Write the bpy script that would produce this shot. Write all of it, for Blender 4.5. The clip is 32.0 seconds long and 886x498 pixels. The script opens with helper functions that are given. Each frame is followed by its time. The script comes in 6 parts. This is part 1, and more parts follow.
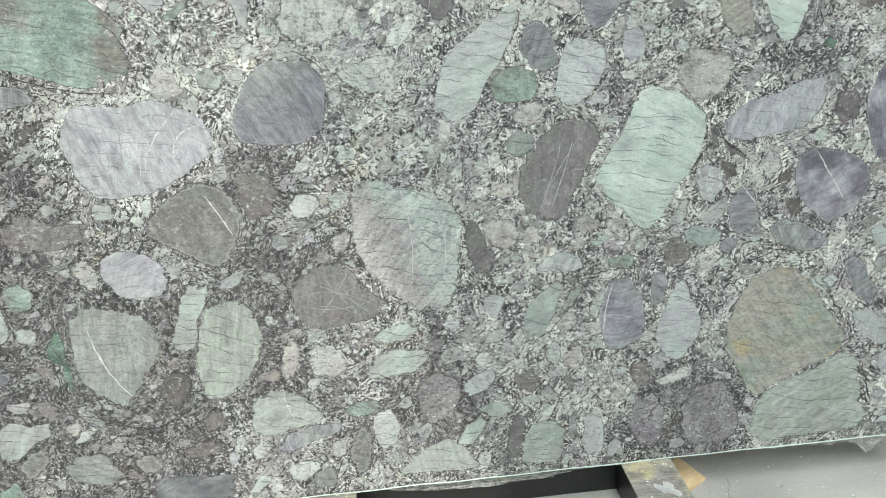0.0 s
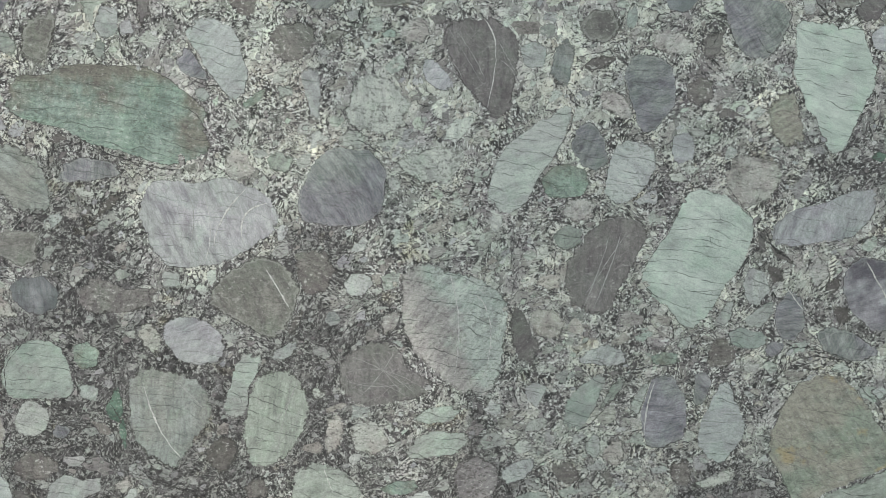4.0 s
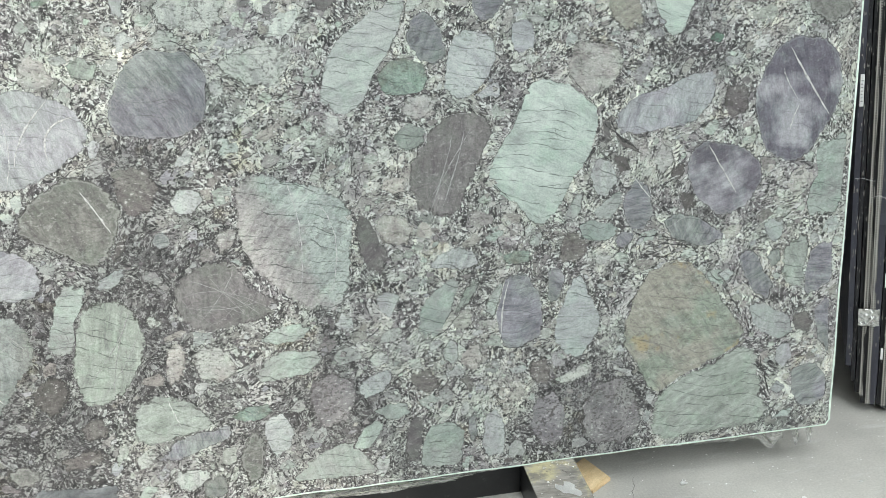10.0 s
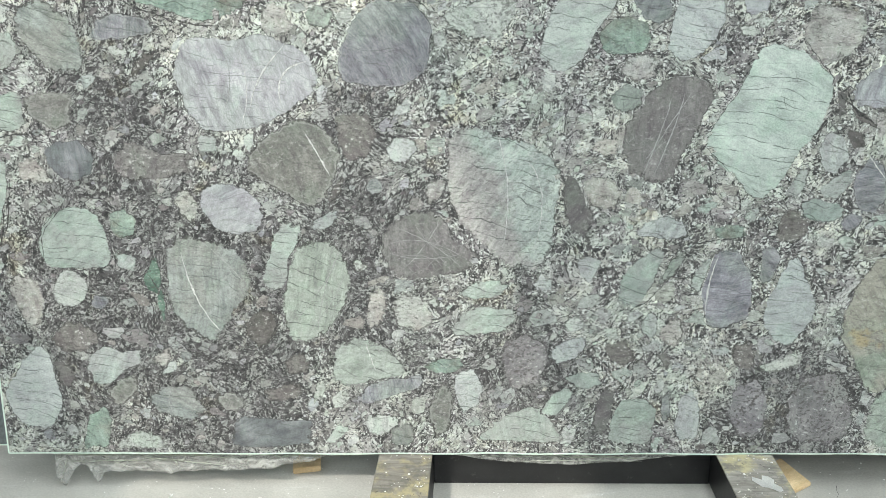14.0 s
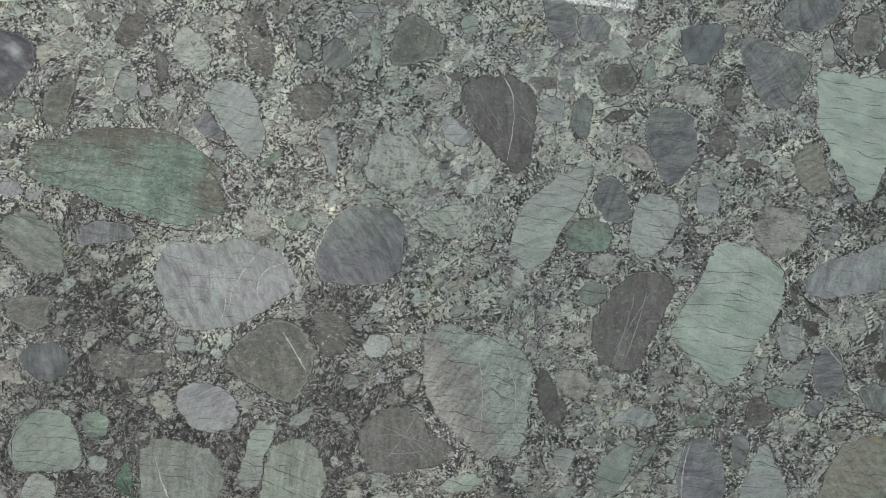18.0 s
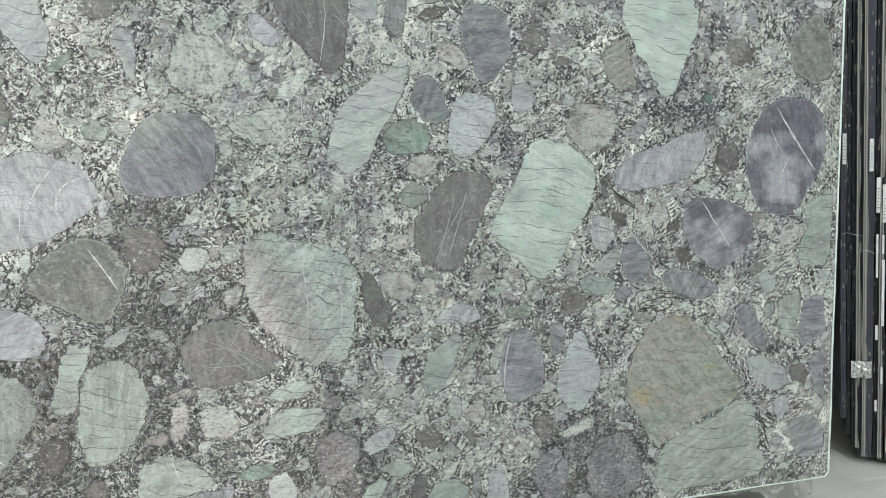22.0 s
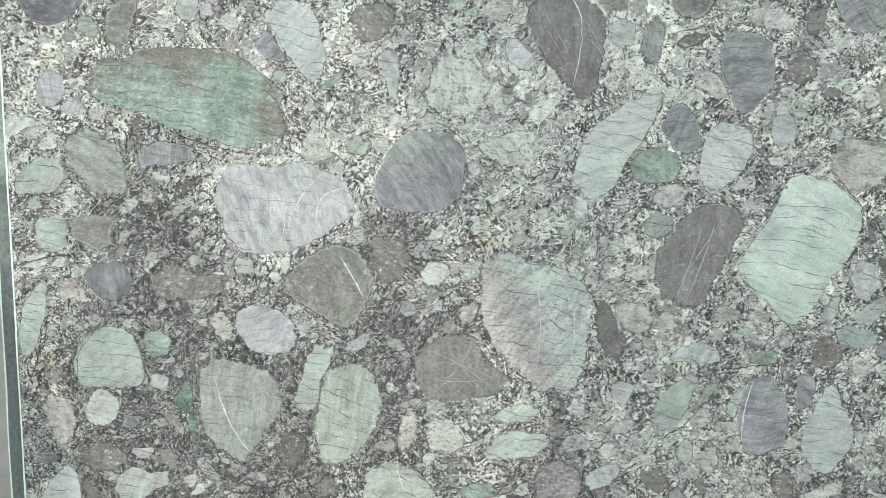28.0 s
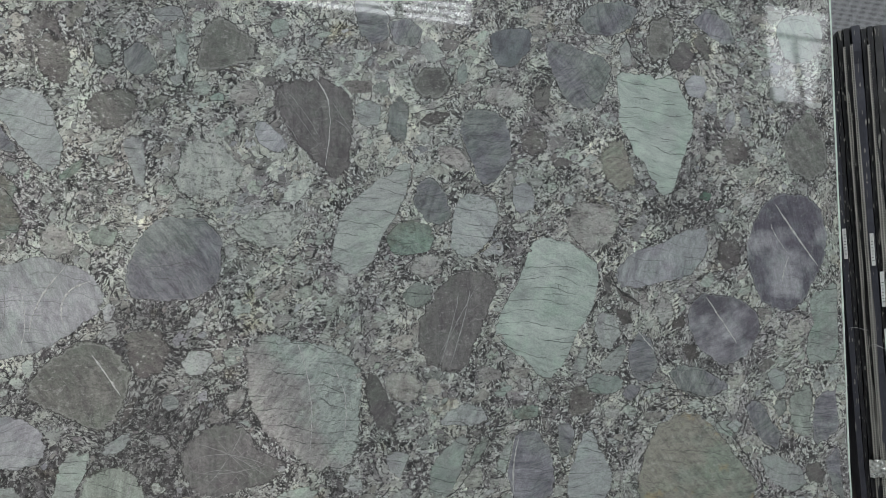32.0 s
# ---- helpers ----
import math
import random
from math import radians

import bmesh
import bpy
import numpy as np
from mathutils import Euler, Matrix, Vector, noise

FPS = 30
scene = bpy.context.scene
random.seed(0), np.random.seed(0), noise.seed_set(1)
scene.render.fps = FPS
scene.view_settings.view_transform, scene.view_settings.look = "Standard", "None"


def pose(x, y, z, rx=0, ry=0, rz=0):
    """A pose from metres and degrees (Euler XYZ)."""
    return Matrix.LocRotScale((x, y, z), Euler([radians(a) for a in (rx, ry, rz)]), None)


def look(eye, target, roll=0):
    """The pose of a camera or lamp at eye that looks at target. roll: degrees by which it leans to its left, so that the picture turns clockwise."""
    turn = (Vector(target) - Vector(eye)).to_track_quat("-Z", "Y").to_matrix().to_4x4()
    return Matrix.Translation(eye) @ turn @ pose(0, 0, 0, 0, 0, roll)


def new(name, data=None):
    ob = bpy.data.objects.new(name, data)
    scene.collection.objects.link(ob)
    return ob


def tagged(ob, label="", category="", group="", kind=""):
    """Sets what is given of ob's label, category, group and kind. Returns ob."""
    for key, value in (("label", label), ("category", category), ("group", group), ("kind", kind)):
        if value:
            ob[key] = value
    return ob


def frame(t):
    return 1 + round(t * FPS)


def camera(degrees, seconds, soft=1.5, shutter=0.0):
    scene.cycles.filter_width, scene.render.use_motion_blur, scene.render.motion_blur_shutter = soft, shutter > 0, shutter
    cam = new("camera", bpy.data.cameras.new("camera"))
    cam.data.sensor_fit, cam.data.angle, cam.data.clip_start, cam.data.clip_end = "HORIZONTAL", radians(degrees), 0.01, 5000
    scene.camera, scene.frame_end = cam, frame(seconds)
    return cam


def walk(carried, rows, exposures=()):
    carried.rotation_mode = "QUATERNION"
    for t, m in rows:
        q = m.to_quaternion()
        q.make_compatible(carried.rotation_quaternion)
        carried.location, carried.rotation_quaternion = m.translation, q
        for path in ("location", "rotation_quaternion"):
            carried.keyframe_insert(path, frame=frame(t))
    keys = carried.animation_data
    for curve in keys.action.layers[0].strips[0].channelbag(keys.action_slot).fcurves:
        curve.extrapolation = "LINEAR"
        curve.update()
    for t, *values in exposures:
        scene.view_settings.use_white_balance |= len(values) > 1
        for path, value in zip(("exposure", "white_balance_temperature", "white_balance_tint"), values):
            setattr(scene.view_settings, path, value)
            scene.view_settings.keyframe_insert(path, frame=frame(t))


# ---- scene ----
# The camera is given in the leaning slab's own frame: x along its bottom edge, z up its face.
LEAN_BACK, BEAM_TOP = 7.3, 0.125
SLAB = pose(0, 0, BEAM_TOP, -LEAN_BACK, 0, 0)
RIG = SLAB @ Matrix.Translation((0, -2.17, -0.167))
cam = camera(57.7, 32.0, 0.5)
PATH = [
    (0, (0.013, 0.116, 1.367), (0.161, 2.05, 0.88), -3.9),
    (0.5, (0.069, 0.063, 1.341), (0.257, 2.006, 0.904), -3.9),
    (1, (0.107, 0.02, 1.329), (0.365, 1.964, 0.937), -4.1),
    (1.5, (0.124, -0.001, 1.331), (0.402, 1.946, 0.97), -3.8),
    (2, (0.119, -0.005, 1.336), (0.405, 1.95, 1.025), -3.4),
    (2.5, (0.106, 0.002, 1.355), (0.335, 1.967, 1.062), -2.9),
    (3, (0.088, 0.009, 1.359), (0.241, 1.985, 1.092), -2.3),
    (3.5, (0.067, 0.021, 1.366), (0.149, 2.003, 1.106), -1.6),
    (4, (0.035, 0.034, 1.365), (0.05, 2.017, 1.107), -1.1),
    (4.5, (0.019, 0.041, 1.377), (-0.028, 2.025, 1.125), -0.8),
    (6.5, (0.044, 0.02, 1.429), (-0.01, 2.006, 1.206), -1.4),
    (7, (0.063, 0.031, 1.422), (0.105, 2.017, 1.194), -1.9),
    (7.5, (0.095, 0.044, 1.4), (0.205, 2.027, 1.16), -2.5),
    (8, (0.128, 0.071, 1.386), (0.299, 2.042, 1.097), -2.9),
    (8.5, (0.146, 0.095, 1.376), (0.367, 2.049, 1.01), -3.2),
    (9, (0.166, 0.116, 1.35), (0.429, 2.051, 0.918), -3.7),
    (9.5, (0.176, 0.128, 1.317), (0.447, 2.06, 0.879), -3.8),
    (10, (0.168, 0.129, 1.279), (0.438, 2.061, 0.839), -3.7),
    (10.5, (0.155, 0.127, 1.234), (0.419, 2.066, 0.824), -3.6),
    (11, (0.142, 0.136, 1.197), (0.409, 2.075, 0.783), -3.6),
    (11.5, (0.131, 0.137, 1.171), (0.386, 2.077, 0.755), -3.5),
    (12, (0.104, 0.136, 1.151), (0.279, 2.08, 0.715), -3.0),
    (12.5, (0.069, 0.13, 1.135), (0.154, 2.08, 0.696), -2.7),
    (13, (0.056, 0.131, 1.148), (0.058, 2.079, 0.693), -2.4),
    (13.5, (0.033, 0.127, 1.153), (-0.028, 2.078, 0.714), -1.8),
    (14, (0.034, 0.123, 1.136), (-0.074, 2.083, 0.754), -1.3),
    (14.5, (0.025, 0.126, 1.165), (-0.1, 2.094, 0.835), -1.3),
    (15, (0.034, 0.121, 1.187), (-0.11, 2.101, 0.945), -1.3),
    (15.5, (0.054, 0.116, 1.219), (-0.107, 2.101, 1.037), -1.4),
    (17.5, (-0.001, 0.084, 1.286), (-0.096, 2.082, 1.238), -1.7),
    (18, (0.015, 0.082, 1.286), (0.002, 2.082, 1.243), -2.1),
    (18.5, (0.033, 0.083, 1.293), (0.114, 2.08, 1.239), -2.5),
    (19, (0.052, 0.088, 1.296), (0.205, 2.082, 1.231), -2.7),
    (19.5, (0.073, 0.092, 1.293), (0.295, 2.078, 1.216), -2.9),
    (20, (0.088, 0.09, 1.294), (0.366, 2.069, 1.212), -3.1),
    (20.5, (0.094, 0.085, 1.29), (0.424, 2.055, 1.192), -3.4),
    (21, (0.099, 0.087, 1.285), (0.449, 2.048, 1.108), -3.7),
    (21.5, (0.097, 0.092, 1.273), (0.444, 2.047, 1.031), -3.9),
    (22, (0.099, 0.098, 1.264), (0.433, 2.049, 0.981), -3.9),
    (22.5, (0.102, 0.102, 1.252), (0.426, 2.053, 0.956), -3.8),
    (23, (0.097, 0.103, 1.251), (0.414, 2.051, 0.929), -3.6),
    (23.5, (0.1, 0.105, 1.256), (0.378, 2.054, 0.902), -3.5),
    (24, (0.079, 0.105, 1.229), (0.309, 2.061, 0.882), -3.2),
    (24.5, (0.062, 0.102, 1.221), (0.227, 2.065, 0.876), -2.9),
    (25, (0.04, 0.104, 1.208), (0.153, 2.072, 0.867), -2.5),
    (25.5, (0.028, 0.106, 1.205), (0.082, 2.077, 0.867), -2.1),
    (27.5, (-0.016, 0.114, 1.195), (-0.146, 2.098, 0.985), -0.9),
    (28, (-0.017, 0.114, 1.227), (-0.153, 2.102, 1.064), -1.0),
    (28.5, (-0.01, 0.109, 1.242), (-0.136, 2.103, 1.148), -1.2),
    (29, (-0.003, 0.099, 1.253), (-0.111, 2.096, 1.226), -1.5),
    (29.5, (0.01, 0.09, 1.256), (-0.079, 2.088, 1.278), -1.7),
    (30, (0.018, 0.084, 1.257), (-0.024, 2.083, 1.313), -2.2),
    (30.5, (0.033, 0.081, 1.265), (0.091, 2.079, 1.315), -2.8),
    (31, (0.06, 0.082, 1.273), (0.226, 2.075, 1.291), -3.7),
    (31.5, (0.082, 0.088, 1.261), (0.349, 2.071, 1.254), -4.4),
    (32, (0.099, 0.093, 1.252), (0.444, 2.063, 1.227), -4.7),
]
EXPOSURES = [
    (0.0, 0.02, 6520, 9.5), (1.0, 0.07, 6527, 9.3), (2.0, 0.03, 6533, 9.2), (3.0, -0.23, 6540, 9.0), (4.0, -0.48, 6542, 9.0), (4.5, -0.63, 6543, 9.0), (6.5, -0.75, 6547, 9.0), (7.0, -0.74, 6548, 9.0), (8.0, -0.73, 6550, 9.0), (8.5, -0.4, 6525, 9.2),
    (9.0, -0.05, 6500, 9.5), (10.0, -0.01, 6508, 9.4), (12.0, 0.0, 6522, 9.1), (14.0, 0.0, 6490, 7.0), (15.5, 0.05, 6490, 7.0), (16.5, -0.45, 6515, 7.5), (17.5, -0.88, 6540, 8.0), (18.0, -0.92, 6530, 9.0), (20.0, -0.97, 6440, 12.5), (21.0, -0.85, 6440, 12.5),
    (21.5, -0.5, 6455, 11.5), (22.0, -0.19, 6470, 10.5), (23.0, -0.05, 6493, 9.8), (25.0, -0.02, 6540, 8.5), (27.5, 0.05, 6490, 7.5), (28.0, 0.05, 6490, 7.5), (29.0, -0.25, 6510, 7.0), (29.5, -0.75, 6505, 7.5), (30.0, -0.8, 6500, 8.0), (31.0, -0.95, 6440, 12.0), (32.0, -0.95, 6430, 12.5),
]
walk(cam, [(t, RIG @ look(eye, target, roll)) for t, eye, target, roll in PATH], EXPOSURES)

# ---- daylight and added roof lamps ----
world = bpy.data.worlds.new("sky")
scene.world = world
world.use_nodes = True
wn = world.node_tree
sky = wn.nodes.new("ShaderNodeTexSky")
sky.sky_type, sky.sun_disc, sky.sun_elevation, sky.sun_rotation = "NISHITA", False, radians(48), radians(150)
wn.links.new(sky.outputs[0], wn.nodes["Background"].inputs[0])
wn.nodes["Background"].inputs[1].default_value = 0.12
sun = new("sun", bpy.data.lights.new("sun", "SUN"))
sun.data.energy, sun.data.angle, sun.data.color = 2.5, radians(0.5), (1.0, 0.95, 0.88)
sun.matrix_world = look((0, 0, 20), (8, 14, 0))


# the window wall behind the camera stands askew to the slab: s runs along it
WINDOW_WALL = pose(2.3, -9.0, 0, 0, 0, -20)


def opening_lamp(s, z, wide, high, watts):
    """The sky's light in a window of the wall behind the camera."""
    lamp = new("window_daylight", bpy.data.lights.new("window_daylight", "AREA"))
    lamp.data.shape, lamp.data.size, lamp.data.size_y, lamp.data.energy = "RECTANGLE", wide, high, watts
    lamp.data.color = (0.935, 0.99, 0.995)
    lamp.matrix_world = WINDOW_WALL @ pose(s, -0.25, z, 68, 0, 0)
    return lamp


opening_lamp(-2.0, 6.2, 5.8, 1.26, 480)
opening_lamp(8.4, 5.8, 1.9, 2.0, 125)
# four long unseen roof lamps, added to light the slab, stronger to the right
ROOF_FILLS = (-8.5, -3.5, 1.5, 6.5)
for sx, watts in zip(ROOF_FILLS, (190, 240, 450, 540)):
    lamp = new("roof_fill", bpy.data.lights.new("roof_fill", "AREA"))
    lamp.data.shape, lamp.data.size, lamp.data.size_y, lamp.data.energy = "RECTANGLE", 1.4, 8.0, watts
    lamp.data.color = (0.935, 0.99, 0.995)
    lamp.matrix_world = pose(sx, -5.0, 7.75)

# ---- materials ----


class Shader:
    """A node material under construction."""

    def __init__(self, name, tree=None):
        if tree:
            self.tree = tree
            return
        self.mat = bpy.data.materials.new(name)
        self.mat.use_nodes = True
        self.tree = self.mat.node_tree
        self.bsdf = self.tree.nodes["Principled BSDF"]

    def put(self, value, socket):
        if isinstance(value, bpy.types.NodeSocket):
            self.tree.links.new(value, socket)
        elif hasattr(socket.default_value, "__len__") and hasattr(value, "__len__"):
            socket.default_value = (*value, 1.0) if len(value) == 3 and len(socket.default_value) == 4 else value
        else:
            socket.default_value = value

    def node(self, kind, **inputs):
        n = self.tree.nodes.new("ShaderNode" + kind)
        for key, value in inputs.items():
            self.put(value, n.inputs[key.replace("_", " ")])
        return n

    def coords(self):
        return self.node("TexCoord").outputs["Object"]

    def noise(self, at, scale, detail=4.0, rough=0.55, distortion=0.0):
        n = self.node("TexNoise", Vector=at, Scale=scale, Detail=detail, Roughness=rough, Distortion=distortion)
        return n.outputs[0]

    def cells(self, at, scale, feature="F1"):
        n = self.tree.nodes.new("ShaderNodeTexVoronoi")
        n.feature = feature
        self.put(at, n.inputs["Vector"])
        n.inputs["Scale"].default_value = scale
        return n

    def ramp(self, value, *stops):
        n = self.node("ValToRGB", Fac=value)
        e = n.color_ramp.elements
        while len(e) < len(stops):
            e.new(0.5)
        for k, (p, c) in zip(e, stops):
            k.position = p
            k.color = (c, c, c, 1) if isinstance(c, (int, float)) else (*c, 1)
        return n.outputs[0]

    def mix(self, fac, a, b, how="MIX"):
        n = self.tree.nodes.new("ShaderNodeMix")
        n.data_type, n.blend_type = "RGBA", how
        self.put(fac, n.inputs[0])
        self.put(a, n.inputs[6])
        self.put(b, n.inputs[7])
        return n.outputs[2]

    def math(self, how, a, b=0.0, c=0.0):
        n = self.tree.nodes.new("ShaderNodeMath")
        n.operation = how
        for value, socket in zip((a, b, c), n.inputs):
            self.put(value, socket)
        return n.outputs[0]

    def vec(self, how, a, b):
        n = self.tree.nodes.new("ShaderNodeVectorMath")
        n.operation = how
        self.put(a, n.inputs[0])
        self.put(b, n.inputs[3] if how == "SCALE" else n.inputs[1])
        return n.outputs[0]

    def bend(self, at, scale, amount):
        """Coordinates pushed about by noise."""
        n = self.node("TexNoise", Vector=at, Scale=scale, Detail=2.0)
        off = self.vec("SUBTRACT", n.outputs[1], (0.5, 0.5, 0.5))
        return self.vec("ADD", at, self.vec("SCALE", off, amount))

    def bump(self, height, strength=0.2, distance=0.001):
        n = self.node("Bump", Height=height, Strength=strength, Distance=distance)
        self.put(n.outputs[0], self.bsdf.inputs["Normal"])

    def done(self, color, rough=0.5, metal=0.0, spec=0.5, coat=0.0):
        b = self.bsdf.inputs
        self.put(color, b["Base Color"])
        self.put(rough, b["Roughness"])
        self.put(metal, b["Metallic"])
        self.put(spec, b["Specular IOR Level"])
        self.put(coat, b["Coat Weight"])
        b["Coat Roughness"].default_value = 0.06
        return self.mat


POLISH = 0.03
# the slab stands here; its stone is described in its own frame
slab = new("stone_slab")
slab.empty_display_size = 0.1
slab.matrix_basis = SLAB


# drifts of the ground mass, along and up the slab, with a reach: darker purple crowded ones, paler sparse ones below zero
ZONES = ((-1.0, 0.75, 0.5, 0.4), (-1.05, 0.66, 0.22, 0.5), (-0.32, 0.59, 0.2, 0.6), (-0.82, 0.86, 0.15, 0.3), (-0.28, 0.34, 0.15, 0.5), (-0.34, 0.69, 0.1, 0.5), (-0.83, 0.26, 0.55, 0.7), (-0.29, 0.88, 0.13, 0.8), (0.12, 0.25, 0.2, 1), (-0.62, 0.29, 0.2, 0.8), (0.86, 0.16, 0.21, 0.9), (-0.85, 0.69, 0.14, 0.6), (-0.13, 0.72, 0.11, 0.6), (0.54, 0.52, 0.12, 0.3), (-0.81, 0.99, 0.15, -0.3), (-0.95, 1.13, 0.22, 0.8), (-0.92, 0.86, 0.2, 0.6), (0.0, 1.55, 0.35, -0.4), (0.4, 1.6, 0.25, -0.3), (-0.9, 0.45, 0.3, 0.4), (-1.05, 0.24, 0.18, 0.6), (0.02, 1.22, 0.26, -1), (0.35, 1.3, 0.17, -0.5), (1.17, 1.17, 0.18, 0.5), (0.12, 0.93, 0.16, -0.1), (0.6, 1.13, 0.12, 0.5), (-0.21, 0.12, 0.17, 0.6), (0.84, 0.12, 0.22, 0.6), (0.32, 0.7, 0.13, -0.3), (0.37, 1.49, 0.23, -0.6), (-0.71, 0.05, 0.22, 0.5), (-0.38, 0.72, 0.36, 0.5), (-0.55, 0.5, 0.3, 0.4), (-0.1, 0.46, 0.3, 0.4), (0.1, 0.15, 0.3, 0.3))


def ground_group():
    """Crushed grains of every size, dark flecks and seams between them, and large drifts of colour."""
    tree = bpy.data.node_groups.new("crushed_ground", "ShaderNodeTree")
    tree.interface.new_socket("Place", in_out="INPUT", socket_type="NodeSocketVector")
    tree.interface.new_socket("Color", in_out="OUTPUT", socket_type="NodeSocketColor")
    tree.interface.new_socket("Crowd", in_out="OUTPUT", socket_type="NodeSocketFloat")
    s = Shader("", tree)
    at = tree.nodes.new("NodeGroupInput").outputs[0]
    flow = s.bend(s.bend(at, 5.0, 0.10), 30.0, 0.020)
    rough = s.bend(flow, 90.0, 0.006)
    # where dark matter crowds
    crowd = s.math("MULTIPLY", s.math("SUBTRACT", s.noise(at, 5.0, 5.0, 0.7), 0.5), 1.5)
    drift = s.bend(s.bend(at, 4.0, 0.16), 17.0, 0.06)
    for u, v, reach, amount in ZONES:
        off = s.node("VectorMath")
        off.operation = "DISTANCE"
        s.put(drift, off.inputs[0])
        off.inputs[1].default_value = (u, 0.0, v)
        near = s.tree.nodes.new("ShaderNodeMapRange")
        near.interpolation_type = "SMOOTHSTEP"
        for value, socket in zip((off.outputs["Value"], 0.25 * reach, 1.2 * reach, 0.5 * amount, 0.0), near.inputs):
            s.put(value, socket)
        crowd = s.math("ADD", crowd, near.outputs[0])
    high = s.tree.nodes.new("ShaderNodeMapRange")
    for value, socket in zip((s.node("SeparateXYZ", Vector=drift).outputs[2], 1.15, 1.5, 0.0, 0.03), high.inputs):
        s.put(value, socket)
    crowd = s.math("ADD", crowd, high.outputs[0])
    crowd = s.math("MINIMUM", crowd, 0.5)
    # the old flow: long lenses aslant that wind about the pebbles
    turned = s.node("VectorRotate", Vector=s.bend(s.bend(at, 3.5, 0.32), 16.0, 0.05), Axis=(0.0, 1.0, 0.0), Angle=radians(52))
    lens = s.vec("MULTIPLY", turned.outputs[0], (0.32, 1.0, 1.0))
    # ghosts of crushed stones of two sizes, each of its own tone, that fade into one another
    soft = s.bend(flow, 45.0, 0.012)
    big, small = s.cells(soft, 21.0), s.cells(rough, 54.0)
    seam = s.cells(soft, 21.0, "DISTANCE_TO_EDGE").outputs[0]
    pick = s.node("SeparateColor", Color=big.outputs["Color"])
    tint = s.node("SeparateColor", Color=s.node("TexNoise", Vector=s.vec("ADD", at, (3.0, 1.0, 2.0)), Scale=7.0, Detail=6.0, Roughness=0.65).outputs[1])
    pale = s.mix(s.ramp(tint.outputs[0], (0.4, 0.0), (0.6, 1.0)), (0.372, 0.402, 0.37), (0.44, 0.43, 0.393))
    pale = s.mix(s.ramp(tint.outputs[1], (0.45, 0.0), (0.58, 0.9)), pale, (0.285, 0.272, 0.28))
    pale = s.mix(s.ramp(tint.outputs[2], (0.52, 0.0), (0.66, 0.7)), pale, (0.2, 0.226, 0.205))
    color = s.mix(s.ramp(crowd, (0.0, 0.0), (0.5, 0.8)), pale, (0.162, 0.163, 0.166))
    color = s.mix(1.0, color, s.ramp(pick.outputs[0], (0.0, (0.66, 0.64, 0.65)), (0.35, (0.9, 0.89, 0.89)), (0.7, (1.08, 1.09, 1.06)), (1.0, (1.38, 1.4, 1.34))), "MULTIPLY")
    color = s.mix(1.0, color, s.ramp(s.node("SeparateColor", Color=small.outputs["Color"]).outputs[1], (0.0, 0.68), (0.4, 0.94), (0.75, 1.1), (1.0, 1.4)), "MULTIPLY")
    # streaks of the old flow
    color = s.mix(1.0, color, s.ramp(s.noise(lens, 34.0, 7.0, 0.72), (0.34, (0.66, 0.64, 0.66)), (0.5, (1.0, 1.0, 1.0)), (0.66, (1.3, 1.32, 1.27))), "MULTIPLY")
    # dark flecks in swarms, broken seams, then pale crystals
    soot = s.ramp(s.noise(rough, 60.0, 4.0, 0.7), (0.4, (0.03, 0.03, 0.03)), (0.62, (0.09, 0.084, 0.087)))
    swarm = s.math("MULTIPLY", s.math("SUBTRACT", s.noise(s.vec("ADD", lens, (1.0, 8.0, 3.0)), 13.0, 5.0, 0.65), 0.5), 0.34)
    lean = s.math("ADD", s.math("MULTIPLY", crowd, 0.07), swarm)
    lumps = s.math("ADD", s.noise(s.vec("ADD", s.vec("MULTIPLY", turned.outputs[0], (0.6, 1.0, 1.0)), (2.0, 5.0, 1.0)), 88.0, 6.0, 0.7, 0.3), lean)
    color = s.mix(s.ramp(lumps, (0.543, 0.0), (0.563, 0.95)), color, soot)
    flecks = s.math("ADD", s.noise(s.vec("MULTIPLY", rough, (0.85, 1.0, 1.2)), 140.0, 4.0, 0.66), lean)
    color = s.mix(s.ramp(flecks, (0.534, 0.0), (0.556, 0.95)), color, soot)
    broken = s.ramp(s.noise(flow, 20.0, 4.0, 0.6), (0.46, 0.0), (0.56, 1.0))
    color = s.mix(s.math("MULTIPLY", s.ramp(seam, (0.012, 0.95), (0.03, 0.0)), broken), color, soot)
    bright = s.math("ADD", s.noise(s.vec("ADD", rough, (7.0, 1.0, 4.0)), 118.0, 4.0, 0.68), s.math("MULTIPLY", swarm, 0.5))
    color = s.mix(s.ramp(bright, (0.565, 0.0), (0.6, 0.9)), color, s.mix(s.ramp(crowd, (0.1, 0.0), (0.5, 0.6)), (0.58, 0.595, 0.57), color))
    ochre = s.ramp(s.noise(s.vec("ADD", at, (4.0, 9.0, 2.0)), 6.0, 6.0, 0.65), (0.59, 0.0), (0.68, 0.7))
    color = s.mix(ochre, color, s.mix(1.0, color, (1.08, 1.0, 0.78), "MULTIPLY"))
    dust = s.noise(at, 420.0, 2.0, 0.6)
    color = s.mix(1.0, color, s.ramp(dust, (0.36, 0.84), (0.5, 1.0), (0.64, 1.16)), "MULTIPLY")
    out = tree.nodes.new("NodeGroupOutput")
    tree.links.new(color, out.inputs[0])
    tree.links.new(crowd, out.inputs[1])
    return tree


GROUND = ground_group()


def ground_color(s, at):
    n = s.tree.nodes.new("ShaderNodeGroup")
    n.node_tree = GROUND
    s.put(at, n.inputs[0])
    return n.outputs[0], n.outputs[1]


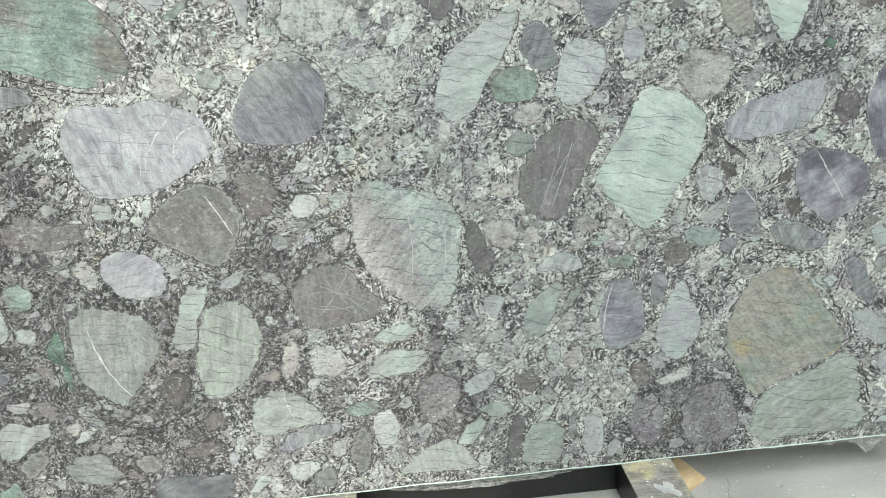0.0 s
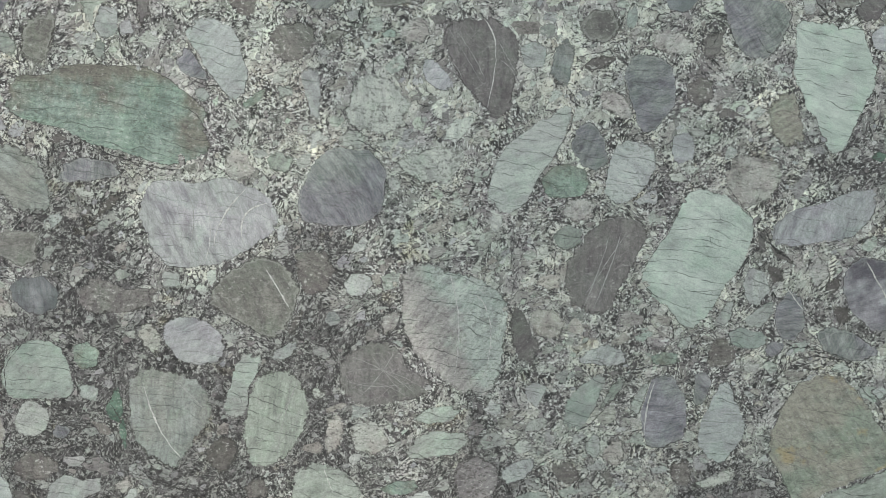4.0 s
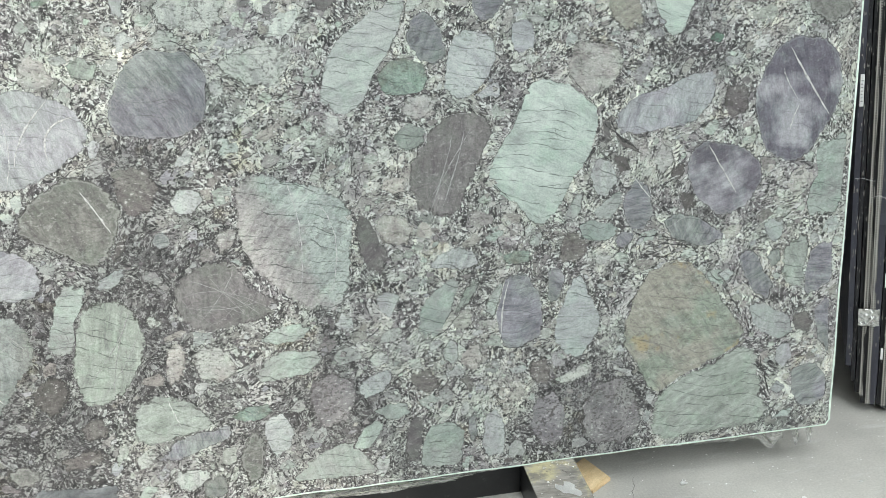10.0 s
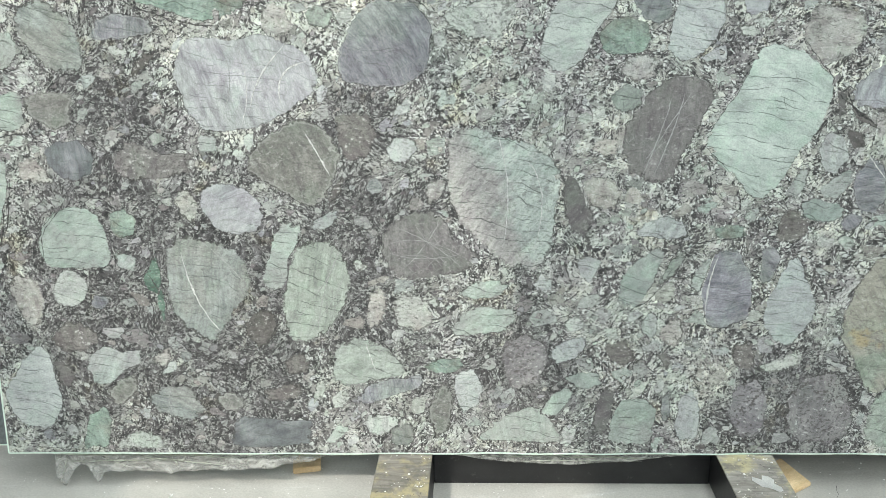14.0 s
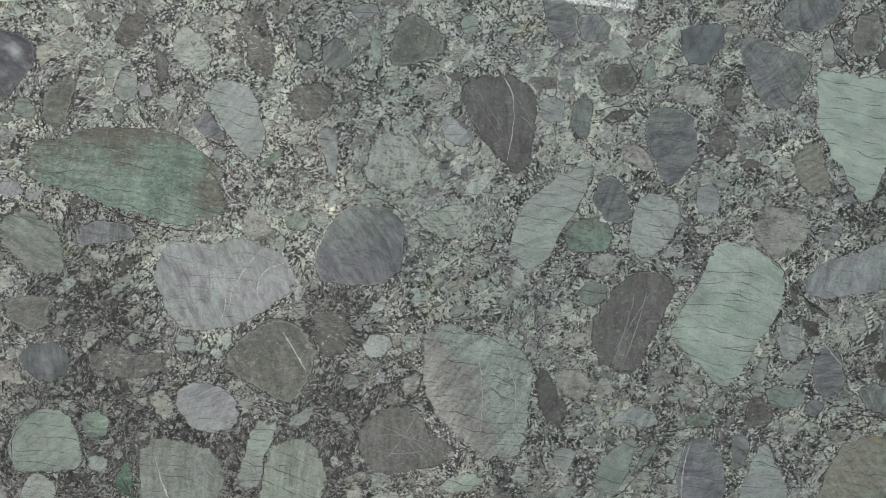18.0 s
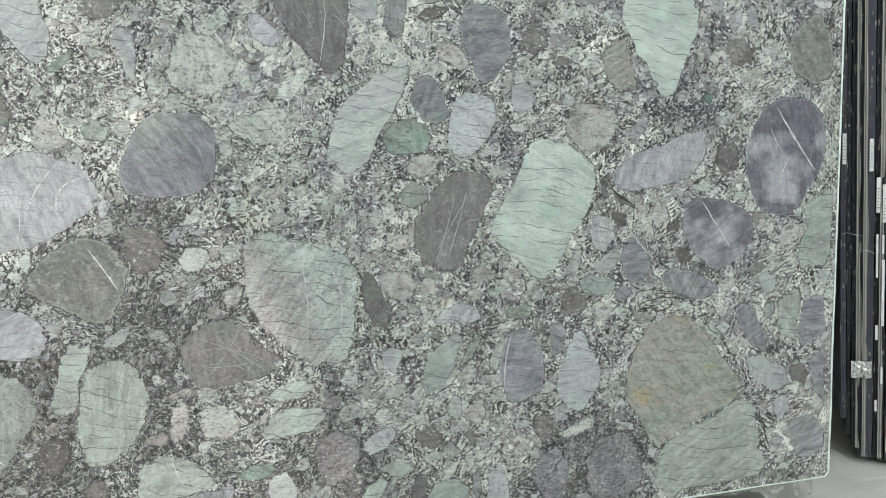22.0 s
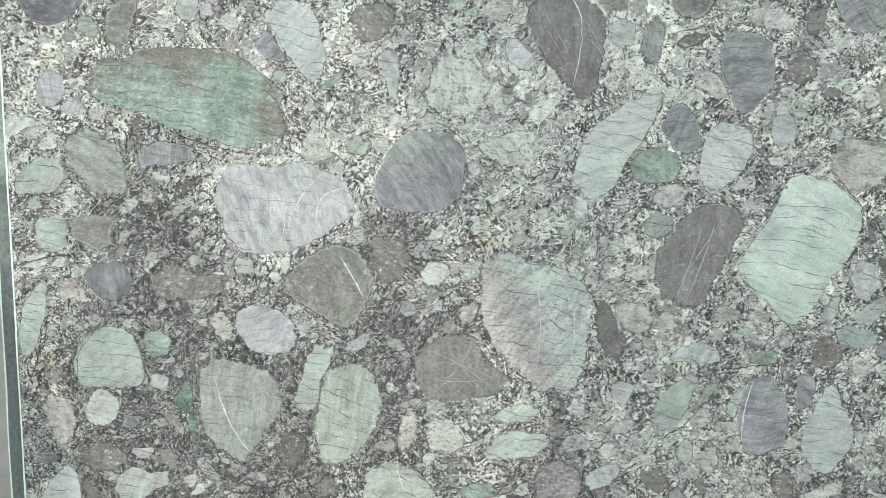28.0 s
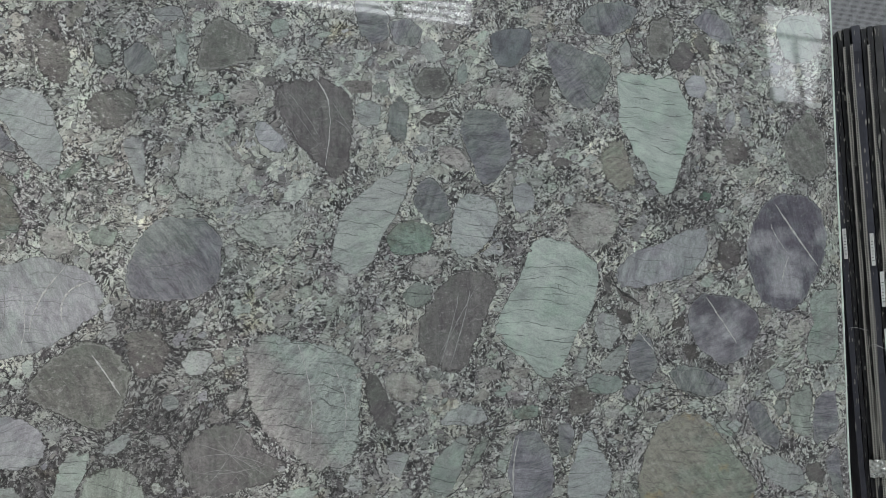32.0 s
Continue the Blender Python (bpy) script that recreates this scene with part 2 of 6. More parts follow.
def fissures(s, at, pitch, slope, thin, seed, keep):
    """Hairline cracks that run side by side across a pebble, broken and wandering. Returns how much of one lies at a spot."""
    x = s.node("SeparateXYZ", Vector=s.bend(s.bend(at, 6.0, 0.085), 60.0, 0.008))
    run = s.math("MULTIPLY", s.math("ADD", x.outputs[2], s.math("MULTIPLY", x.outputs[0], slope)), 1.0 / pitch)
    gap = s.math("ABSOLUTE", s.math("SUBTRACT", s.math("FRACT", s.math("ADD", run, seed)), 0.5))
    line = s.ramp(gap, (0.0, 1.0), (thin / pitch, 0.0))
    return s.math("MULTIPLY", line, s.ramp(s.noise(s.vec("ADD", at, s.node("CombineXYZ", X=seed).outputs[0]), 17.0, 4.0, 0.6), keep, (keep[0] + 0.12, 1.0)))


def stone(name, base, second, crack=0.35, band=0.0, speck=0.0, vein=0.0, cloud=0.0, grain=0.5, palette=None, third=None, fleck=0.0, calm=0.0, rust=0.0, halo=0.0, halves=0.0):
    """Polished stone of one pebble: two colours, layering, dark hairline cracks, pale veins, specks, and a ragged seam to the ground mass."""
    s = Shader(name)
    local = s.coords()
    if palette:
        rnd = s.node("NewGeometry").outputs["Random Per Island"]
        base = s.ramp(rnd, *((k / (len(palette) - 1), c) for k, c in enumerate(palette)))
        second = s.mix(1.0, base, (1.3, 1.3, 1.3), "MULTIPLY")
        light = s.math("FRACT", s.math("MULTIPLY", rnd, 37.0))
    else:
        rnd = light = s.node("ObjectInfo").outputs["Random"]
    frame_of = s.node("TexCoord")
    frame_of.object = slab
    at = frame_of.outputs["Object"]
    shift = s.vec("SCALE", s.node("CombineXYZ", X=rnd, Y=s.math("MULTIPLY", rnd, 7.0), Z=s.math("MULTIPLY", rnd, 3.0)).outputs[0], 9.0)
    own = s.vec("ADD", at, shift)
    soft = s.bend(own, 14.0, 0.03)
    tone = s.ramp(s.noise(soft, 11.0, 7.0, 0.6), (0.34, 0.0), (0.66, 1.0))
    color = s.mix(tone, base, second)
    if third:
        blotch = s.noise(s.vec("ADD", local, shift), 7.0, 5.0, 0.6)
        if halves:
            # one side of the pebble belongs to the other layer
            side = s.node("SeparateXYZ", Vector=s.bend(local, 9.0, 0.05)).outputs[2]
            blotch = s.math("SUBTRACT", blotch, s.math("MULTIPLY", side, 2.6 * halves))
        color = s.mix(s.ramp(blotch, (0.44, 0.0), (0.58, 0.85)), color, third)
    # each pebble a little lighter or darker than the next
    color = s.mix(1.0, color, s.ramp(light, (0.0, (0.84, 0.85, 0.87)), (0.5, (1.0, 1.0, 0.98)), (1.0, (1.1, 1.1, 1.12))), "MULTIPLY")
    if band:
        # layers across the length of the pebble
        layer = s.noise(s.vec("MULTIPLY", s.bend(s.vec("ADD", local, shift), 9.0, 0.06), (1.0, 0.2, 0.1)), 85.0, 7.0, 0.78)
        color = s.mix(s.ramp(layer, (0.36, band), (0.6, 0.0)), color, s.mix(1.0, color, (0.5, 0.5, 0.53), "MULTIPLY"))
    if cloud:
        c = s.ramp(s.noise(own, 10.0, 3.0, 0.5), (0.52, 0.0), (0.68, cloud))
        color = s.mix(c, color, (0.42, 0.42, 0.44))
    fine = s.noise(own, 330.0, 2.0, 0.6)
    color = s.mix(grain, color, s.mix(1.0, color, s.ramp(fine, (0.34, 0.68), (0.5, 1.0), (0.66, 1.28)), "MULTIPLY"))
    # soft mottling, then fine streaks along the old layering
    mid = s.noise(soft, 48.0, 6.0, 0.7)
    color = s.mix(1.0 - calm, color, s.mix(1.0, color, s.ramp(mid, (0.36, 0.85), (0.5, 1.0), (0.64, 1.1)), "MULTIPLY"))
    spun = s.node("VectorRotate", Vector=s.bend(s.vec("ADD", local, shift), 7.0, 0.06), Axis=(0.0, 1.0, 0.0), Angle=s.math("MULTIPLY", light, 19.0)).outputs[0]
    lay = s.noise(s.vec("MULTIPLY", spun, (1.0, 1.0, 0.09)), 62.0, 7.0, 0.72)
    color = s.mix(1.0 - 0.6 * calm, color, s.mix(1.0, color, s.ramp(lay, (0.36, (0.74, 0.73, 0.75)), (0.5, (1.0, 1.0, 1.0)), (0.64, (1.17, 1.18, 1.16))), "MULTIPLY"))
    patch = s.node("SeparateColor", Color=s.node("TexNoise", Vector=soft, Scale=16.0, Detail=5.0, Roughness=0.6).outputs[1])
    color = s.mix(s.ramp(patch.outputs[0], (0.52, 0.0), (0.66, 0.6)), color, s.mix(1.0, color, (0.86, 0.82, 0.85), "MULTIPLY"))
    color = s.mix(s.ramp(patch.outputs[1], (0.52, 0.0), (0.62, 0.55)), color, s.mix(1.0, color, (0.98, 1.08, 1.0), "MULTIPLY"))
    if rust:
        color = s.mix(s.ramp(s.noise(own, 9.0, 5.0, 0.6), (0.6, 0.0), (0.68, rust)), color, (0.36, 0.29, 0.16))
    if fleck:
        f = s.noise(s.vec("MULTIPLY", soft, (0.8, 1.0, 1.3)), 100.0, 4.0, 0.7)
        g = s.noise(own, 12.0, 3.0, 0.6)
        f = s.math("ADD", f, s.math("MULTIPLY", s.math("SUBTRACT", g, 0.5), 0.3))
        color = s.mix(s.ramp(f, (0.57, 0.0), (0.6, fleck)), color, (0.085, 0.08, 0.076))
        color = s.mix(s.ramp(f, (0.36, fleck), (0.4, 0.0)), color, s.mix(0.7, color, (0.58, 0.58, 0.55)))
    if speck:
        d = s.cells(s.bend(own, 60.0, 0.012), 90.0).outputs[0]
        on = s.ramp(s.noise(own, 22.0, 2.0), (0.45, 0.0), (0.6, 1.0))
        color = s.mix(s.math("MULTIPLY", s.ramp(d, (0.2, speck), (0.36, 0.0)), on), color, (0.1, 0.1, 0.1))
    if crack:
        for pitch, slope, thin, keep in ((0.034, 0.22, 0.0017, (0.42, 0.0)), (0.023, 0.02, 0.0011, (0.5, 0.0)), (0.06, 3.0, 0.003, (0.57, 0.0))):
            f = fissures(s, at, pitch, slope, thin, rnd, keep)
            color = s.mix(s.math("MULTIPLY", f, crack), color, (0.06, 0.066, 0.06))
    if vein:
        f = fissures(s, own, 0.03, 1.7, 0.0012, rnd, (0.5, 0.0))
        g = fissures(s, own, 0.04, -0.6, 0.001, rnd, (0.5, 0.0))
        color = s.mix(s.math("MULTIPLY", s.math("MAXIMUM", f, g), vein), color, s.mix(0.6, color, (0.6, 0.6, 0.58)))
    ground, crowd = ground_color(s, at)
    if palette:
        color = s.mix(1.0, color, s.ramp(crowd, (0.0, (1.08, 1.09, 1.06)), (0.2, (1.0, 1.0, 1.0)), (0.7, (0.66, 0.62, 0.65))), "MULTIPLY")
    # ragged seam: a broken dark line, then the ground mass bites into the outline
    rim = s.node("Attribute")
    rim.attribute_name = "rim"
    wander = s.math("SUBTRACT", s.noise(s.bend(own, 40.0, 0.012), 60.0, 6.0, 0.72), 0.5)
    ragged = s.math("ADD", rim.outputs["Fac"], s.math("MULTIPLY", wander, 1.9))
    if halo:
        # a pale rim where the pebble reacted with the ground mass
        color = s.mix(s.ramp(ragged, (0.14, 0.0), (0.26, halo), (0.42, halo), (0.48, 0.0)), color, s.mix(0.6, color, (0.42, 0.44, 0.41)))
    seam = s.ramp(s.noise(own, 15.0, 3.0, 0.6), (0.4, 0.15), (0.56, 0.55 if palette else 0.95))
    color = s.mix(s.math("MULTIPLY", s.ramp(ragged, (0.44, 0.0), (0.54, 0.9), (0.64, 1.0), (0.74, 0.3)), seam), color, (0.045, 0.042, 0.04))
    color = s.mix(s.ramp(ragged, (0.6, 0.0), (0.7, 1.0)), color, ground)
    return s.done(color, s.ramp(s.noise(own, 30.0), (0.3, POLISH - 0.015), (0.7, POLISH + 0.02)))


STONES = {
    "mint": stone("mint_stone", (0.33, 0.385, 0.35), (0.44, 0.49, 0.455), crack=0.85, calm=0.5),
    "seafoam": stone("seafoam_stone", (0.25, 0.295, 0.268), (0.36, 0.405, 0.375), crack=0.85, calm=0.4, third=(0.3, 0.31, 0.3), fleck=0.3),
    "chalk": stone("chalk_stone", (0.295, 0.32, 0.305), (0.41, 0.43, 0.415), crack=0.8, third=(0.32, 0.325, 0.325), fleck=0.4, calm=0.3),
    "jade": stone("jade_stone", (0.22, 0.285, 0.243), (0.31, 0.38, 0.33), crack=0.8, band=0.4, third=(0.2, 0.18, 0.155), fleck=0.45, halves=-0.45),
    "pale": stone("pale_stone", (0.36, 0.39, 0.37), (0.475, 0.5, 0.485), crack=0.8, third=(0.39, 0.405, 0.395), fleck=0.25, calm=0.4),
    "white": stone("white_stone", (0.34, 0.36, 0.335), (0.46, 0.475, 0.445), crack=0.5, speck=0.7, fleck=0.6),
    "striped": stone("striped_stone", (0.385, 0.43, 0.4), (0.5, 0.54, 0.51), crack=0.9, band=0.5, vein=0.4, third=(0.4, 0.372, 0.365), fleck=0.45, halves=1.0),
    "lavender": stone("lavender_stone", (0.355, 0.353, 0.374), (0.475, 0.472, 0.492), crack=0.6, vein=0.3, band=0.5, third=(0.38, 0.395, 0.392)),
    "grey": stone("grey_stone", (0.19, 0.208, 0.2), (0.29, 0.315, 0.3), crack=0.7, vein=0.35, third=(0.23, 0.235, 0.22), fleck=0.3),
    "ash": stone("ash_stone", (0.25, 0.28, 0.25), (0.345, 0.375, 0.345), crack=0.9, fleck=0.25),
    "slate": stone("slate_stone", (0.212, 0.207, 0.23), (0.3, 0.297, 0.322), crack=0.6, band=1.0, vein=0.3, third=(0.262, 0.285, 0.268), halo=0.3),
    "dawn": stone("dawn_stone", (0.212, 0.207, 0.226), (0.3, 0.297, 0.315), crack=0.5, band=0.8, vein=0.3, third=(0.3, 0.325, 0.305), halo=0.3, halves=-0.6),
    "dusk": stone("dusk_stone", (0.1, 0.106, 0.115), (0.18, 0.192, 0.2), crack=0.4, cloud=0.3),
    "plum": stone("plum_stone", (0.122, 0.112, 0.11), (0.2, 0.187, 0.183), crack=0.3, third=(0.165, 0.16, 0.152), fleck=0.8),
    "umber": stone("umber_stone", (0.125, 0.115, 0.116), (0.19, 0.177, 0.177), crack=0.3, vein=0.45, third=(0.16, 0.158, 0.15), fleck=0.3),
    "mauve": stone("mauve_stone", (0.172, 0.16, 0.157), (0.25, 0.236, 0.23), crack=0.3, vein=0.55, third=(0.205, 0.2, 0.187), fleck=0.35),
    "soot": stone("soot_stone", (0.085, 0.08, 0.076), (0.15, 0.142, 0.135), crack=0.2, fleck=0.8),
    "taupe": stone("taupe_stone", (0.15, 0.147, 0.137), (0.23, 0.226, 0.21), crack=0.4, vein=0.35, band=0.3, third=(0.185, 0.19, 0.173), fleck=0.4, halo=0.4),
    "olive": stone("olive_stone", (0.23, 0.265, 0.22), (0.325, 0.36, 0.31), crack=0.5, band=0.45, third=(0.33, 0.312, 0.272), fleck=0.4, vein=0.5, rust=0.7),
    "rose": stone("rose_stone", (0.27, 0.255, 0.242), (0.42, 0.402, 0.38), crack=0.5, third=(0.36, 0.375, 0.35), fleck=0.7),
    "speckled": stone("speckled_stone", (0.165, 0.158, 0.166), (0.265, 0.255, 0.26), crack=0.3, speck=0.95, fleck=0.9),
    "purplecloud": stone("violet_stone", (0.118, 0.11, 0.132), (0.19, 0.18, 0.208), crack=0.3, cloud=0.65, halo=0.35),
    "cloudy": stone("clouded_violet_stone", (0.1, 0.097, 0.112), (0.17, 0.165, 0.185), crack=0.2, cloud=1.0, halo=0.35),
    "emerald": stone("emerald_stone", (0.06, 0.105, 0.08), (0.15, 0.215, 0.18), crack=0.4, fleck=0.6),
}
FILLER = stone("fragment_stone", (0, 0, 0), (0, 0, 0), crack=0.6, vein=0.2, fleck=0.7, palette=(
    (0.16, 0.148, 0.148), (0.22, 0.208, 0.212), (0.27, 0.285, 0.27), (0.3, 0.335, 0.312), (0.27, 0.26, 0.243), (0.24, 0.245, 0.26),
    (0.38, 0.38, 0.385), (0.32, 0.345, 0.32), (0.2, 0.19, 0.182), (0.33, 0.365, 0.34), (0.31, 0.29, 0.27), (0.25, 0.26, 0.262), (0.37, 0.38, 0.355)))


def matrix_stone():
    s = Shader("ground_mass")
    at = s.coords()
    return s.done(ground_color(s, at)[0], s.ramp(s.noise(at, 30.0), (0.3, POLISH - 0.015), (0.7, POLISH + 0.02)))


def plain(name, base, second, scale=20.0, rough=0.6, metal=0.0, relief=0.15, wear=None, stretch=(1, 1, 1), coat=0.0):
    """A surface of two close tones with grain, and marks of wear in a third."""
    s = Shader(name)
    at = s.vec("MULTIPLY", s.coords(), stretch)
    n = s.noise(at, scale, 6.0, 0.6)
    color = s.mix(s.ramp(n, (0.35, 0.0), (0.65, 1.0)), base, second)
    grit = s.noise(at, scale * 12, 3.0, 0.7)
    color = s.mix(1.0, color, s.ramp(grit, (0.3, 0.82), (0.7, 1.15)), "MULTIPLY")
    if wear:
        color = s.mix(s.ramp(s.noise(at, scale * 2.7, 7.0, 0.75), (0.6, 0.0), (0.68, 0.85)), color, wear)
    s.bump(grit, relief, 0.001)
    return s.done(color, s.ramp(n, (0.3, rough * 0.8), (0.7, min(1.0, rough * 1.15))), metal, 0.5, coat)


GROUND_MASS = matrix_stone()
FAINT_VEIN = plain("grey_vein", (0.22, 0.22, 0.217), (0.4, 0.4, 0.39), 150, 0.15, relief=0.02)
VEIN = plain("white_vein", (0.3, 0.295, 0.29), (0.64, 0.64, 0.62), 150, 0.15, relief=0.02)
DARK_SEAM = plain("dark_mineral", (0.03, 0.031, 0.03), (0.1, 0.096, 0.095), 160, 0.08, relief=0.0, wear=(0.2, 0.2, 0.19))
EDGE = plain("resin_edge", (0.55, 0.68, 0.58), (0.70, 0.80, 0.72), 40, 0.35)


def concrete():
    s = Shader("grey_floor_paint")
    at = s.coords()
    worn = s.noise(s.bend(at, 1.5, 0.3), 2.2, 7.0, 0.62)
    color = s.mix(s.ramp(worn, (0.35, 0.0), (0.66, 1.0)), (0.36, 0.35, 0.325), (0.52, 0.505, 0.468))
    scuff = s.noise(s.vec("MULTIPLY", s.bend(at, 4.0, 0.1), (0.5, 3.0, 1.0)), 9.0, 6.0, 0.7)
    color = s.mix(s.ramp(scuff, (0.56, 0.0), (0.68, 0.5)), color, (0.56, 0.56, 0.545))
    dust = s.cells(s.bend(at, 40.0, 0.02), 22.0)
    dot = s.math("MULTIPLY", s.ramp(dust.outputs[0], (0.04, 1.0), (0.075, 0.0)), s.ramp(s.node("SeparateColor", Color=dust.outputs["Color"]).outputs[0], (0.55, 0.0), (0.6, 1.0)))
    color = s.mix(dot, color, (0.62, 0.62, 0.6))
    grit = s.noise(at, 160.0, 3.0, 0.7)
    color = s.mix(1.0, color, s.ramp(grit, (0.3, 0.85), (0.7, 1.12)), "MULTIPLY")
    s.bump(grit, 0.1, 0.001)
    return s.done(color, s.ramp(worn, (0.3, 0.28), (0.7, 0.48)))


FLOOR = concrete()
WALL = plain("painted_wall", (0.52, 0.54, 0.54), (0.6, 0.62, 0.61), 3, 0.8)
ROOF = plain("roof_sheet", (0.45, 0.46, 0.46), (0.52, 0.53, 0.53), 3, 0.6)
BLACK_STEEL = plain("black_painted_timber", (0.006, 0.006, 0.007), (0.014, 0.014, 0.015), 14, 0.4, wear=(0.05, 0.049, 0.047))


def weathered(name, tone):
    s = Shader(name)
    at = s.coords()
    grain = s.noise(s.vec("MULTIPLY", s.bend(at, 6.0, 0.02), (0.16, 2.2, 1.0)), 60.0, 6.0, 0.7)
    color = s.ramp(grain, (0.3, (0.1, 0.093, 0.085)), (0.48, (0.18, 0.172, 0.16)), (0.68, (0.27, 0.26, 0.245)))
    color = s.mix(s.ramp(s.noise(at, 12.0, 5.0, 0.65), (0.5, 0.0), (0.62, 0.9)), color, s.mix(0.7, color, (0.4, 0.36, 0.2)))
    color = s.mix(s.ramp(s.noise(at, 21.0, 6.0, 0.7), (0.38, 0.7), (0.5, 0.0)), color, (0.11, 0.107, 0.1))
    chips = s.noise(s.bend(at, 30.0, 0.01), 30.0, 7.0, 0.75)
    color = s.mix(s.ramp(chips, (0.62, 0.0), (0.65, 0.9)), color, (0.55, 0.54, 0.5))
    color = s.mix(s.ramp(chips, (0.33, 0.85), (0.37, 0.0)), color, (0.05, 0.046, 0.042))
    color = s.mix(1.0, color, tone, "MULTIPLY")
    s.bump(grain, 0.5, 0.001)
    return s.done(color, 0.75)


WORN_WOOD = weathered("brown_weathered_plank", (1.0, 0.97, 0.9))
PALE_WOOD = weathered("grey_weathered_plank", (1.45, 1.43, 1.38))
PINE = plain("pine_wedge", (0.6, 0.43, 0.23), (0.74, 0.58, 0.36), 12, 0.6, stretch=(1, 4, 1))
FRAME = plain("window_frame_paint", (0.5, 0.52, 0.52), (0.6, 0.62, 0.62), 6, 0.5)


def film_plastic():
    s = Shader("clear_film")
    at = s.coords()
    n = s.noise(s.vec("MULTIPLY", s.bend(at, 12.0, 0.08), (1.0, 1.0, 2.4)), 20.0, 5.0, 0.7)
    s.bsdf.inputs["Alpha"].default_value = 0.5
    s.put(s.ramp(n, (0.36, 0.18), (0.5, 0.42), (0.64, 0.9)), s.bsdf.inputs["Alpha"])
    s.bump(n, 0.8, 0.004)
    return s.done((0.49, 0.485, 0.46), 0.25)


FILM = film_plastic()
MILKY = plain("milky_film", (0.46, 0.48, 0.39), (0.53, 0.55, 0.46), 9, 0.22, relief=0.3, stretch=(0.5, 1, 2))
CREASE = plain("milky_crease", (0.5, 0.52, 0.45), (0.62, 0.64, 0.57), 40, 0.25, relief=0.2)
GREY_PRINT = plain("grey_print", (0.16, 0.16, 0.16), (0.22, 0.22, 0.22), 60, 0.7)
CHIP = plain("pale_chip", (0.16, 0.155, 0.145), (0.36, 0.35, 0.32), 300, 0.7)
PAPER = plain("white_paper", (0.76, 0.76, 0.74), (0.86, 0.86, 0.84), 60, 0.7)
CREAM = plain("cream_tape", (0.58, 0.52, 0.4), (0.7, 0.65, 0.53), 30, 0.5, wear=(0.2, 0.18, 0.15))
RED = plain("red_tape", (0.5, 0.03, 0.03), (0.6, 0.07, 0.06), 30, 0.5)
FOIL = plain("silver_foil_tape", (0.55, 0.55, 0.53), (0.8, 0.8, 0.78), 60, 0.3, 0.85, 0.6)
NAVY = plain("navy_black_stone", (0.032, 0.033, 0.046), (0.055, 0.056, 0.074), 20, 0.45, wear=(0.07, 0.07, 0.078), stretch=(1, 1, 0.4))
SOOT = plain("black_stone", (0.008, 0.008, 0.010), (0.02, 0.02, 0.024), 45, 0.6, wear=(0.16, 0.155, 0.15), stretch=(1, 1, 0.35))
CHIPPED = plain("filler_streaked_stone", (0.03, 0.03, 0.034), (0.07, 0.068, 0.066), 22, 0.55, wear=(0.4, 0.39, 0.36), stretch=(1, 1, 0.3))


def back_stone():
    s = Shader("film_covered_green_stone")
    at = s.coords()
    high = s.node("SeparateXYZ", Vector=s.bend(at, 3.0, 0.3)).outputs[2]
    # patchy stone; its dark lower tone also holds shade behind the front slab
    patch = s.math("ADD", s.noise(at, 9.0, 6.0, 0.65), s.math("MULTIPLY", s.math("SUBTRACT", high, 1.35), 0.5))
    color = s.ramp(patch, (0.2, (0.13, 0.145, 0.148)), (0.4, (0.2, 0.24, 0.222)), (0.6, (0.36, 0.45, 0.39)), (0.8, (0.48, 0.57, 0.51)))
    color = s.mix(1.0, color, s.ramp(s.noise(at, 90.0, 5.0, 0.7), (0.36, 0.75), (0.64, 1.2)), "MULTIPLY")
    return s.done(color, 0.045)


BACK_STONE = back_stone()



def net(name, yarn, gap, pitch):
    """Woven fibreglass net: pale yarns over what lies behind."""
    s = Shader(name)
    x = s.node("SeparateXYZ", Vector=s.bend(s.coords(), 30.0, 0.002))
    lines = [s.math("GREATER_THAN", s.math("FRACT", s.math("MULTIPLY", x.outputs[k], 1.0 / pitch)), 0.58) for k in (0, 2)]
    on = s.math("MAXIMUM", *lines)
    color = s.mix(on, gap, s.mix(s.noise(s.coords(), 40.0), yarn, s.mix(1.0, yarn, (0.6, 0.6, 0.58), "MULTIPLY")))
    s.bump(on, 0.6, 0.001)
    return s.done(color, 0.6)


NET = net("fibreglass_net", (0.42, 0.40, 0.37), (0.02, 0.02, 0.02), 0.0075)
NET_BACK = net("netted_slab_back", (0.40, 0.40, 0.42), (0.05, 0.05, 0.055), 0.006)

# ---- building blocks ----


def link(name, bm, material, parent=None, label="", m=None, smooth=False):
    mesh = bpy.data.meshes.new(name)
    bm.normal_update()
    bm.to_mesh(mesh)
    bm.free()
    if smooth:
        mesh.shade_smooth()
    mesh.materials.append(material)
    ob = new(name, mesh)
    ob.parent = parent
    if m is not None:
        ob.matrix_basis = m
    return tagged(ob, label)


def part(name, bm, material, parent, label="", m=None, smooth=False):
    return link(name, bm, material, parent, label, m, smooth)


def thing(name, label, category, group="", m=None, kind=""):
    ob = new(name)
    ob.empty_display_size = 0.1
    if m is not None:
        ob.matrix_basis = m
    return tagged(ob, label, category, group, kind)


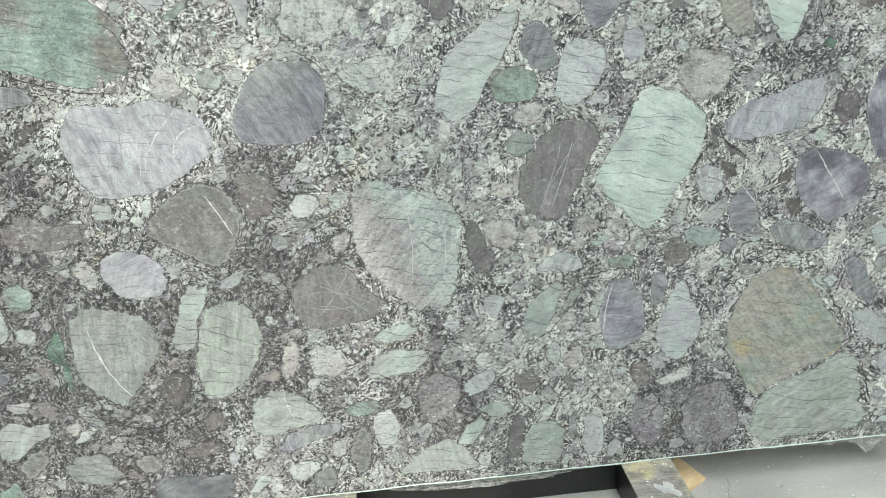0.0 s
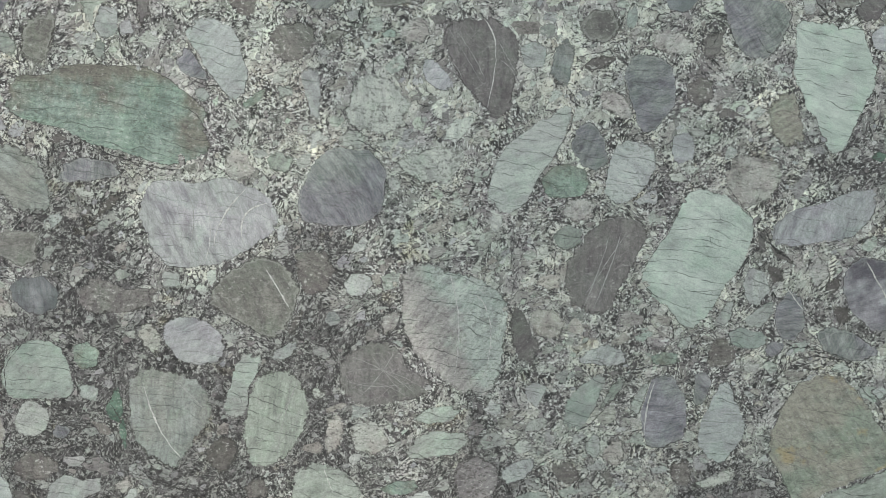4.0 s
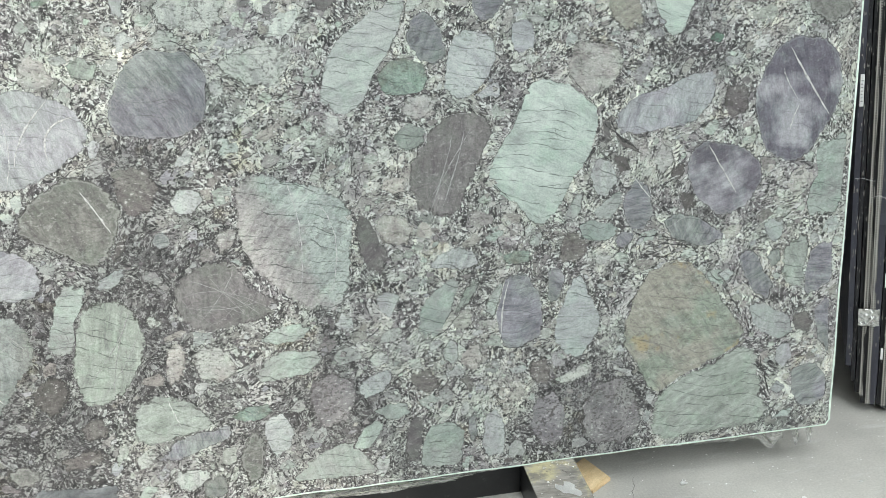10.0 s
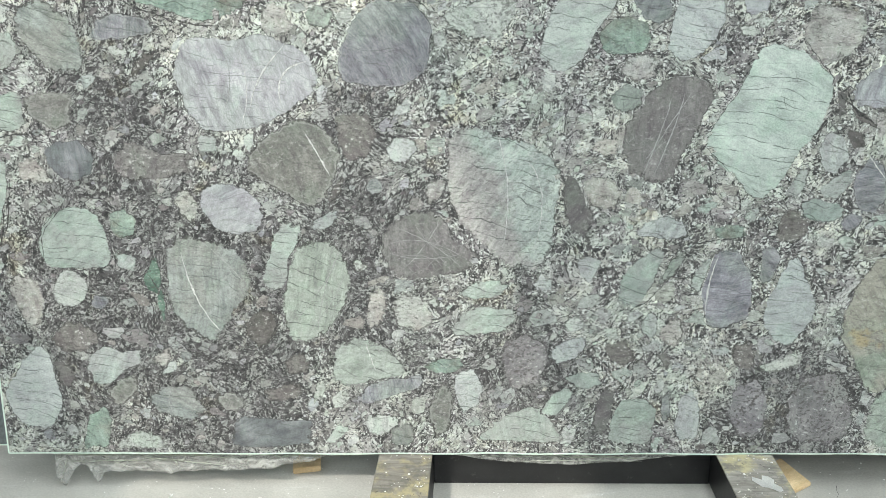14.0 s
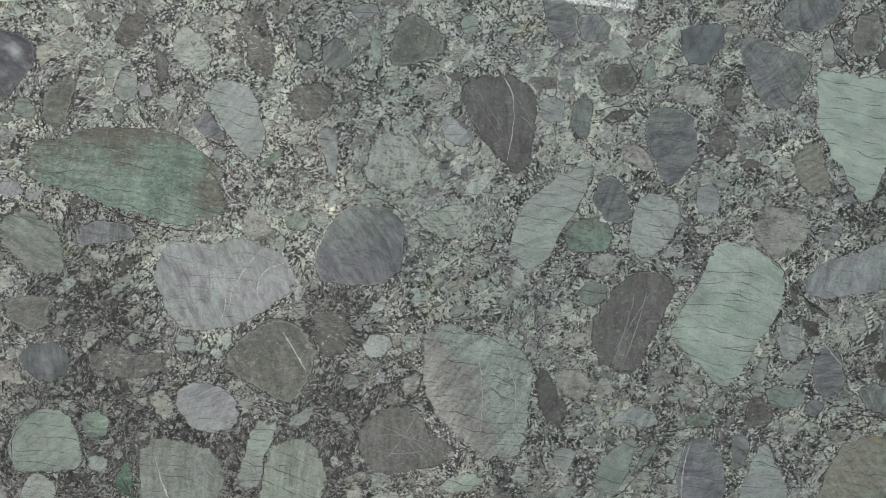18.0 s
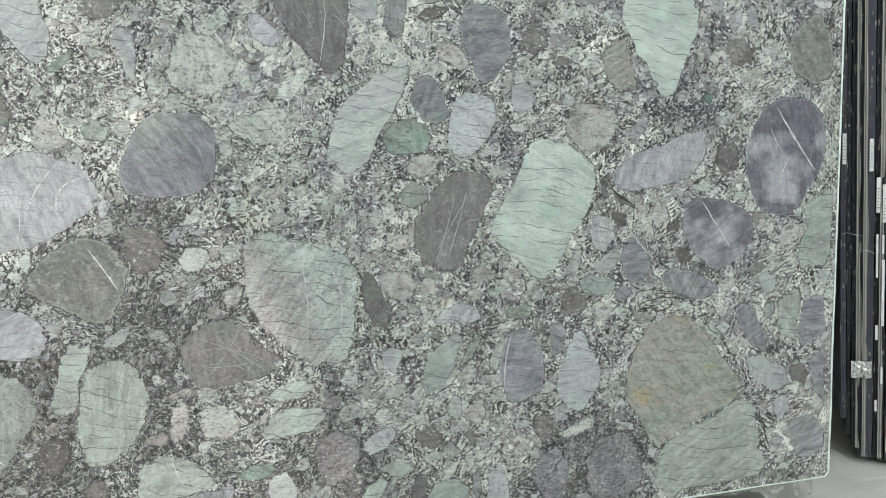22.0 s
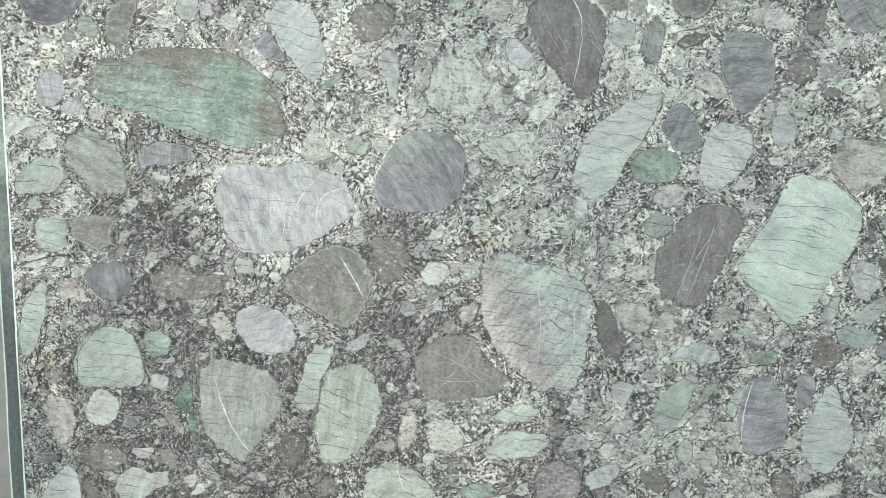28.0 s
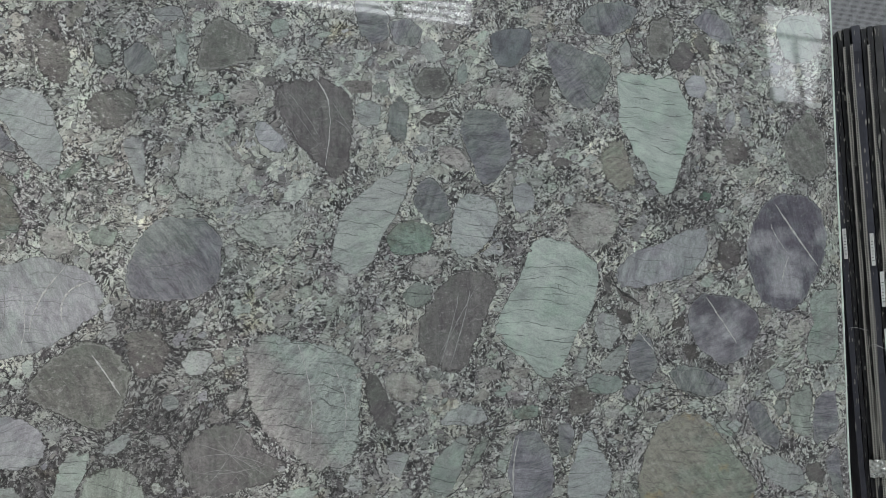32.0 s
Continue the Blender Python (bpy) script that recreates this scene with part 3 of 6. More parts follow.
def box(x0, x1, y0, y1, z0, z1, bevel=0.0, jitter=0.0):
    bm = bmesh.new()
    bmesh.ops.create_cube(bm, size=1.0, matrix=Matrix.Translation(((x0 + x1) / 2, (y0 + y1) / 2, (z0 + z1) / 2)) @ Matrix.Diagonal((x1 - x0, y1 - y0, z1 - z0, 1)))
    if bevel:
        bmesh.ops.bevel(bm, geom=bm.edges[:], offset=bevel, segments=2, affect="EDGES", profile=0.6)
    if jitter:
        for v in bm.verts:
            v.co += noise.noise_vector(v.co * 9) * jitter
    return bm


def prism(outline, y0, y1):
    """An upright plate: an outline in x and z between two depths."""
    bm = bmesh.new()
    front = [bm.verts.new((x, y0, z)) for x, z in outline]
    back = [bm.verts.new((x, y1, z)) for x, z in outline]
    bm.faces.new(front)
    bm.faces.new(back[::-1])
    for k in range(len(outline)):
        j = (k + 1) % len(outline)
        bm.faces.new((front[k], back[k], back[j], front[j]))
    bmesh.ops.recalc_face_normals(bm, faces=bm.faces[:])
    return bm


# ---- the hall ----
def structure(name, bm, material, label):
    return tagged(link(name, bm, material), label, name.split("_")[0], kind="structure")


structure("floor", box(-16, 18, -17, 6, -0.2, 0), FLOOR, "worn grey painted concrete floor with scuffs")
structure("wall_back", box(-12, 14, 6, 6.2, 0, 8), WALL, "pale grey painted hall wall")
structure("wall_left", box(-12.2, -12, -12, 6.2, 0, 8), WALL, "pale grey painted hall wall")
structure("wall_right", box(14, 14.2, -17, 6.2, 0, 8), WALL, "pale grey painted hall wall")


def joined(*boxes):
    bm = bmesh.new()
    for dims in boxes:
        b = box(*dims)
        m = bpy.data.meshes.new("piece")
        b.to_mesh(m)
        b.free()
        bm.from_mesh(m)
        bpy.data.meshes.remove(m)
    return bm


SILL, HEAD = 5.55, 6.85
front = structure("wall_front", joined((-16, 7.4, -0.2, 0, 0, SILL), (7.4, 9.4, -0.2, 0, 0, SILL - 0.75), (9.4, 13.5, -0.2, 0, 0, SILL), (-16, 13.5, -0.2, 0, HEAD, 8), (-16, -5.0, -0.2, 0, SILL, HEAD), (1.0, 7.4, -0.2, 0, SILL, HEAD), (9.4, 13.5, -0.2, 0, SILL, HEAD)), WALL, "pale grey hall wall with high windows")
front.matrix_basis = WINDOW_WALL
# assumed roof out of view, left open above the added lamps
roof = [(-12, -9.2, -17, 6, 7.8, 8), (7.2, 14, -17, 6, 7.8, 8)]
for x in ROOF_FILLS:
    roof += [(x - 0.7, x + 0.7, -17, -9, 7.8, 8), (x - 0.7, x + 0.7, -1, 6, 7.8, 8)]
    if x < 6:
        roof.append((x + 0.7, x + 4.3, -17, 6, 7.8, 8))
structure("ceiling", joined(*roof), ROOF, "unseen pale metal roof with gaps at the added lamps")


def window(name, s0, s1, bars, louvres, sill):
    w = tagged(new(name), "high louvred hall window", "window", kind="structure")
    w.matrix_basis = WINDOW_WALL @ pose(0, -0.1, 0)
    part("window_frame", box(s0, s1, -0.05, 0.05, sill, sill + 0.06), FRAME, w)
    part("window_frame", box(s0, s1, -0.05, 0.05, HEAD - 0.06, HEAD), FRAME, w)
    for k in range(bars + 1):
        x = s0 + 0.05 + (s1 - s0 - 0.1) * k / bars
        part("mullion", box(x - 0.05, x + 0.05, -0.04, 0.04, sill + 0.06, HEAD - 0.06), FRAME, w)
    for k in range(louvres):
        z = sill + (HEAD - sill) * (k + 0.7) / (louvres + 0.4)
        part("slat", box(s0 + 0.05, s1 - 0.05, -0.03, 0.03, z - 0.012, z + 0.012), FRAME, w)


window("window_1", -5.0, 1.0, 4, 10, SILL)
window("window_2", 7.4, 9.4, 2, 0, SILL - 0.75)
part("transom", box(7.4, 9.4, -0.045, 0.045, 6.2, 6.5), FRAME, bpy.data.objects["window_2"])

# ---- the conglomerate slab ----
tagged(slab, "polished green and purple conglomerate granite slab leaning on a rack", "stone slab")
# corners of the slab's face, along and up its plane
BL, BR, BC, TR, TM, TL = (-1.316, 0.0), (1.571, 0.0), (1.5835, 0.015), (1.645, 1.690), (0.45, 1.711), (-1.310, 1.767)


def wobbling(p, q, n, size, seed):
    """A sawn slab edge between two corners, a little uneven."""
    out = []
    for k in range(n):
        f = k / n
        x, z = p[0] + (q[0] - p[0]) * f, p[1] + (q[1] - p[1]) * f
        d = size * noise.noise((x * 7 + seed, z * 7, 0.3)) * min(1, 8 * f, 8 * (1 - f))
        nx, nz = (q[1] - p[1]), -(q[0] - p[0])
        L = math.hypot(nx, nz)
        out.append((x + nx / L * d, z + nz / L * d))
    return out


outline = wobbling(BL, BR, 60, 0.004, 1) + [BR, (1.579, 0.004)] + wobbling(BC, TR, 30, 0.002, 5) + wobbling(TR, TM, 25, 0.003, 9) + wobbling(TM, TL, 35, 0.003, 11) + wobbling(TL, BL, 30, 0.002, 13)
part("ground_mass", prism(outline, 0.0, 0.02), GROUND_MASS, slab, "speckled grey-purple crushed ground mass")


def edge_strip(p, q, n, size, seed, wide):
    """The pale resin arris that runs round the slab's rim, its front a hair proud of the face."""
    line = wobbling(p, q, n, size, seed) + [q]
    nx, nz = (q[1] - p[1]), -(q[0] - p[0])
    L = math.hypot(nx, nz)
    nx, nz = nx / L, nz / L
    bm = bmesh.new()
    rows = []
    for x, z in line:
        w = wide * (0.6 + 0.8 * abs(noise.noise((x * 19, z * 19, seed))))
        rows.append([bm.verts.new(c) for c in ((x - nx * w, -0.0012, z - nz * w), (x + nx * 0.001, -0.0012, z + nz * 0.001), (x + nx * 0.003, 0.002, z + nz * 0.003), (x + nx * 0.003, 0.0215, z + nz * 0.003), (x - nx * w, 0.0215, z - nz * w))])
    for a, b in zip(rows, rows[1:]):
        for k in range(5):
            j = (k + 1) % 5
            bm.faces.new((a[k], a[j], b[j], b[k]))
    bm.faces.new(rows[0])
    bm.faces.new(rows[-1][::-1])
    bmesh.ops.recalc_face_normals(bm, faces=bm.faces[:])
    return bm


for ends in ((BL, BR, 60, 0.004, 1, 0.003), (BR, BC, 4, 0.0, 2, 0.004), (BC, TR, 30, 0.002, 5, 0.005), (TR, TM, 25, 0.003, 9, 0.002), (TM, TL, 35, 0.003, 11, 0.002), (TL, BL, 30, 0.002, 13, 0.004)):
    part("sawn_edge", edge_strip(*ends), EDGE, slab, "pale green resin-sealed sawn edge")

PEBBLES, CUT = [], []
# stones whose outline melts into the ground mass
SOFT = ("speckled", "mauve", "soot", "plum", "rose", "olive", "taupe", "grey", "umber", "white", "ash", "striped")


KINDS = {
    "mint": "pale mint-green pebble with dark hairline cracks", "seafoam": "muted sea-green pebble with hairline cracks", "chalk": "pale grey-green pebble with fine cracks",
    "jade": "green layered pebble with brown streaks", "pale": "pale grey-green cracked pebble", "white": "whitish pebble speckled with dark flecks",
    "striped": "large pale pebble streaked mint and rose", "lavender": "pale lavender-grey pebble with white ripples", "grey": "mid-grey cracked pebble",
    "ash": "ash-green pebble with hairline cracks", "slate": "slate-violet banded pebble", "dawn": "violet-grey pebble with a pale green side", "dusk": "dark blue-grey pebble", "plum": "dark plum-brown mottled pebble",
    "umber": "dark brown pebble with pale threads", "mauve": "mauve-brown pebble with pale veins", "soot": "blackish mineral lump", "taupe": "grey-brown pebble with a pale rim",
    "olive": "olive mottled boulder with rusty spots", "rose": "pinkish-beige flecked pebble", "speckled": "violet-grey lump with dark spots",
    "purplecloud": "dark violet clouded pebble", "cloudy": "dark violet pebble with a pale clouded heart", "emerald": "small emerald-green shard",
}


def radius(th, shape):
    return 1 + sum(shape[2 * n] * math.cos((n + 1) * th) + shape[2 * n + 1] * math.sin((n + 1) * th) for n in range(len(shape) // 2))


def pebble(kind, u, v, a, b, tilt, *shape):
    """A pebble cut through in the slab's face, at u along and v up it; a and b its half axes, shape its bulges."""
    k = len(PEBBLES)
    lift = 0.0004 + 0.000004 * k
    n = max(28, min(110, int(a * 700)))
    bm = bmesh.new()
    rim = bm.verts.layers.float.new("rim")
    rings = []
    skin = max(0.25, 1 - (0.014 if kind in SOFT else 0.007) / b)
    grow = 1 + (0.005 if kind in SOFT else 0.003) / b
    for f, y, edge in ((grow, 0.003, 1.0), (grow, -lift + 0.0002, 1.0), (grow - 0.01, -lift, 1.0), (skin, -lift, 0.05), (skin * 0.6, -lift, 0.0)):
        ring = []
        for i in range(n):
            th = 2 * math.pi * i / n
            r = radius(th, shape) * (1 + 0.035 * noise.noise((math.cos(th) * 5, math.sin(th) * 5, k * 1.3)) + 0.025 * noise.noise((math.cos(th) * 15, math.sin(th) * 15, k * 2.9)))
            p = bm.verts.new((a * r * f * math.cos(th), y, b * r * f * math.sin(th)))
            p[rim] = edge
            ring.append(p)
        rings.append(ring)
    for q, w in zip(rings, rings[1:]):
        for i in range(n):
            bm.faces.new((q[i], q[(i + 1) % n], w[(i + 1) % n], w[i]))
    bm.faces.new(rings[-1])
    bmesh.ops.recalc_face_normals(bm, faces=bm.faces[:])
    PEBBLES.append((u, v, a, b, radians(tilt)))
    ob = part("pebble", bm, STONES[kind], slab, KINDS[kind], pose(u, 0, v, 0, -tilt, 0))
    CUT.append(ob)
    return ob


def vein(u0, v0, u1, v1, u2, v2, wide):
    """A pale mineral vein through three spots of the face, a part of the pebble that holds its middle."""
    host = min(range(len(CUT)), key=lambda k: math.hypot(u1 - PEBBLES[k][0], v1 - PEBBLES[k][1]) / (PEBBLES[k][2] + PEBBLES[k][3]))
    bm = bmesh.new()
    rows = []
    for i in range(33):
        f = i / 32
        b0, b1, b2 = (1 - f) * (1 - 2 * f), 4 * f * (1 - f), f * (2 * f - 1)
        x, z = b0 * u0 + b1 * u1 + b2 * u2, b0 * v0 + b1 * v1 + b2 * v2
        x += 0.0022 * noise.noise((f * 9, u0 * 40, 1)) + 0.001 * noise.noise((f * 31, u0 * 40, 2))
        w = wide * 0.5 * (0.2 + 0.9 * abs(noise.noise((f * 6, v0 * 30, 3))) + 0.4 * abs(noise.noise((f * 25, v0 * 30, 9)))) * min(1, 0.15 + 6 * f, 0.15 + 6 * (1 - f))
        dx, dz = u2 - u0, v2 - v0
        L = math.hypot(dx, dz)
        rows.append([bm.verts.new((x + sx * dz / L * w, y, z - sx * dx / L * w)) for sx, y in ((-1, 0.0), (-0.7, -0.0014), (0.7, -0.0014), (1, 0.0))])
    for p, q in zip(rows, rows[1:]):
        for k in range(3):
            bm.faces.new((p[k], p[k + 1], q[k + 1], q[k]))
    bmesh.ops.recalc_face_normals(bm, faces=bm.faces[:])
    return part("vein", bm, VEIN if wide > 0.0045 else FAINT_VEIN, CUT[host], "white quartz vein" if wide > 0.0045 else "thin greyish vein", CUT[host].matrix_basis.inverted())


pebble("jade", -0.794, 1.302, 0.267, 0.112, -14, 0, 0, 0, 0, -0.09, -0.08, -0.01, 0.02, 0, 0, -0.01, 0.01, 0, 0.01, -0.01, -0.04, -0.01, 0.01)
pebble("olive", 1.107, 0.361, 0.178, 0.165, -83, -0.01, -0.01, 0, 0, -0.09, -0.07, 0.01, -0.07, 0, -0.03, -0.01, 0.01, -0.01, 0.02, -0.01, 0.01)
pebble("striped", 0.081, 0.706, 0.192, 0.134, -62, 0, 0, 0, 0, 0.02, -0.07, 0.06, 0.01, -0.01, 0, -0.01, 0.01, 0, -0.01, 0, 0, 0.01, 0.01)
pebble("ash", 1.210, 0.131, 0.183, 0.118, 16, -0.01, 0, 0.01, 0, -0.14, 0.01, -0.08, 0.04, 0.01, -0.02, 0.03, 0, 0.04, -0.02, 0, 0, -0.01, 0)
pebble("mint", 0.740, 0.887, 0.186, 0.121, 64, 0, 0, 0, 0, 0, -0.02, -0.08, 0.06, 0.01, -0.03, 0, -0.01, 0.01, 0.01, 0.01, 0, 0.01, 0)
pebble("lavender", -0.580, 1.008, 0.185, 0.119, 4, 0, 0, 0, 0, 0.08, 0.04, -0.03, -0.02, 0.01, -0.02, 0.03, 0, -0.01, 0.01, -0.01, -0.01, 0.01, 0)
pebble("purplecloud", 1.449, 0.975, 0.170, 0.121, 74, 0, 0, 0, 0, -0.03, -0.02, 0, 0.01, 0, -0.01, -0.01, -0.01)
pebble("mint", 1.085, 1.351, 0.164, 0.101, -78, 0, 0, -0.01, 0, 0.11, -0.1, 0.02, 0, 0.02, -0.04, -0.01, -0.01, -0.01, 0, 0, -0.03, -0.01, 0.02)
pebble("grey", -0.715, 0.481, 0.138, 0.112, 90, 0, 0, 0, 0, -0.07, 0.07, 0.01, 0.02, -0.02, -0.02, 0, 0, 0, 0, 0.01, 0, -0.01, 0)
pebble("mauve", 0.483, 0.873, 0.152, 0.085, 60, 0, 0.01, 0, 0, 0.03, -0.08, -0.05, -0.01, -0.01, 0.01, 0, -0.01, -0.01, 0.01, 0, 0, 0, 0.01)
pebble("dawn", -0.210, 1.087, 0.125, 0.103, 33, 0, 0, 0, 0, -0.05, 0.02, 0.05, 0, 0, 0, 0, 0, -0.01, 0, 0, 0, -0.01, -0.01)
pebble("ash", -0.420, 0.462, 0.147, 0.086, 73, 0, 0, 0, 0, -0.05, 0.03, -0.01, -0.01, 0, -0.01, 0.01, -0.01)
pebble("taupe", -0.449, 0.803, 0.115, 0.104, -8, 0, 0, 0, 0, -0.1, -0.03, 0.02, 0.04, 0.01, 0, 0, 0.01, 0, -0.01, -0.01, 0)
pebble("umber", 0.170, 1.410, 0.134, 0.087, -68, 0, 0, 0, 0, 0.11, -0.09, 0.01, 0.01, 0.01, -0.01, 0, -0.02, 0, 0, 0.01, 0)
pebble("cloudy", -1.158, 1.597, 0.115, 0.101, 17, 0, 0, 0, 0, 0.09, 0.01, 0.01, 0.01, 0, -0.01, 0.01, 0)
pebble("purplecloud", 1.237, 0.776, 0.114, 0.094, -33, 0, 0, 0, 0, -0.06, 0.03, -0.01, 0, 0.01, 0.01, 0, 0, 0, -0.01, -0.01, 0, 0, 0.01)
pebble("mauve", -0.129, 0.572, 0.119, 0.086, -13, -0.01, 0, 0, -0.01, 0.11, -0.06, 0.07, -0.03, 0.03, 0.01, 0.01, 0.02, 0, 0.01, 0, 0, 0.01, 0)
pebble("pale", 0.277, 1.149, 0.161, 0.061, 53, 0, 0, 0.01, -0.01, 0.09, -0.09, -0.01, -0.02, 0.02, 0.04, 0.02, -0.03, 0, -0.03, 0, 0.01, 0.01, 0)
pebble("speckled", 0.905, 0.126, 0.103, 0.089, -84, 0, 0, 0, 0, -0.05, 0.03, -0.04, -0.01, 0, 0, 0.01, 0.01, 0.01, 0.01, -0.02, 0.01, 0.01, 0.01)
pebble("pale", -1.215, 0.183, 0.117, 0.074, 79, 0, 0, 0, 0, 0.11, -0.03, 0.03, -0.01, -0.01, 0, -0.01, -0.02, 0.01, 0, 0.01, 0, 0, 0.01)
pebble("lavender", 1.080, 0.976, 0.148, 0.059, 16, 0, 0, 0.01, 0, -0.05, 0.06, -0.05, 0.04, 0.01, -0.03, 0.01, -0.02, 0, 0, 0, 0, 0.01, 0)
pebble("seafoam", -1.059, 0.606, 0.099, 0.087, 0, 0, 0, 0, 0, -0.03, -0.07, -0.05, -0.01, 0, 0.01, 0, 0, 0, 0.01, 0.01, 0.01)
pebble("slate", 0.874, 1.498, 0.102, 0.074, -49, 0, -0.01, 0, 0, -0.14, -0.05, 0.03, -0.03, 0, 0, 0.01, 0.01, -0.02, 0.01)
pebble("slate", 0.649, 0.453, 0.108, 0.067, -88, 0, 0, 0, 0, -0.02, -0.02, -0.03, -0.03, -0.02, 0, 0, 0, 0.01, 0.01, 0, 0, 0.01, 0.01)
pebble("grey", -1.065, 1.130, 0.108, 0.067, -51, 0, 0, 0, 0, 0.02, -0.01, 0.01, 0.02, 0.01, 0.01, 0, 0.03, 0.01, -0.02, 0.02, -0.01)
pebble("taupe", 1.534, 1.256, 0.096, 0.071, -85, 0, 0, 0, 0, -0.01, 0.07, -0.02, -0.04, 0, 0, 0, -0.01, 0.03, 0, 0, -0.01)
pebble("pale", 0.812, 0.412, 0.111, 0.059, 84, -0.01, 0, 0, 0, 0.08, 0.04, 0.07, 0.02, 0, -0.02, 0.01, 0.02, 0.01, 0.01, 0.01, 0, 0.01, -0.01)
pebble("slate", 0.603, 1.328, 0.101, 0.065, -83, 0, 0, 0, 0, 0.05, -0.07, -0.02, -0.03, 0, -0.01, 0.01, 0, -0.01, 0, 0, 0, 0.01, 0.01)
pebble("ash", -0.297, 0.261, 0.097, 0.065, 1, 0, 0, 0, 0, 0.09, -0.1, -0.02, -0.02, 0, -0.01, -0.01, -0.02, 0, -0.01, 0, 0.01, -0.01, 0.01)
pebble("seafoam", 1.546, 0.747, 0.121, 0.050, 80, 0, -0.01, 0.02, 0, 0.08, 0.02, -0.12, -0.06, -0.01, -0.07, 0.04, -0.02, 0, 0.02, -0.01, 0.03, -0.02, 0)
pebble("pale", -0.515, 1.438, 0.113, 0.057, -63, 0, 0, 0.01, 0, 0.07, -0.07, -0.03, 0, -0.02, 0.02, -0.01, -0.03, 0, 0, 0.02, 0.03, 0, -0.01)
pebble("white", -0.114, 1.302, 0.084, 0.075, -14, 0, 0, 0, 0, 0.04, -0.02, -0.04, 0.02, 0.03, 0.02, 0, 0, -0.01, 0.01, -0.01, 0.01)
pebble("dusk", -0.564, 0.062, 0.122, 0.046, 1, 0, -0.01, 0, 0, 0.06, 0, -0.09, 0.05, -0.05, 0.01, -0.01, -0.01, -0.02, 0, 0.03, -0.02, 0.03, 0)
pebble("lavender", -0.629, 0.683, 0.089, 0.063, -26, 0, 0, 0, 0, -0.01, 0, 0.01, -0.01, 0, -0.01, 0, 0, 0, 0, -0.01, 0, 0, 0.01)
pebble("chalk", 0.549, 1.117, 0.090, 0.061, 64, 0, 0, 0, 0, -0.06, 0, -0.01, -0.01, 0.01, -0.01, 0, 0, 0, -0.01, 0, 0, -0.01, -0.01)
pebble("seafoam", 0.127, 0.076, 0.098, 0.049, 5, 0, 0.01, 0, 0, -0.15, -0.15, -0.04, 0.03, 0, 0, -0.01, 0.07, 0.03, 0, 0, 0, 0.03, -0.02)
pebble("plum", -0.837, 0.806, 0.108, 0.046, -4, -0.01, -0.03, 0.03, -0.01, 0.13, 0.03, -0.05, 0.07, -0.07, 0.02, -0.01, -0.04, 0, -0.01, -0.03, -0.03, 0.02, -0.03)
pebble("rose", 0.879, 1.089, 0.075, 0.070, 2, 0, 0, 0, 0, 0.02, 0.03, -0.01, 0.03, -0.01, 0, 0.01, 0.01, 0, 0, 0, -0.03)
pebble("seafoam", 1.540, 1.572, 0.075, 0.070, 23, 0, 0, 0, 0, 0.06, 0, -0.01, 0.03)
pebble("taupe", -0.049, 1.611, 0.074, 0.065, 20, 0, 0, 0, 0, -0.05, -0.15, 0.01, -0.01, 0.01, -0.01, -0.01, 0.01, 0.01, -0.01, -0.01, 0, 0, -0.01)
pebble("speckled", 0.131, 0.266, 0.076, 0.063, 81, 0, 0, 0, 0, -0.06, -0.01, -0.02, -0.01, 0.02, 0.01, 0, 0, 0.03, 0.03)
pebble("white", 0.026, 1.144, 0.091, 0.048, 5, 0, 0, 0, 0.01, -0.07, 0.11, 0, 0.02, 0.02, 0.02, 0, -0.02, 0.02, -0.01, -0.02, 0, 0, 0.02)
pebble("seafoam", 0.418, 0.090, 0.072, 0.061, 58, 0.01, 0, 0, 0, 0.02, 0.06, 0.01, -0.08, -0.02, 0.01, 0, 0.01, 0.03, 0.02, -0.02, 0, 0, 0.01)
pebble("plum", -0.465, 1.628, 0.091, 0.047, -81, 0, 0, 0, 0, 0, 0.03, -0.04, -0.01, -0.01, 0, 0.01, 0.01, 0, -0.01, 0.02, 0.02)
pebble("speckled", 0.721, 0.130, 0.085, 0.050, 87, 0, 0, 0, 0, 0.01, -0.02, -0.01, -0.03, -0.01, 0.01, -0.02, -0.05, 0, 0, 0, 0.01)
pebble("slate", 0.970, 1.646, 0.087, 0.047, 10, 0, 0, 0, 0, 0, 0.03, 0, 0.01, 0, 0, 0.02, -0.01, 0.02, 0.02, 0, -0.01)
pebble("slate", 1.509, 0.137, 0.071, 0.056, -72, 0, 0, 0, 0, -0.01, -0.03, -0.04, 0.02, 0.01, -0.01, -0.03, -0.01, 0.02, -0.01, 0.01, -0.01, -0.01, 0)
pebble("seafoam", -0.993, 0.262, 0.076, 0.046, 19, -0.02, 0, 0, -0.01, 0.17, -0.08, 0.06, -0.05, 0.01, 0.03, 0.01, 0.01, 0, 0.01, 0, 0.01, -0.01, 0.03)
pebble("grey", -0.817, 0.150, 0.078, 0.047, -12, 0, 0, 0, 0, -0.03, -0.04, 0.03, 0, 0.01, 0, 0.04, 0.02, -0.01, 0, 0.01, -0.01, 0, -0.02)
pebble("seafoam", -1.265, 0.713, 0.111, 0.033, 74, 0, 0, 0, 0, 0, -0.05, 0, -0.01, 0.01, -0.01, 0, 0.01, -0.02, 0, -0.03, 0, 0.01, 0)
pebble("seafoam", -1.221, 1.095, 0.075, 0.047, 20, 0, 0, 0, 0, -0.08, -0.02, 0.02, 0.04, 0.01, -0.01, -0.02, 0.01, -0.02, 0.01, -0.01, -0.01, 0.02, 0)
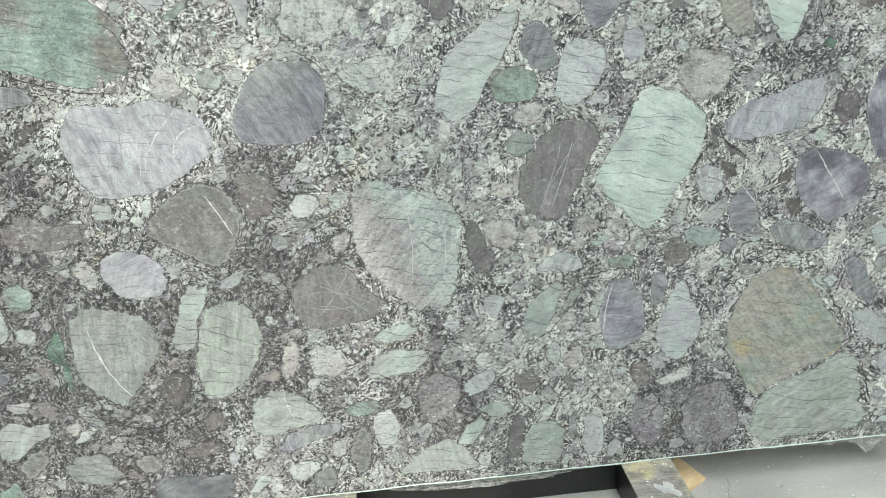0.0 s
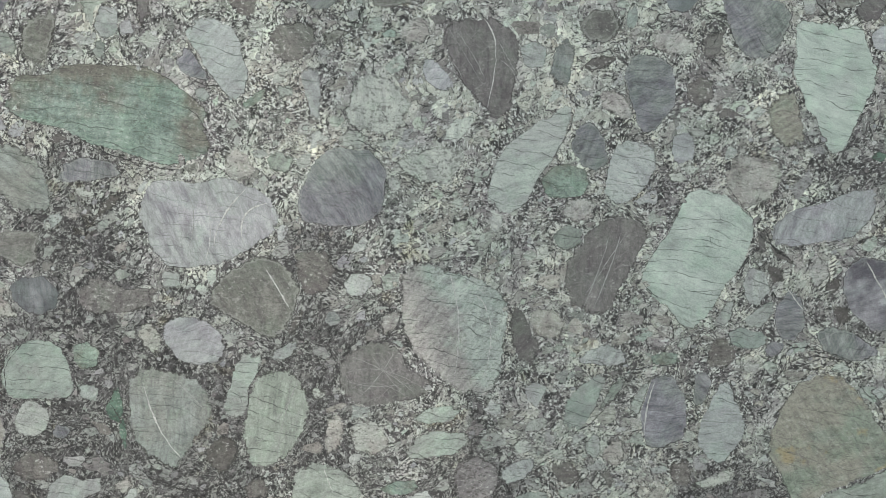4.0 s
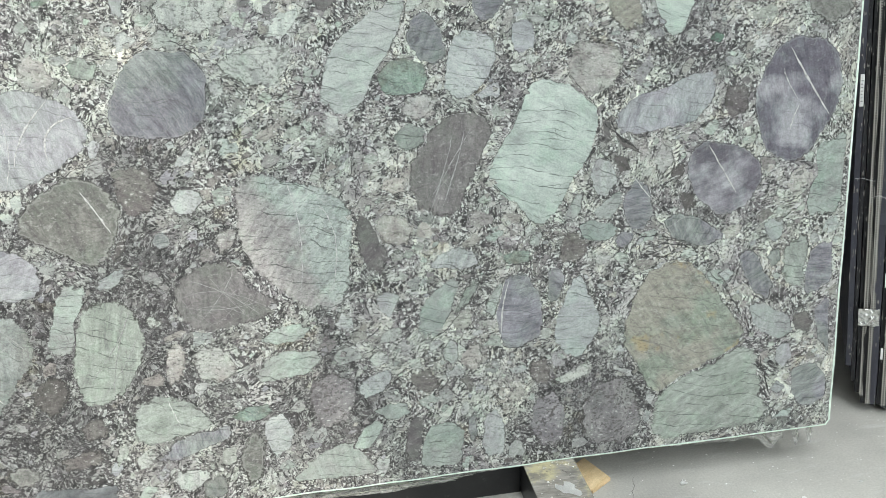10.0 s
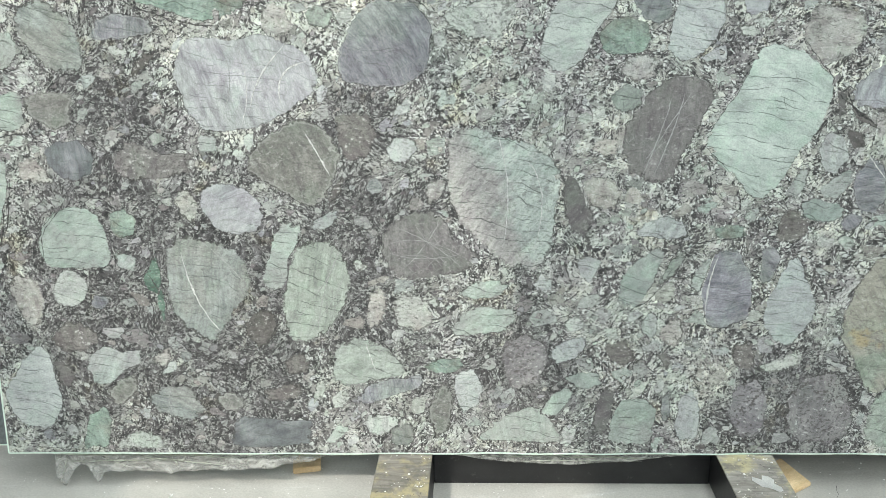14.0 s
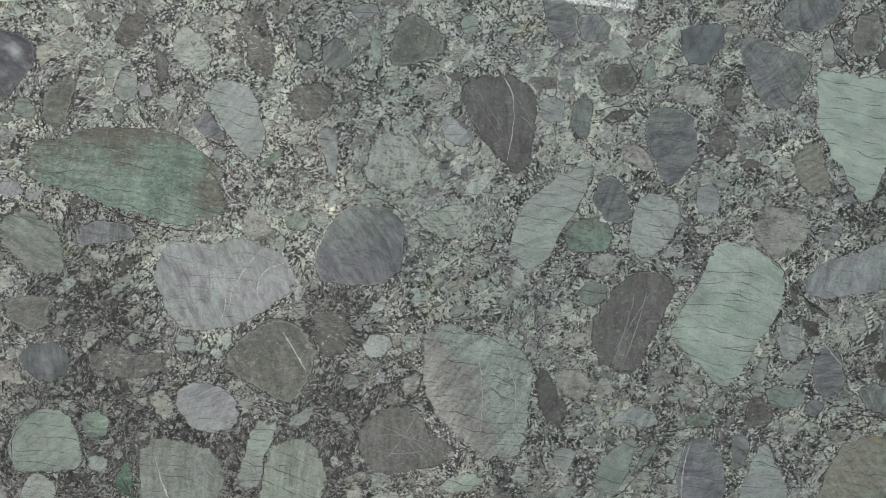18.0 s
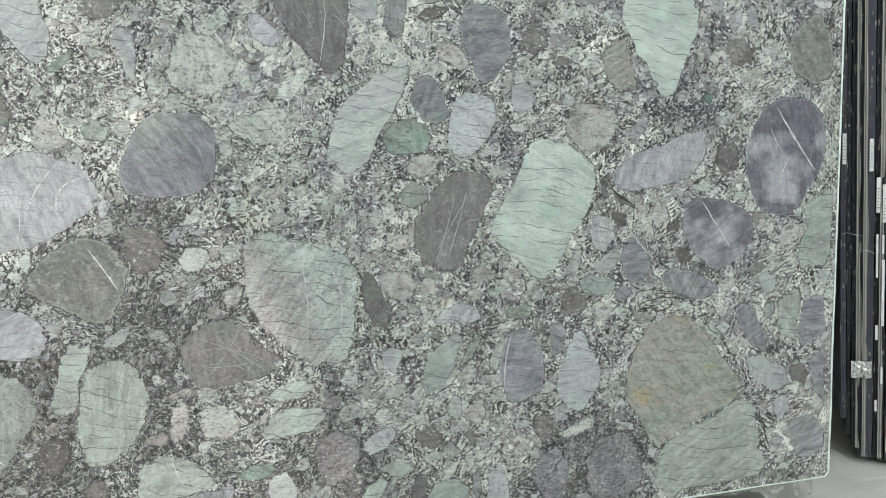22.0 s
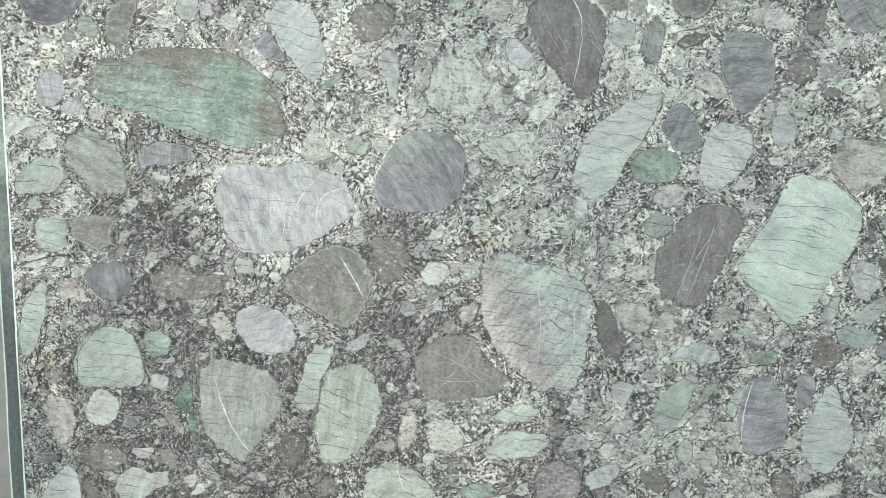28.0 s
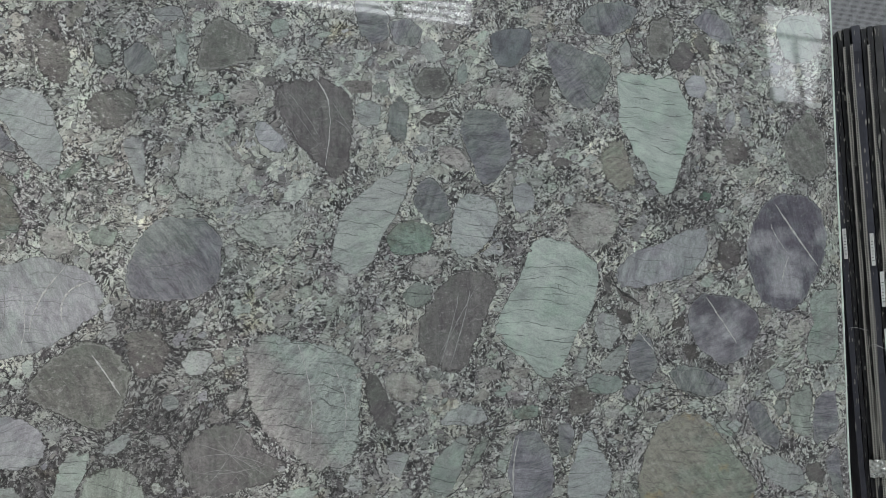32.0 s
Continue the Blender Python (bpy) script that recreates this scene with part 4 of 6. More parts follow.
pebble("seafoam", -0.507, 0.554, 0.102, 0.033, 71, 0, 0.02, 0.02, 0, 0.01, -0.07, -0.14, 0.02, -0.01, 0.05, 0.06, 0.01, 0, -0.01, -0.01, 0, 0.01, 0)
pebble("rose", -1.204, 0.445, 0.081, 0.041, -79, 0, 0, 0, 0, 0.12, -0.05, 0.01, -0.02, -0.02, -0.01, 0.03, 0, -0.01, -0.03, -0.01, -0.01, 0.01, 0)
pebble("slate", 1.145, 0.633, 0.087, 0.040, -21, 0, 0, 0, -0.01, 0.02, 0.05, 0.02, 0.01, 0, 0.01, 0, 0.01, -0.02, 0, 0.01, 0.02, 0, 0.01)
pebble("olive", 0.962, 1.244, 0.075, 0.045, -76, 0, 0, 0, 0, 0.02, 0.06, -0.05, 0, 0, -0.02, 0.02, -0.03, -0.02, -0.02, 0.01, 0, 0.01, 0.01)
pebble("taupe", -1.084, 0.949, 0.067, 0.049, -11, 0, 0, 0, -0.01, -0.12, 0.02, -0.03, 0, 0, -0.02, -0.01, -0.03, 0.02, 0.01, 0, 0.02, 0.01, 0.02)
pebble("plum", -0.295, 0.865, 0.065, 0.052, -78, 0, 0, 0, 0, 0.02, -0.05, -0.04, 0.02, 0.03, 0.01, -0.04, 0.02, -0.01, 0.02, 0.01, -0.01, 0, 0.01)
pebble("slate", 1.529, 0.490, 0.079, 0.042, 76, 0, 0, 0, 0, 0.01, 0.05, -0.02, -0.09, -0.02, -0.01, -0.01, 0.01, 0.02, 0, -0.03, 0.01, -0.01, 0.01)
pebble("dusk", -1.047, 0.819, 0.065, 0.052, -13, 0, 0, 0, 0, -0.01, 0.03, 0.01, -0.02, 0.01, 0, -0.01, 0, -0.02, 0, -0.01, -0.02, 0, 0.01)
pebble("seafoam", 0.429, 0.486, 0.086, 0.038, 57, 0, 0, 0, 0.01, 0.08, -0.03, 0, -0.03, 0.01, 0.01, 0, -0.02, -0.01, 0, -0.01, 0.02, -0.01, -0.01)
pebble("seafoam", 0.024, 0.374, 0.087, 0.037, 10, 0, 0, 0, 0, -0.01, -0.07, 0, 0.06, 0.02, 0.01, -0.01, -0.01, -0.01, -0.02, 0, -0.02, -0.01, 0)
pebble("ash", 1.456, 0.517, 0.081, 0.039, 85, 0, 0.01, 0.01, -0.01, -0.03, -0.08, -0.07, -0.01, 0.02, 0.01, -0.01, -0.04, -0.01, 0.02, 0.01, 0, -0.01, 0)
pebble("chalk", 1.385, 0.347, 0.082, 0.039, -34, 0, 0, 0, -0.01, -0.05, 0.04, -0.01, -0.03, 0.01, -0.01, 0.03, 0.01, 0, 0.02, 0.02, 0.01, -0.01, 0)
pebble("white", -0.629, 1.615, 0.070, 0.046, -57, 0, 0, 0, 0, -0.02, 0.03, 0.01, -0.01)
pebble("dusk", 0.689, 1.582, 0.063, 0.050, 33, 0, 0, 0, 0, 0.09, -0.06, 0.01, 0.02, -0.01, 0, 0.03, 0, 0.03, 0, -0.01, 0.01, 0.01, -0.01)
pebble("taupe", -0.981, 1.490, 0.071, 0.042, 68, 0, 0.01, 0, -0.01, 0.04, -0.08, -0.06, -0.06, 0.04, 0.02, 0, 0.01, -0.02, 0.01, 0.02, 0.01, 0, -0.01)
pebble("jade", 0.379, 1.093, 0.065, 0.047, 3, 0, 0, 0, 0, -0.01, -0.03, -0.02, 0, -0.01, 0.02, 0, -0.02, 0, 0, 0, -0.02)
pebble("plum", -0.326, 1.470, 0.061, 0.050, 19, 0, 0, 0, 0, 0.06, 0.03, -0.01, 0.01)
pebble("umber", 0.266, 0.673, 0.086, 0.034, -74, 0, 0, 0, 0, -0.06, 0.01, 0.03, -0.01, 0.01, 0.01, 0.01, 0, 0, 0.03, 0.01, 0.01)
pebble("slate", 0.444, 1.184, 0.066, 0.044, -70, 0, 0, 0, 0, 0.01, 0.05, 0, -0.02, -0.02, 0, -0.01, 0.02, 0.01, -0.03, 0.01, -0.01, -0.01, 0)
pebble("slate", 0.991, 0.715, 0.068, 0.042, 90, 0, 0, 0, 0, 0.03, -0.02, 0, -0.01, 0.01, 0.02, 0.01, 0.03, 0.02, 0, -0.01, 0.01, 0.01, 0)
pebble("taupe", 1.114, 1.585, 0.068, 0.042, 74, 0, 0, 0, 0, -0.01, 0.01, -0.01, -0.03, -0.01, 0, 0.01, -0.05, 0, 0, 0, 0.01)
pebble("plum", -1.086, 0.337, 0.064, 0.044, 3, 0, 0, 0, 0, 0.01, -0.02, 0.04, 0, -0.01, 0.01, 0.02, -0.01, -0.03, -0.01, -0.01, 0)
pebble("slate", 1.336, 0.489, 0.088, 0.031, -61, 0, 0, 0.01, 0, 0, 0.02, -0.06, 0.02, 0.04, -0.05, 0.03, -0.01, 0.02, 0.01, -0.01, 0, -0.01, 0.01)
pebble("rose", -0.165, 0.400, 0.057, 0.048, -40, 0, 0, 0, 0, 0.01, 0.03, 0.03, 0, -0.01, 0.01, -0.04, 0.04)
pebble("slate", 0.327, 1.662, 0.064, 0.043, -70, 0, 0, 0, 0, -0.04, -0.02, -0.01, 0.03, 0.03, 0, -0.04, 0.01, -0.01, -0.01, -0.01, 0, 0.01, 0.01)
pebble("slate", -0.877, 1.148, 0.083, 0.032, 2, 0, 0, 0, 0, 0.05, -0.09, -0.04, 0.02, -0.01, 0, -0.05, -0.03, 0, 0.01, 0, 0.01, -0.02, 0)
pebble("slate", -0.234, 0.187, 0.102, 0.026, 16, 0, 0, 0, 0.01, 0.07, -0.07, -0.06, 0.02, -0.04, 0.01, 0, 0.03, -0.01, 0.01, -0.01, 0, 0.02, 0)
pebble("plum", -0.452, 1.596, 0.066, 0.040, -80, 0, 0, 0, 0, 0.01, -0.02, -0.01, 0.04, -0.01, 0, 0.01, -0.03, -0.02, 0.01, -0.01, 0, -0.01, -0.01)
pebble("ash", -0.819, 1.550, 0.061, 0.042, -59, 0, 0, 0, 0, -0.02, -0.07, 0.01, 0, -0.01, -0.01, -0.01, 0, 0.02, 0.03, 0, 0.01, 0, 0.01)
pebble("taupe", -0.093, 0.124, 0.079, 0.033, 81, 0, 0, 0, 0, 0.01, -0.02, 0.04, 0.04, 0.01, 0.02, 0.04, -0.02, 0, 0, 0, 0.02)
pebble("seafoam", -1.198, 0.945, 0.053, 0.047, 82, -0.01, 0, 0, 0, -0.01, -0.04, -0.06, -0.08, -0.02, -0.02, 0.02, 0.02)
pebble("jade", -1.048, 0.072, 0.066, 0.036, 71, 0.01, 0, 0, 0, 0.08, 0.04, -0.04, -0.07, 0.04, 0.01, 0.03, 0.02, 0.01, -0.03, 0, 0.02, 0, -0.01)
pebble("chalk", -1.084, 0.473, 0.053, 0.046, 58, 0, 0, 0, 0, -0.01, 0.03, -0.03, 0, -0.01, 0, -0.01, 0)
pebble("chalk", 0.563, 0.103, 0.073, 0.033, 86, 0, 0, -0.01, 0, 0.07, 0, -0.04, -0.01, 0.03, 0.02, 0.02, -0.03, 0.01, -0.02, 0.02, 0.01, -0.01, -0.01)
pebble("slate", 1.280, 1.612, 0.068, 0.035, -37, 0.01, 0, 0, 0, 0.07, -0.06, -0.05, 0.03, 0.03, -0.02, 0.03, -0.01, 0.01, 0.02, 0.01, -0.02)
pebble("taupe", 0.471, 1.494, 0.055, 0.044, 12, 0, 0, 0, 0, -0.02, 0.01, 0.01, 0, -0.01, -0.01, -0.03, -0.05)
pebble("chalk", -0.020, 0.184, 0.060, 0.038, 88, 0, 0, 0, 0, -0.03, 0.02, 0.02, -0.02, 0.01, 0, -0.01, -0.04, -0.02, 0.01, 0, -0.01, 0.01, 0)
pebble("emerald", -0.838, 0.434, 0.050, 0.009, -85, 0, 0, 0, 0, 0.08, -0.06, 0.05, 0.03)
pebble("emerald", -0.853, 0.504, 0.048, 0.022, 83, 0, 0, 0, 0, 0.08, -0.06, 0.05, 0.03)
pebble("soot", -0.568, 0.362, 0.053, 0.043, 67, 0, 0, 0, 0, 0.01, -0.06, 0, 0.04)
pebble("rose", 0.330, 0.711, 0.052, 0.042, -29, 0, 0, 0, 0, -0.02, 0.03, 0.02, -0.02, -0.02, 0, -0.02, 0.05)
pebble("white", -0.922, 0.037, 0.070, 0.028, 0, 0, 0.01, 0, 0, 0, -0.14, -0.04, 0, 0, 0.02, -0.04, 0.03, -0.01, 0.01, 0.01, 0, 0.01, 0.01)
pebble("chalk", 0.485, 0.615, 0.066, 0.029, 1, 0.01, 0, 0, -0.01, -0.05, -0.1, 0.01, 0.03, 0.03, -0.01, -0.06, 0.02, 0, -0.01, -0.01, 0, 0.01, 0.02)
pebble("lavender", -1.180, 1.324, 0.050, 0.040, 80, 0, 0, 0, 0, 0.01, 0.03, 0.01, -0.01, 0.02, 0, -0.01, 0.02)
pebble("slate", 1.549, 0.318, 0.081, 0.022, -85, 0, -0.01, -0.01, 0, 0.08, 0.16, -0.08, 0.01, -0.01, 0.03, -0.01, 0.04, -0.02, -0.04, -0.01, 0, -0.02, 0)
pebble("umber", 0.339, 0.120, 0.083, 0.024, 76, 0, 0, 0, 0, 0, 0, -0.04, 0, 0.03, 0.02, -0.02, 0.04, 0, 0.01, 0, -0.01, -0.01, 0)
pebble("rose", 0.659, 1.448, 0.061, 0.032, -13, 0, 0, 0, 0, 0.03, 0.02, -0.03, -0.02)
pebble("grey", 0.373, 1.404, 0.063, 0.030, 81, 0, 0, 0, 0, 0, -0.02, -0.02, 0.01, 0.03, 0.04, 0.03, -0.02, 0.01, 0.02, 0, 0, -0.01, -0.01)
pebble("plum", 0.807, 0.618, 0.046, 0.039, 59, 0, 0, 0, 0, -0.03, 0.02, 0.01, -0.03, 0.01, -0.02, -0.03, -0.04)
pebble("plum", -0.784, 1.672, 0.056, 0.032, 54, 0, 0, 0, 0, 0, 0, 0, -0.03, 0.05, 0, 0, 0.03)
pebble("chalk", 0.895, 0.802, 0.051, 0.035, -85, 0, 0, 0, 0, -0.01, -0.02, 0.02, -0.02, 0.02, -0.01, 0.01, 0.05)
pebble("taupe", -0.965, 0.186, 0.054, 0.032, 41, 0, 0, 0, 0, 0.08, 0.03, -0.02, 0.04, 0.01, 0, -0.02, 0.04)
pebble("plum", 1.271, 0.978, 0.045, 0.038, 90, 0, 0, 0, 0, -0.01, -0.01, -0.04, 0, 0, 0.03, 0.02, -0.04)
pebble("white", 0.801, 0.256, 0.065, 0.020, 23, -0.01, -0.07, 0.06, -0.03, -0.09, 0.19, -0.12, -0.03, 0.02, -0.08, 0.01, -0.05, 0.04, -0.02, 0.03, 0.08, -0.04, 0.03)
pebble("slate", 0.411, 1.628, 0.045, 0.037, -22, 0, 0, 0, 0, 0, 0.03, 0, -0.02, -0.07, 0.04, -0.01, 0)
pebble("umber", 1.174, 1.531, 0.048, 0.034, 55, 0, 0, 0, 0.01, 0.03, 0.1, -0.02, 0, 0.01, 0.01, 0.03, 0.01)
pebble("white", -0.252, 0.086, 0.052, 0.032, -1, 0, 0, 0, 0, 0.04, 0.03, -0.02, -0.06)
pebble("plum", 1.312, 1.263, 0.043, 0.038, -45, 0, 0, 0, 0, -0.03, 0.01, 0.02, 0.06)
pebble("rose", -0.259, 0.413, 0.060, 0.026, 79, 0, 0, 0, 0, -0.04, 0.04, -0.01, 0, 0.04, -0.01, 0, -0.05, 0.02, 0, -0.01, 0.01, 0, 0.01)
pebble("chalk", -0.281, 1.343, 0.068, 0.023, -84, 0, 0, 0, 0, 0.11, -0.01, -0.03, -0.02, -0.01, 0.01, 0.03, 0, -0.02, 0.02, 0, 0.01, 0.02, 0)
pebble("slate", -0.255, 1.585, 0.043, 0.037, -45, 0, 0, 0, 0, 0.04, 0.06, 0, 0.04, 0.01, -0.02, 0, 0.01)
pebble("rose", -0.483, 1.154, 0.042, 0.038, -51, 0, 0, 0, 0, 0.03, 0.06, 0.02, 0, -0.01, -0.03, -0.05, 0)
pebble("rose", 0.416, 1.018, 0.046, 0.034, 6, 0, 0, 0, 0, 0.01, 0.04, 0, 0.02, -0.02, 0.01, 0.03, 0.04)
pebble("seafoam", 0.876, 0.656, 0.055, 0.028, -12, 0, 0, 0, 0, 0.02, 0.03, -0.02, 0.01, -0.01, 0.03, 0.02, -0.04)
pebble("ash", -0.797, 1.527, 0.046, 0.033, -77, 0, 0, 0, 0, 0, -0.02, -0.02, -0.02, 0, 0.03, -0.01, 0)
pebble("rose", -1.146, 0.788, 0.049, 0.030, -30, 0, 0, 0.01, 0, 0.12, 0.01, 0.03, 0.03, -0.02, -0.01, 0.05, -0.01)
pebble("rose", 0.511, 1.296, 0.051, 0.030, -38, 0, 0, 0, 0, 0.09, -0.03, 0.04, 0.03)
pebble("plum", 0.734, 1.323, 0.040, 0.038, 13, 0, 0, 0, 0, -0.04, 0.01, -0.06, 0)
pebble("seafoam", 0.027, 0.460, 0.062, 0.024, 9, 0, 0, 0, 0, -0.01, -0.01, -0.02, 0.01, -0.01, -0.01, 0.05, -0.02, 0, 0, 0.01, 0)
pebble("jade", -0.922, 0.649, 0.039, 0.037, -63, 0, 0, 0, 0, -0.02, -0.04, 0.01, 0.02, 0.03, 0.03, -0.02, 0.03)
pebble("chalk", 0.247, 0.294, 0.054, 0.027, 30, 0, 0, 0, 0, 0.04, 0.03, -0.02, 0.02, 0.01, 0, -0.04, -0.02)
pebble("plum", -0.522, 0.177, 0.061, 0.024, 8, 0, 0, 0, 0, 0, 0.02, -0.04, -0.05)
pebble("lavender", 0.042, 1.376, 0.052, 0.027, -48, 0, 0, 0, 0, 0.01, 0.08, -0.03, -0.03, 0.01, -0.04, -0.01, -0.02)
pebble("ash", 0.386, 0.943, 0.041, 0.034, 15, 0, 0, 0, 0, 0.03, 0, 0, 0, 0.01, 0.04, -0.01, 0.04)
pebble("chalk", -0.803, 1.527, 0.043, 0.032, 74, 0, 0, 0, 0, 0.01, 0, -0.03, -0.01, -0.06, -0.01, -0.02, 0)
pebble("slate", -0.593, 1.413, 0.047, 0.027, -49, 0, -0.01, -0.01, 0, 0.17, 0.09, -0.02, 0.04, 0, 0.01, 0.02, 0.03)
pebble("lavender", 0.691, 1.176, 0.043, 0.032, -87, 0, 0, 0, 0, 0.02, -0.01, -0.05, -0.03)
pebble("rose", -0.746, 0.696, 0.045, 0.030, -74, 0, 0, 0, 0, 0.04, -0.02, 0.02, -0.02, 0, -0.01, 0.04, 0.03)
pebble("umber", -0.709, 1.571, 0.061, 0.021, -85, 0, 0, -0.01, 0, -0.01, -0.08, -0.05, 0.02, -0.01, -0.07, -0.01, 0, 0.01, 0.03, -0.02, 0.01, 0.01, 0.02)
pebble("plum", 0.381, 0.285, 0.043, 0.031, -29, 0, 0, 0, 0, -0.02, -0.03, 0.06, 0.03)
pebble("rose", -0.009, 1.490, 0.040, 0.033, 17, 0, 0, 0, 0, -0.04, -0.02, 0, 0, 0, -0.02, -0.05, -0.01)
pebble("rose", 1.064, 0.836, 0.044, 0.029, 87, 0, 0, 0, 0, -0.01, 0.01, 0.03, -0.01, -0.02, 0.02, 0.02, 0.05)
pebble("chalk", -0.178, 0.829, 0.039, 0.032, 17, 0, 0, 0, 0, 0.04, -0.02, 0.01, -0.01, -0.01, -0.01, -0.05, -0.03)
pebble("slate", 0.754, 0.520, 0.050, 0.024, 78, 0, 0, 0.01, 0, -0.13, 0.04, -0.02, -0.01, 0.03, -0.01, 0.04, -0.01)
pebble("seafoam", 0.297, 1.424, 0.036, 0.034, -46, 0, 0, 0, 0, -0.04, 0.02, 0.05, 0.02, 0.05, -0.05, 0.02, 0.02)
pebble("rose", 0.515, 0.340, 0.040, 0.031, 73, 0, 0, 0, 0, 0.03, 0, 0.03, 0.01)
pebble("grey", -0.197, 0.054, 0.040, 0.031, 20, 0, 0, 0, 0, -0.06, 0.04, -0.03, 0.05)
pebble("plum", 0.701, 0.277, 0.040, 0.031, -72, 0, 0, 0, 0, 0.01, 0.02, -0.06, 0.02)
pebble("taupe", -0.670, 0.151, 0.040, 0.030, -7, 0, 0, 0, 0, 0, 0.03, 0.03, -0.05)
pebble("seafoam", 0.219, 0.148, 0.050, 0.024, 49, 0, 0, 0, 0, 0.04, 0.02, -0.05, -0.02, 0.01, 0.03, -0.03, 0.03)
pebble("chalk", 0.910, 0.720, 0.047, 0.024, 40, 0, 0, 0.01, 0, 0.06, 0.09, -0.02, 0.01, -0.03, -0.02, -0.02, 0.05)
pebble("umber", -1.125, 0.233, 0.045, 0.025, -66, 0, 0, 0, 0, -0.06, -0.03, 0.03, 0.04, 0.06, -0.03, 0.02, 0.02)
pebble("seafoam", 0.289, 0.211, 0.048, 0.023, -4, 0, 0, 0, -0.01, -0.05, 0.06, 0.02, -0.04, -0.05, -0.05, 0, -0.02)
pebble("umber", 1.485, 0.333, 0.037, 0.029, -58, 0, 0, 0, 0, 0.04, 0, -0.04, 0.01, 0.06, -0.05, 0.01, -0.02)
pebble("lavender", 1.211, 1.449, 0.034, 0.032, -23, 0, 0, 0, 0, -0.03, -0.02, 0.01, 0, -0.03, 0, 0.03, 0.04)
pebble("grey", -1.070, 1.479, 0.038, 0.029, -43, 0, 0, 0, 0, 0.03, 0.06, 0.01, -0.05)
pebble("jade", -0.081, 0.253, 0.051, 0.021, 5, 0, 0, 0, 0, -0.02, 0.01, 0.02, -0.01, -0.01, -0.02, 0.03, -0.05)
pebble("ash", -0.373, 1.159, 0.038, 0.028, -27, 0, 0, -0.01, 0, -0.05, -0.02, 0.01, -0.04, -0.07, -0.03, 0.01, -0.01)
pebble("white", -0.178, 1.217, 0.038, 0.026, -8, 0, 0, 0, 0, 0.03, -0.05, -0.01, 0.05, -0.01, -0.01, 0.03, 0)
pebble("plum", -0.480, 0.257, 0.035, 0.029, 26, 0, 0, 0, 0, -0.05, 0.05, -0.04, 0.04)
pebble("chalk", 0.297, 0.516, 0.033, 0.028, 83, 0, 0.01, 0, 0, -0.11, -0.04, 0, 0.05, 0.04, -0.01, 0.03, 0.04)
pebble("grey", -0.339, 1.602, 0.040, 0.024, -82, 0, 0, -0.01, 0, 0.05, -0.03, -0.02, 0.03, 0.04, -0.06, 0.01, -0.02)
pebble("umber", 0.765, 1.441, 0.039, 0.025, 66, 0, 0, 0, 0, -0.04, -0.04, 0, -0.06)
pebble("chalk", 1.388, 0.613, 0.035, 0.027, -59, 0, 0, 0, 0, -0.02, -0.06, -0.01, 0, 0.01, 0.01, -0.05, -0.01)
pebble("grey", 1.457, 1.411, 0.035, 0.026, -18, 0, 0, 0, 0, -0.02, 0, 0.06, -0.03)
pebble("lavender", 1.426, 0.240, 0.036, 0.025, 85, 0, 0, 0, 0, -0.01, 0.01, -0.02, -0.01, -0.05, -0.07, 0, 0.01)
pebble("rose", -0.097, 0.723, 0.035, 0.025, 64, 0, 0, -0.01, 0, -0.06, -0.03, 0, -0.03, -0.06, -0.04, 0.02, 0.01)
pebble("lavender", -1.119, 1.275, 0.033, 0.025, -17, 0, 0, 0, 0.01, 0.11, -0.05, -0.01, 0.02, 0, -0.05, 0.02, -0.03)
pebble("chalk", 0.583, 0.492, 0.052, 0.015, 67, 0, 0, -0.01, 0.01, 0.16, -0.1, -0.03, -0.01, 0.01, -0.04, 0.02, -0.06)
pebble("soot", 0.467, 1.400, 0.049, 0.017, 15, 0, 0, 0, 0, 0.06, 0, 0.06, -0.02, 0.02, 0.06, 0.02, -0.02)
pebble("white", -1.191, 1.185, 0.035, 0.024, 24, -0.01, 0, 0, 0, -0.08, 0.06, -0.02, 0.03, 0.01, 0.03, 0, 0.01)
pebble("umber", 1.241, 1.558, 0.041, 0.020, -62, 0, 0, -0.01, 0, 0.01, -0.07, -0.06, -0.04, 0.03, -0.05, -0.02, 0)
pebble("chalk", 0.475, 1.576, 0.032, 0.025, -37, 0, 0, 0, 0, 0, -0.03, 0, 0.14, 0, 0.01)
pebble("chalk", -0.175, 1.696, 0.040, 0.021, -2, 0, 0, 0, 0, 0.02, 0.01, -0.04, -0.05)
pebble("seafoam", -0.151, 1.606, 0.048, 0.017, 86, 0, 0, 0, 0, -0.03, -0.02, 0, 0, 0.01, -0.04, -0.03, -0.03)
pebble("ash", 0.511, 0.515, 0.051, 0.015, 54, 0, 0, 0, 0, -0.06, -0.01, 0.03, -0.02, -0.02, 0.07, 0.01, 0.02)
pebble("grey", -0.924, 0.547, 0.032, 0.025, -34, 0, 0, 0, 0, -0.05, 0.07, 0.02, -0.05)
pebble("jade", 0.652, 0.605, 0.040, 0.020, 0, 0, 0, 0, 0, -0.01, -0.03, -0.02, 0, -0.01, -0.01, -0.01, -0.05)
pebble("white", 0.261, 0.366, 0.032, 0.024, 3, 0, 0, 0, 0, -0.01, -0.02, 0.01, 0, 0.01, 0.01, 0.04, -0.03)
pebble("chalk", 0.457, 0.361, 0.035, 0.022, 88, 0, 0, 0, 0, 0.05, -0.11, 0.01, -0.02)
pebble("chalk", -0.384, 0.648, 0.040, 0.018, 30, 0, 0, 0.01, 0, 0, 0.11, -0.03, 0.01, 0, -0.02, 0.01, -0.02)
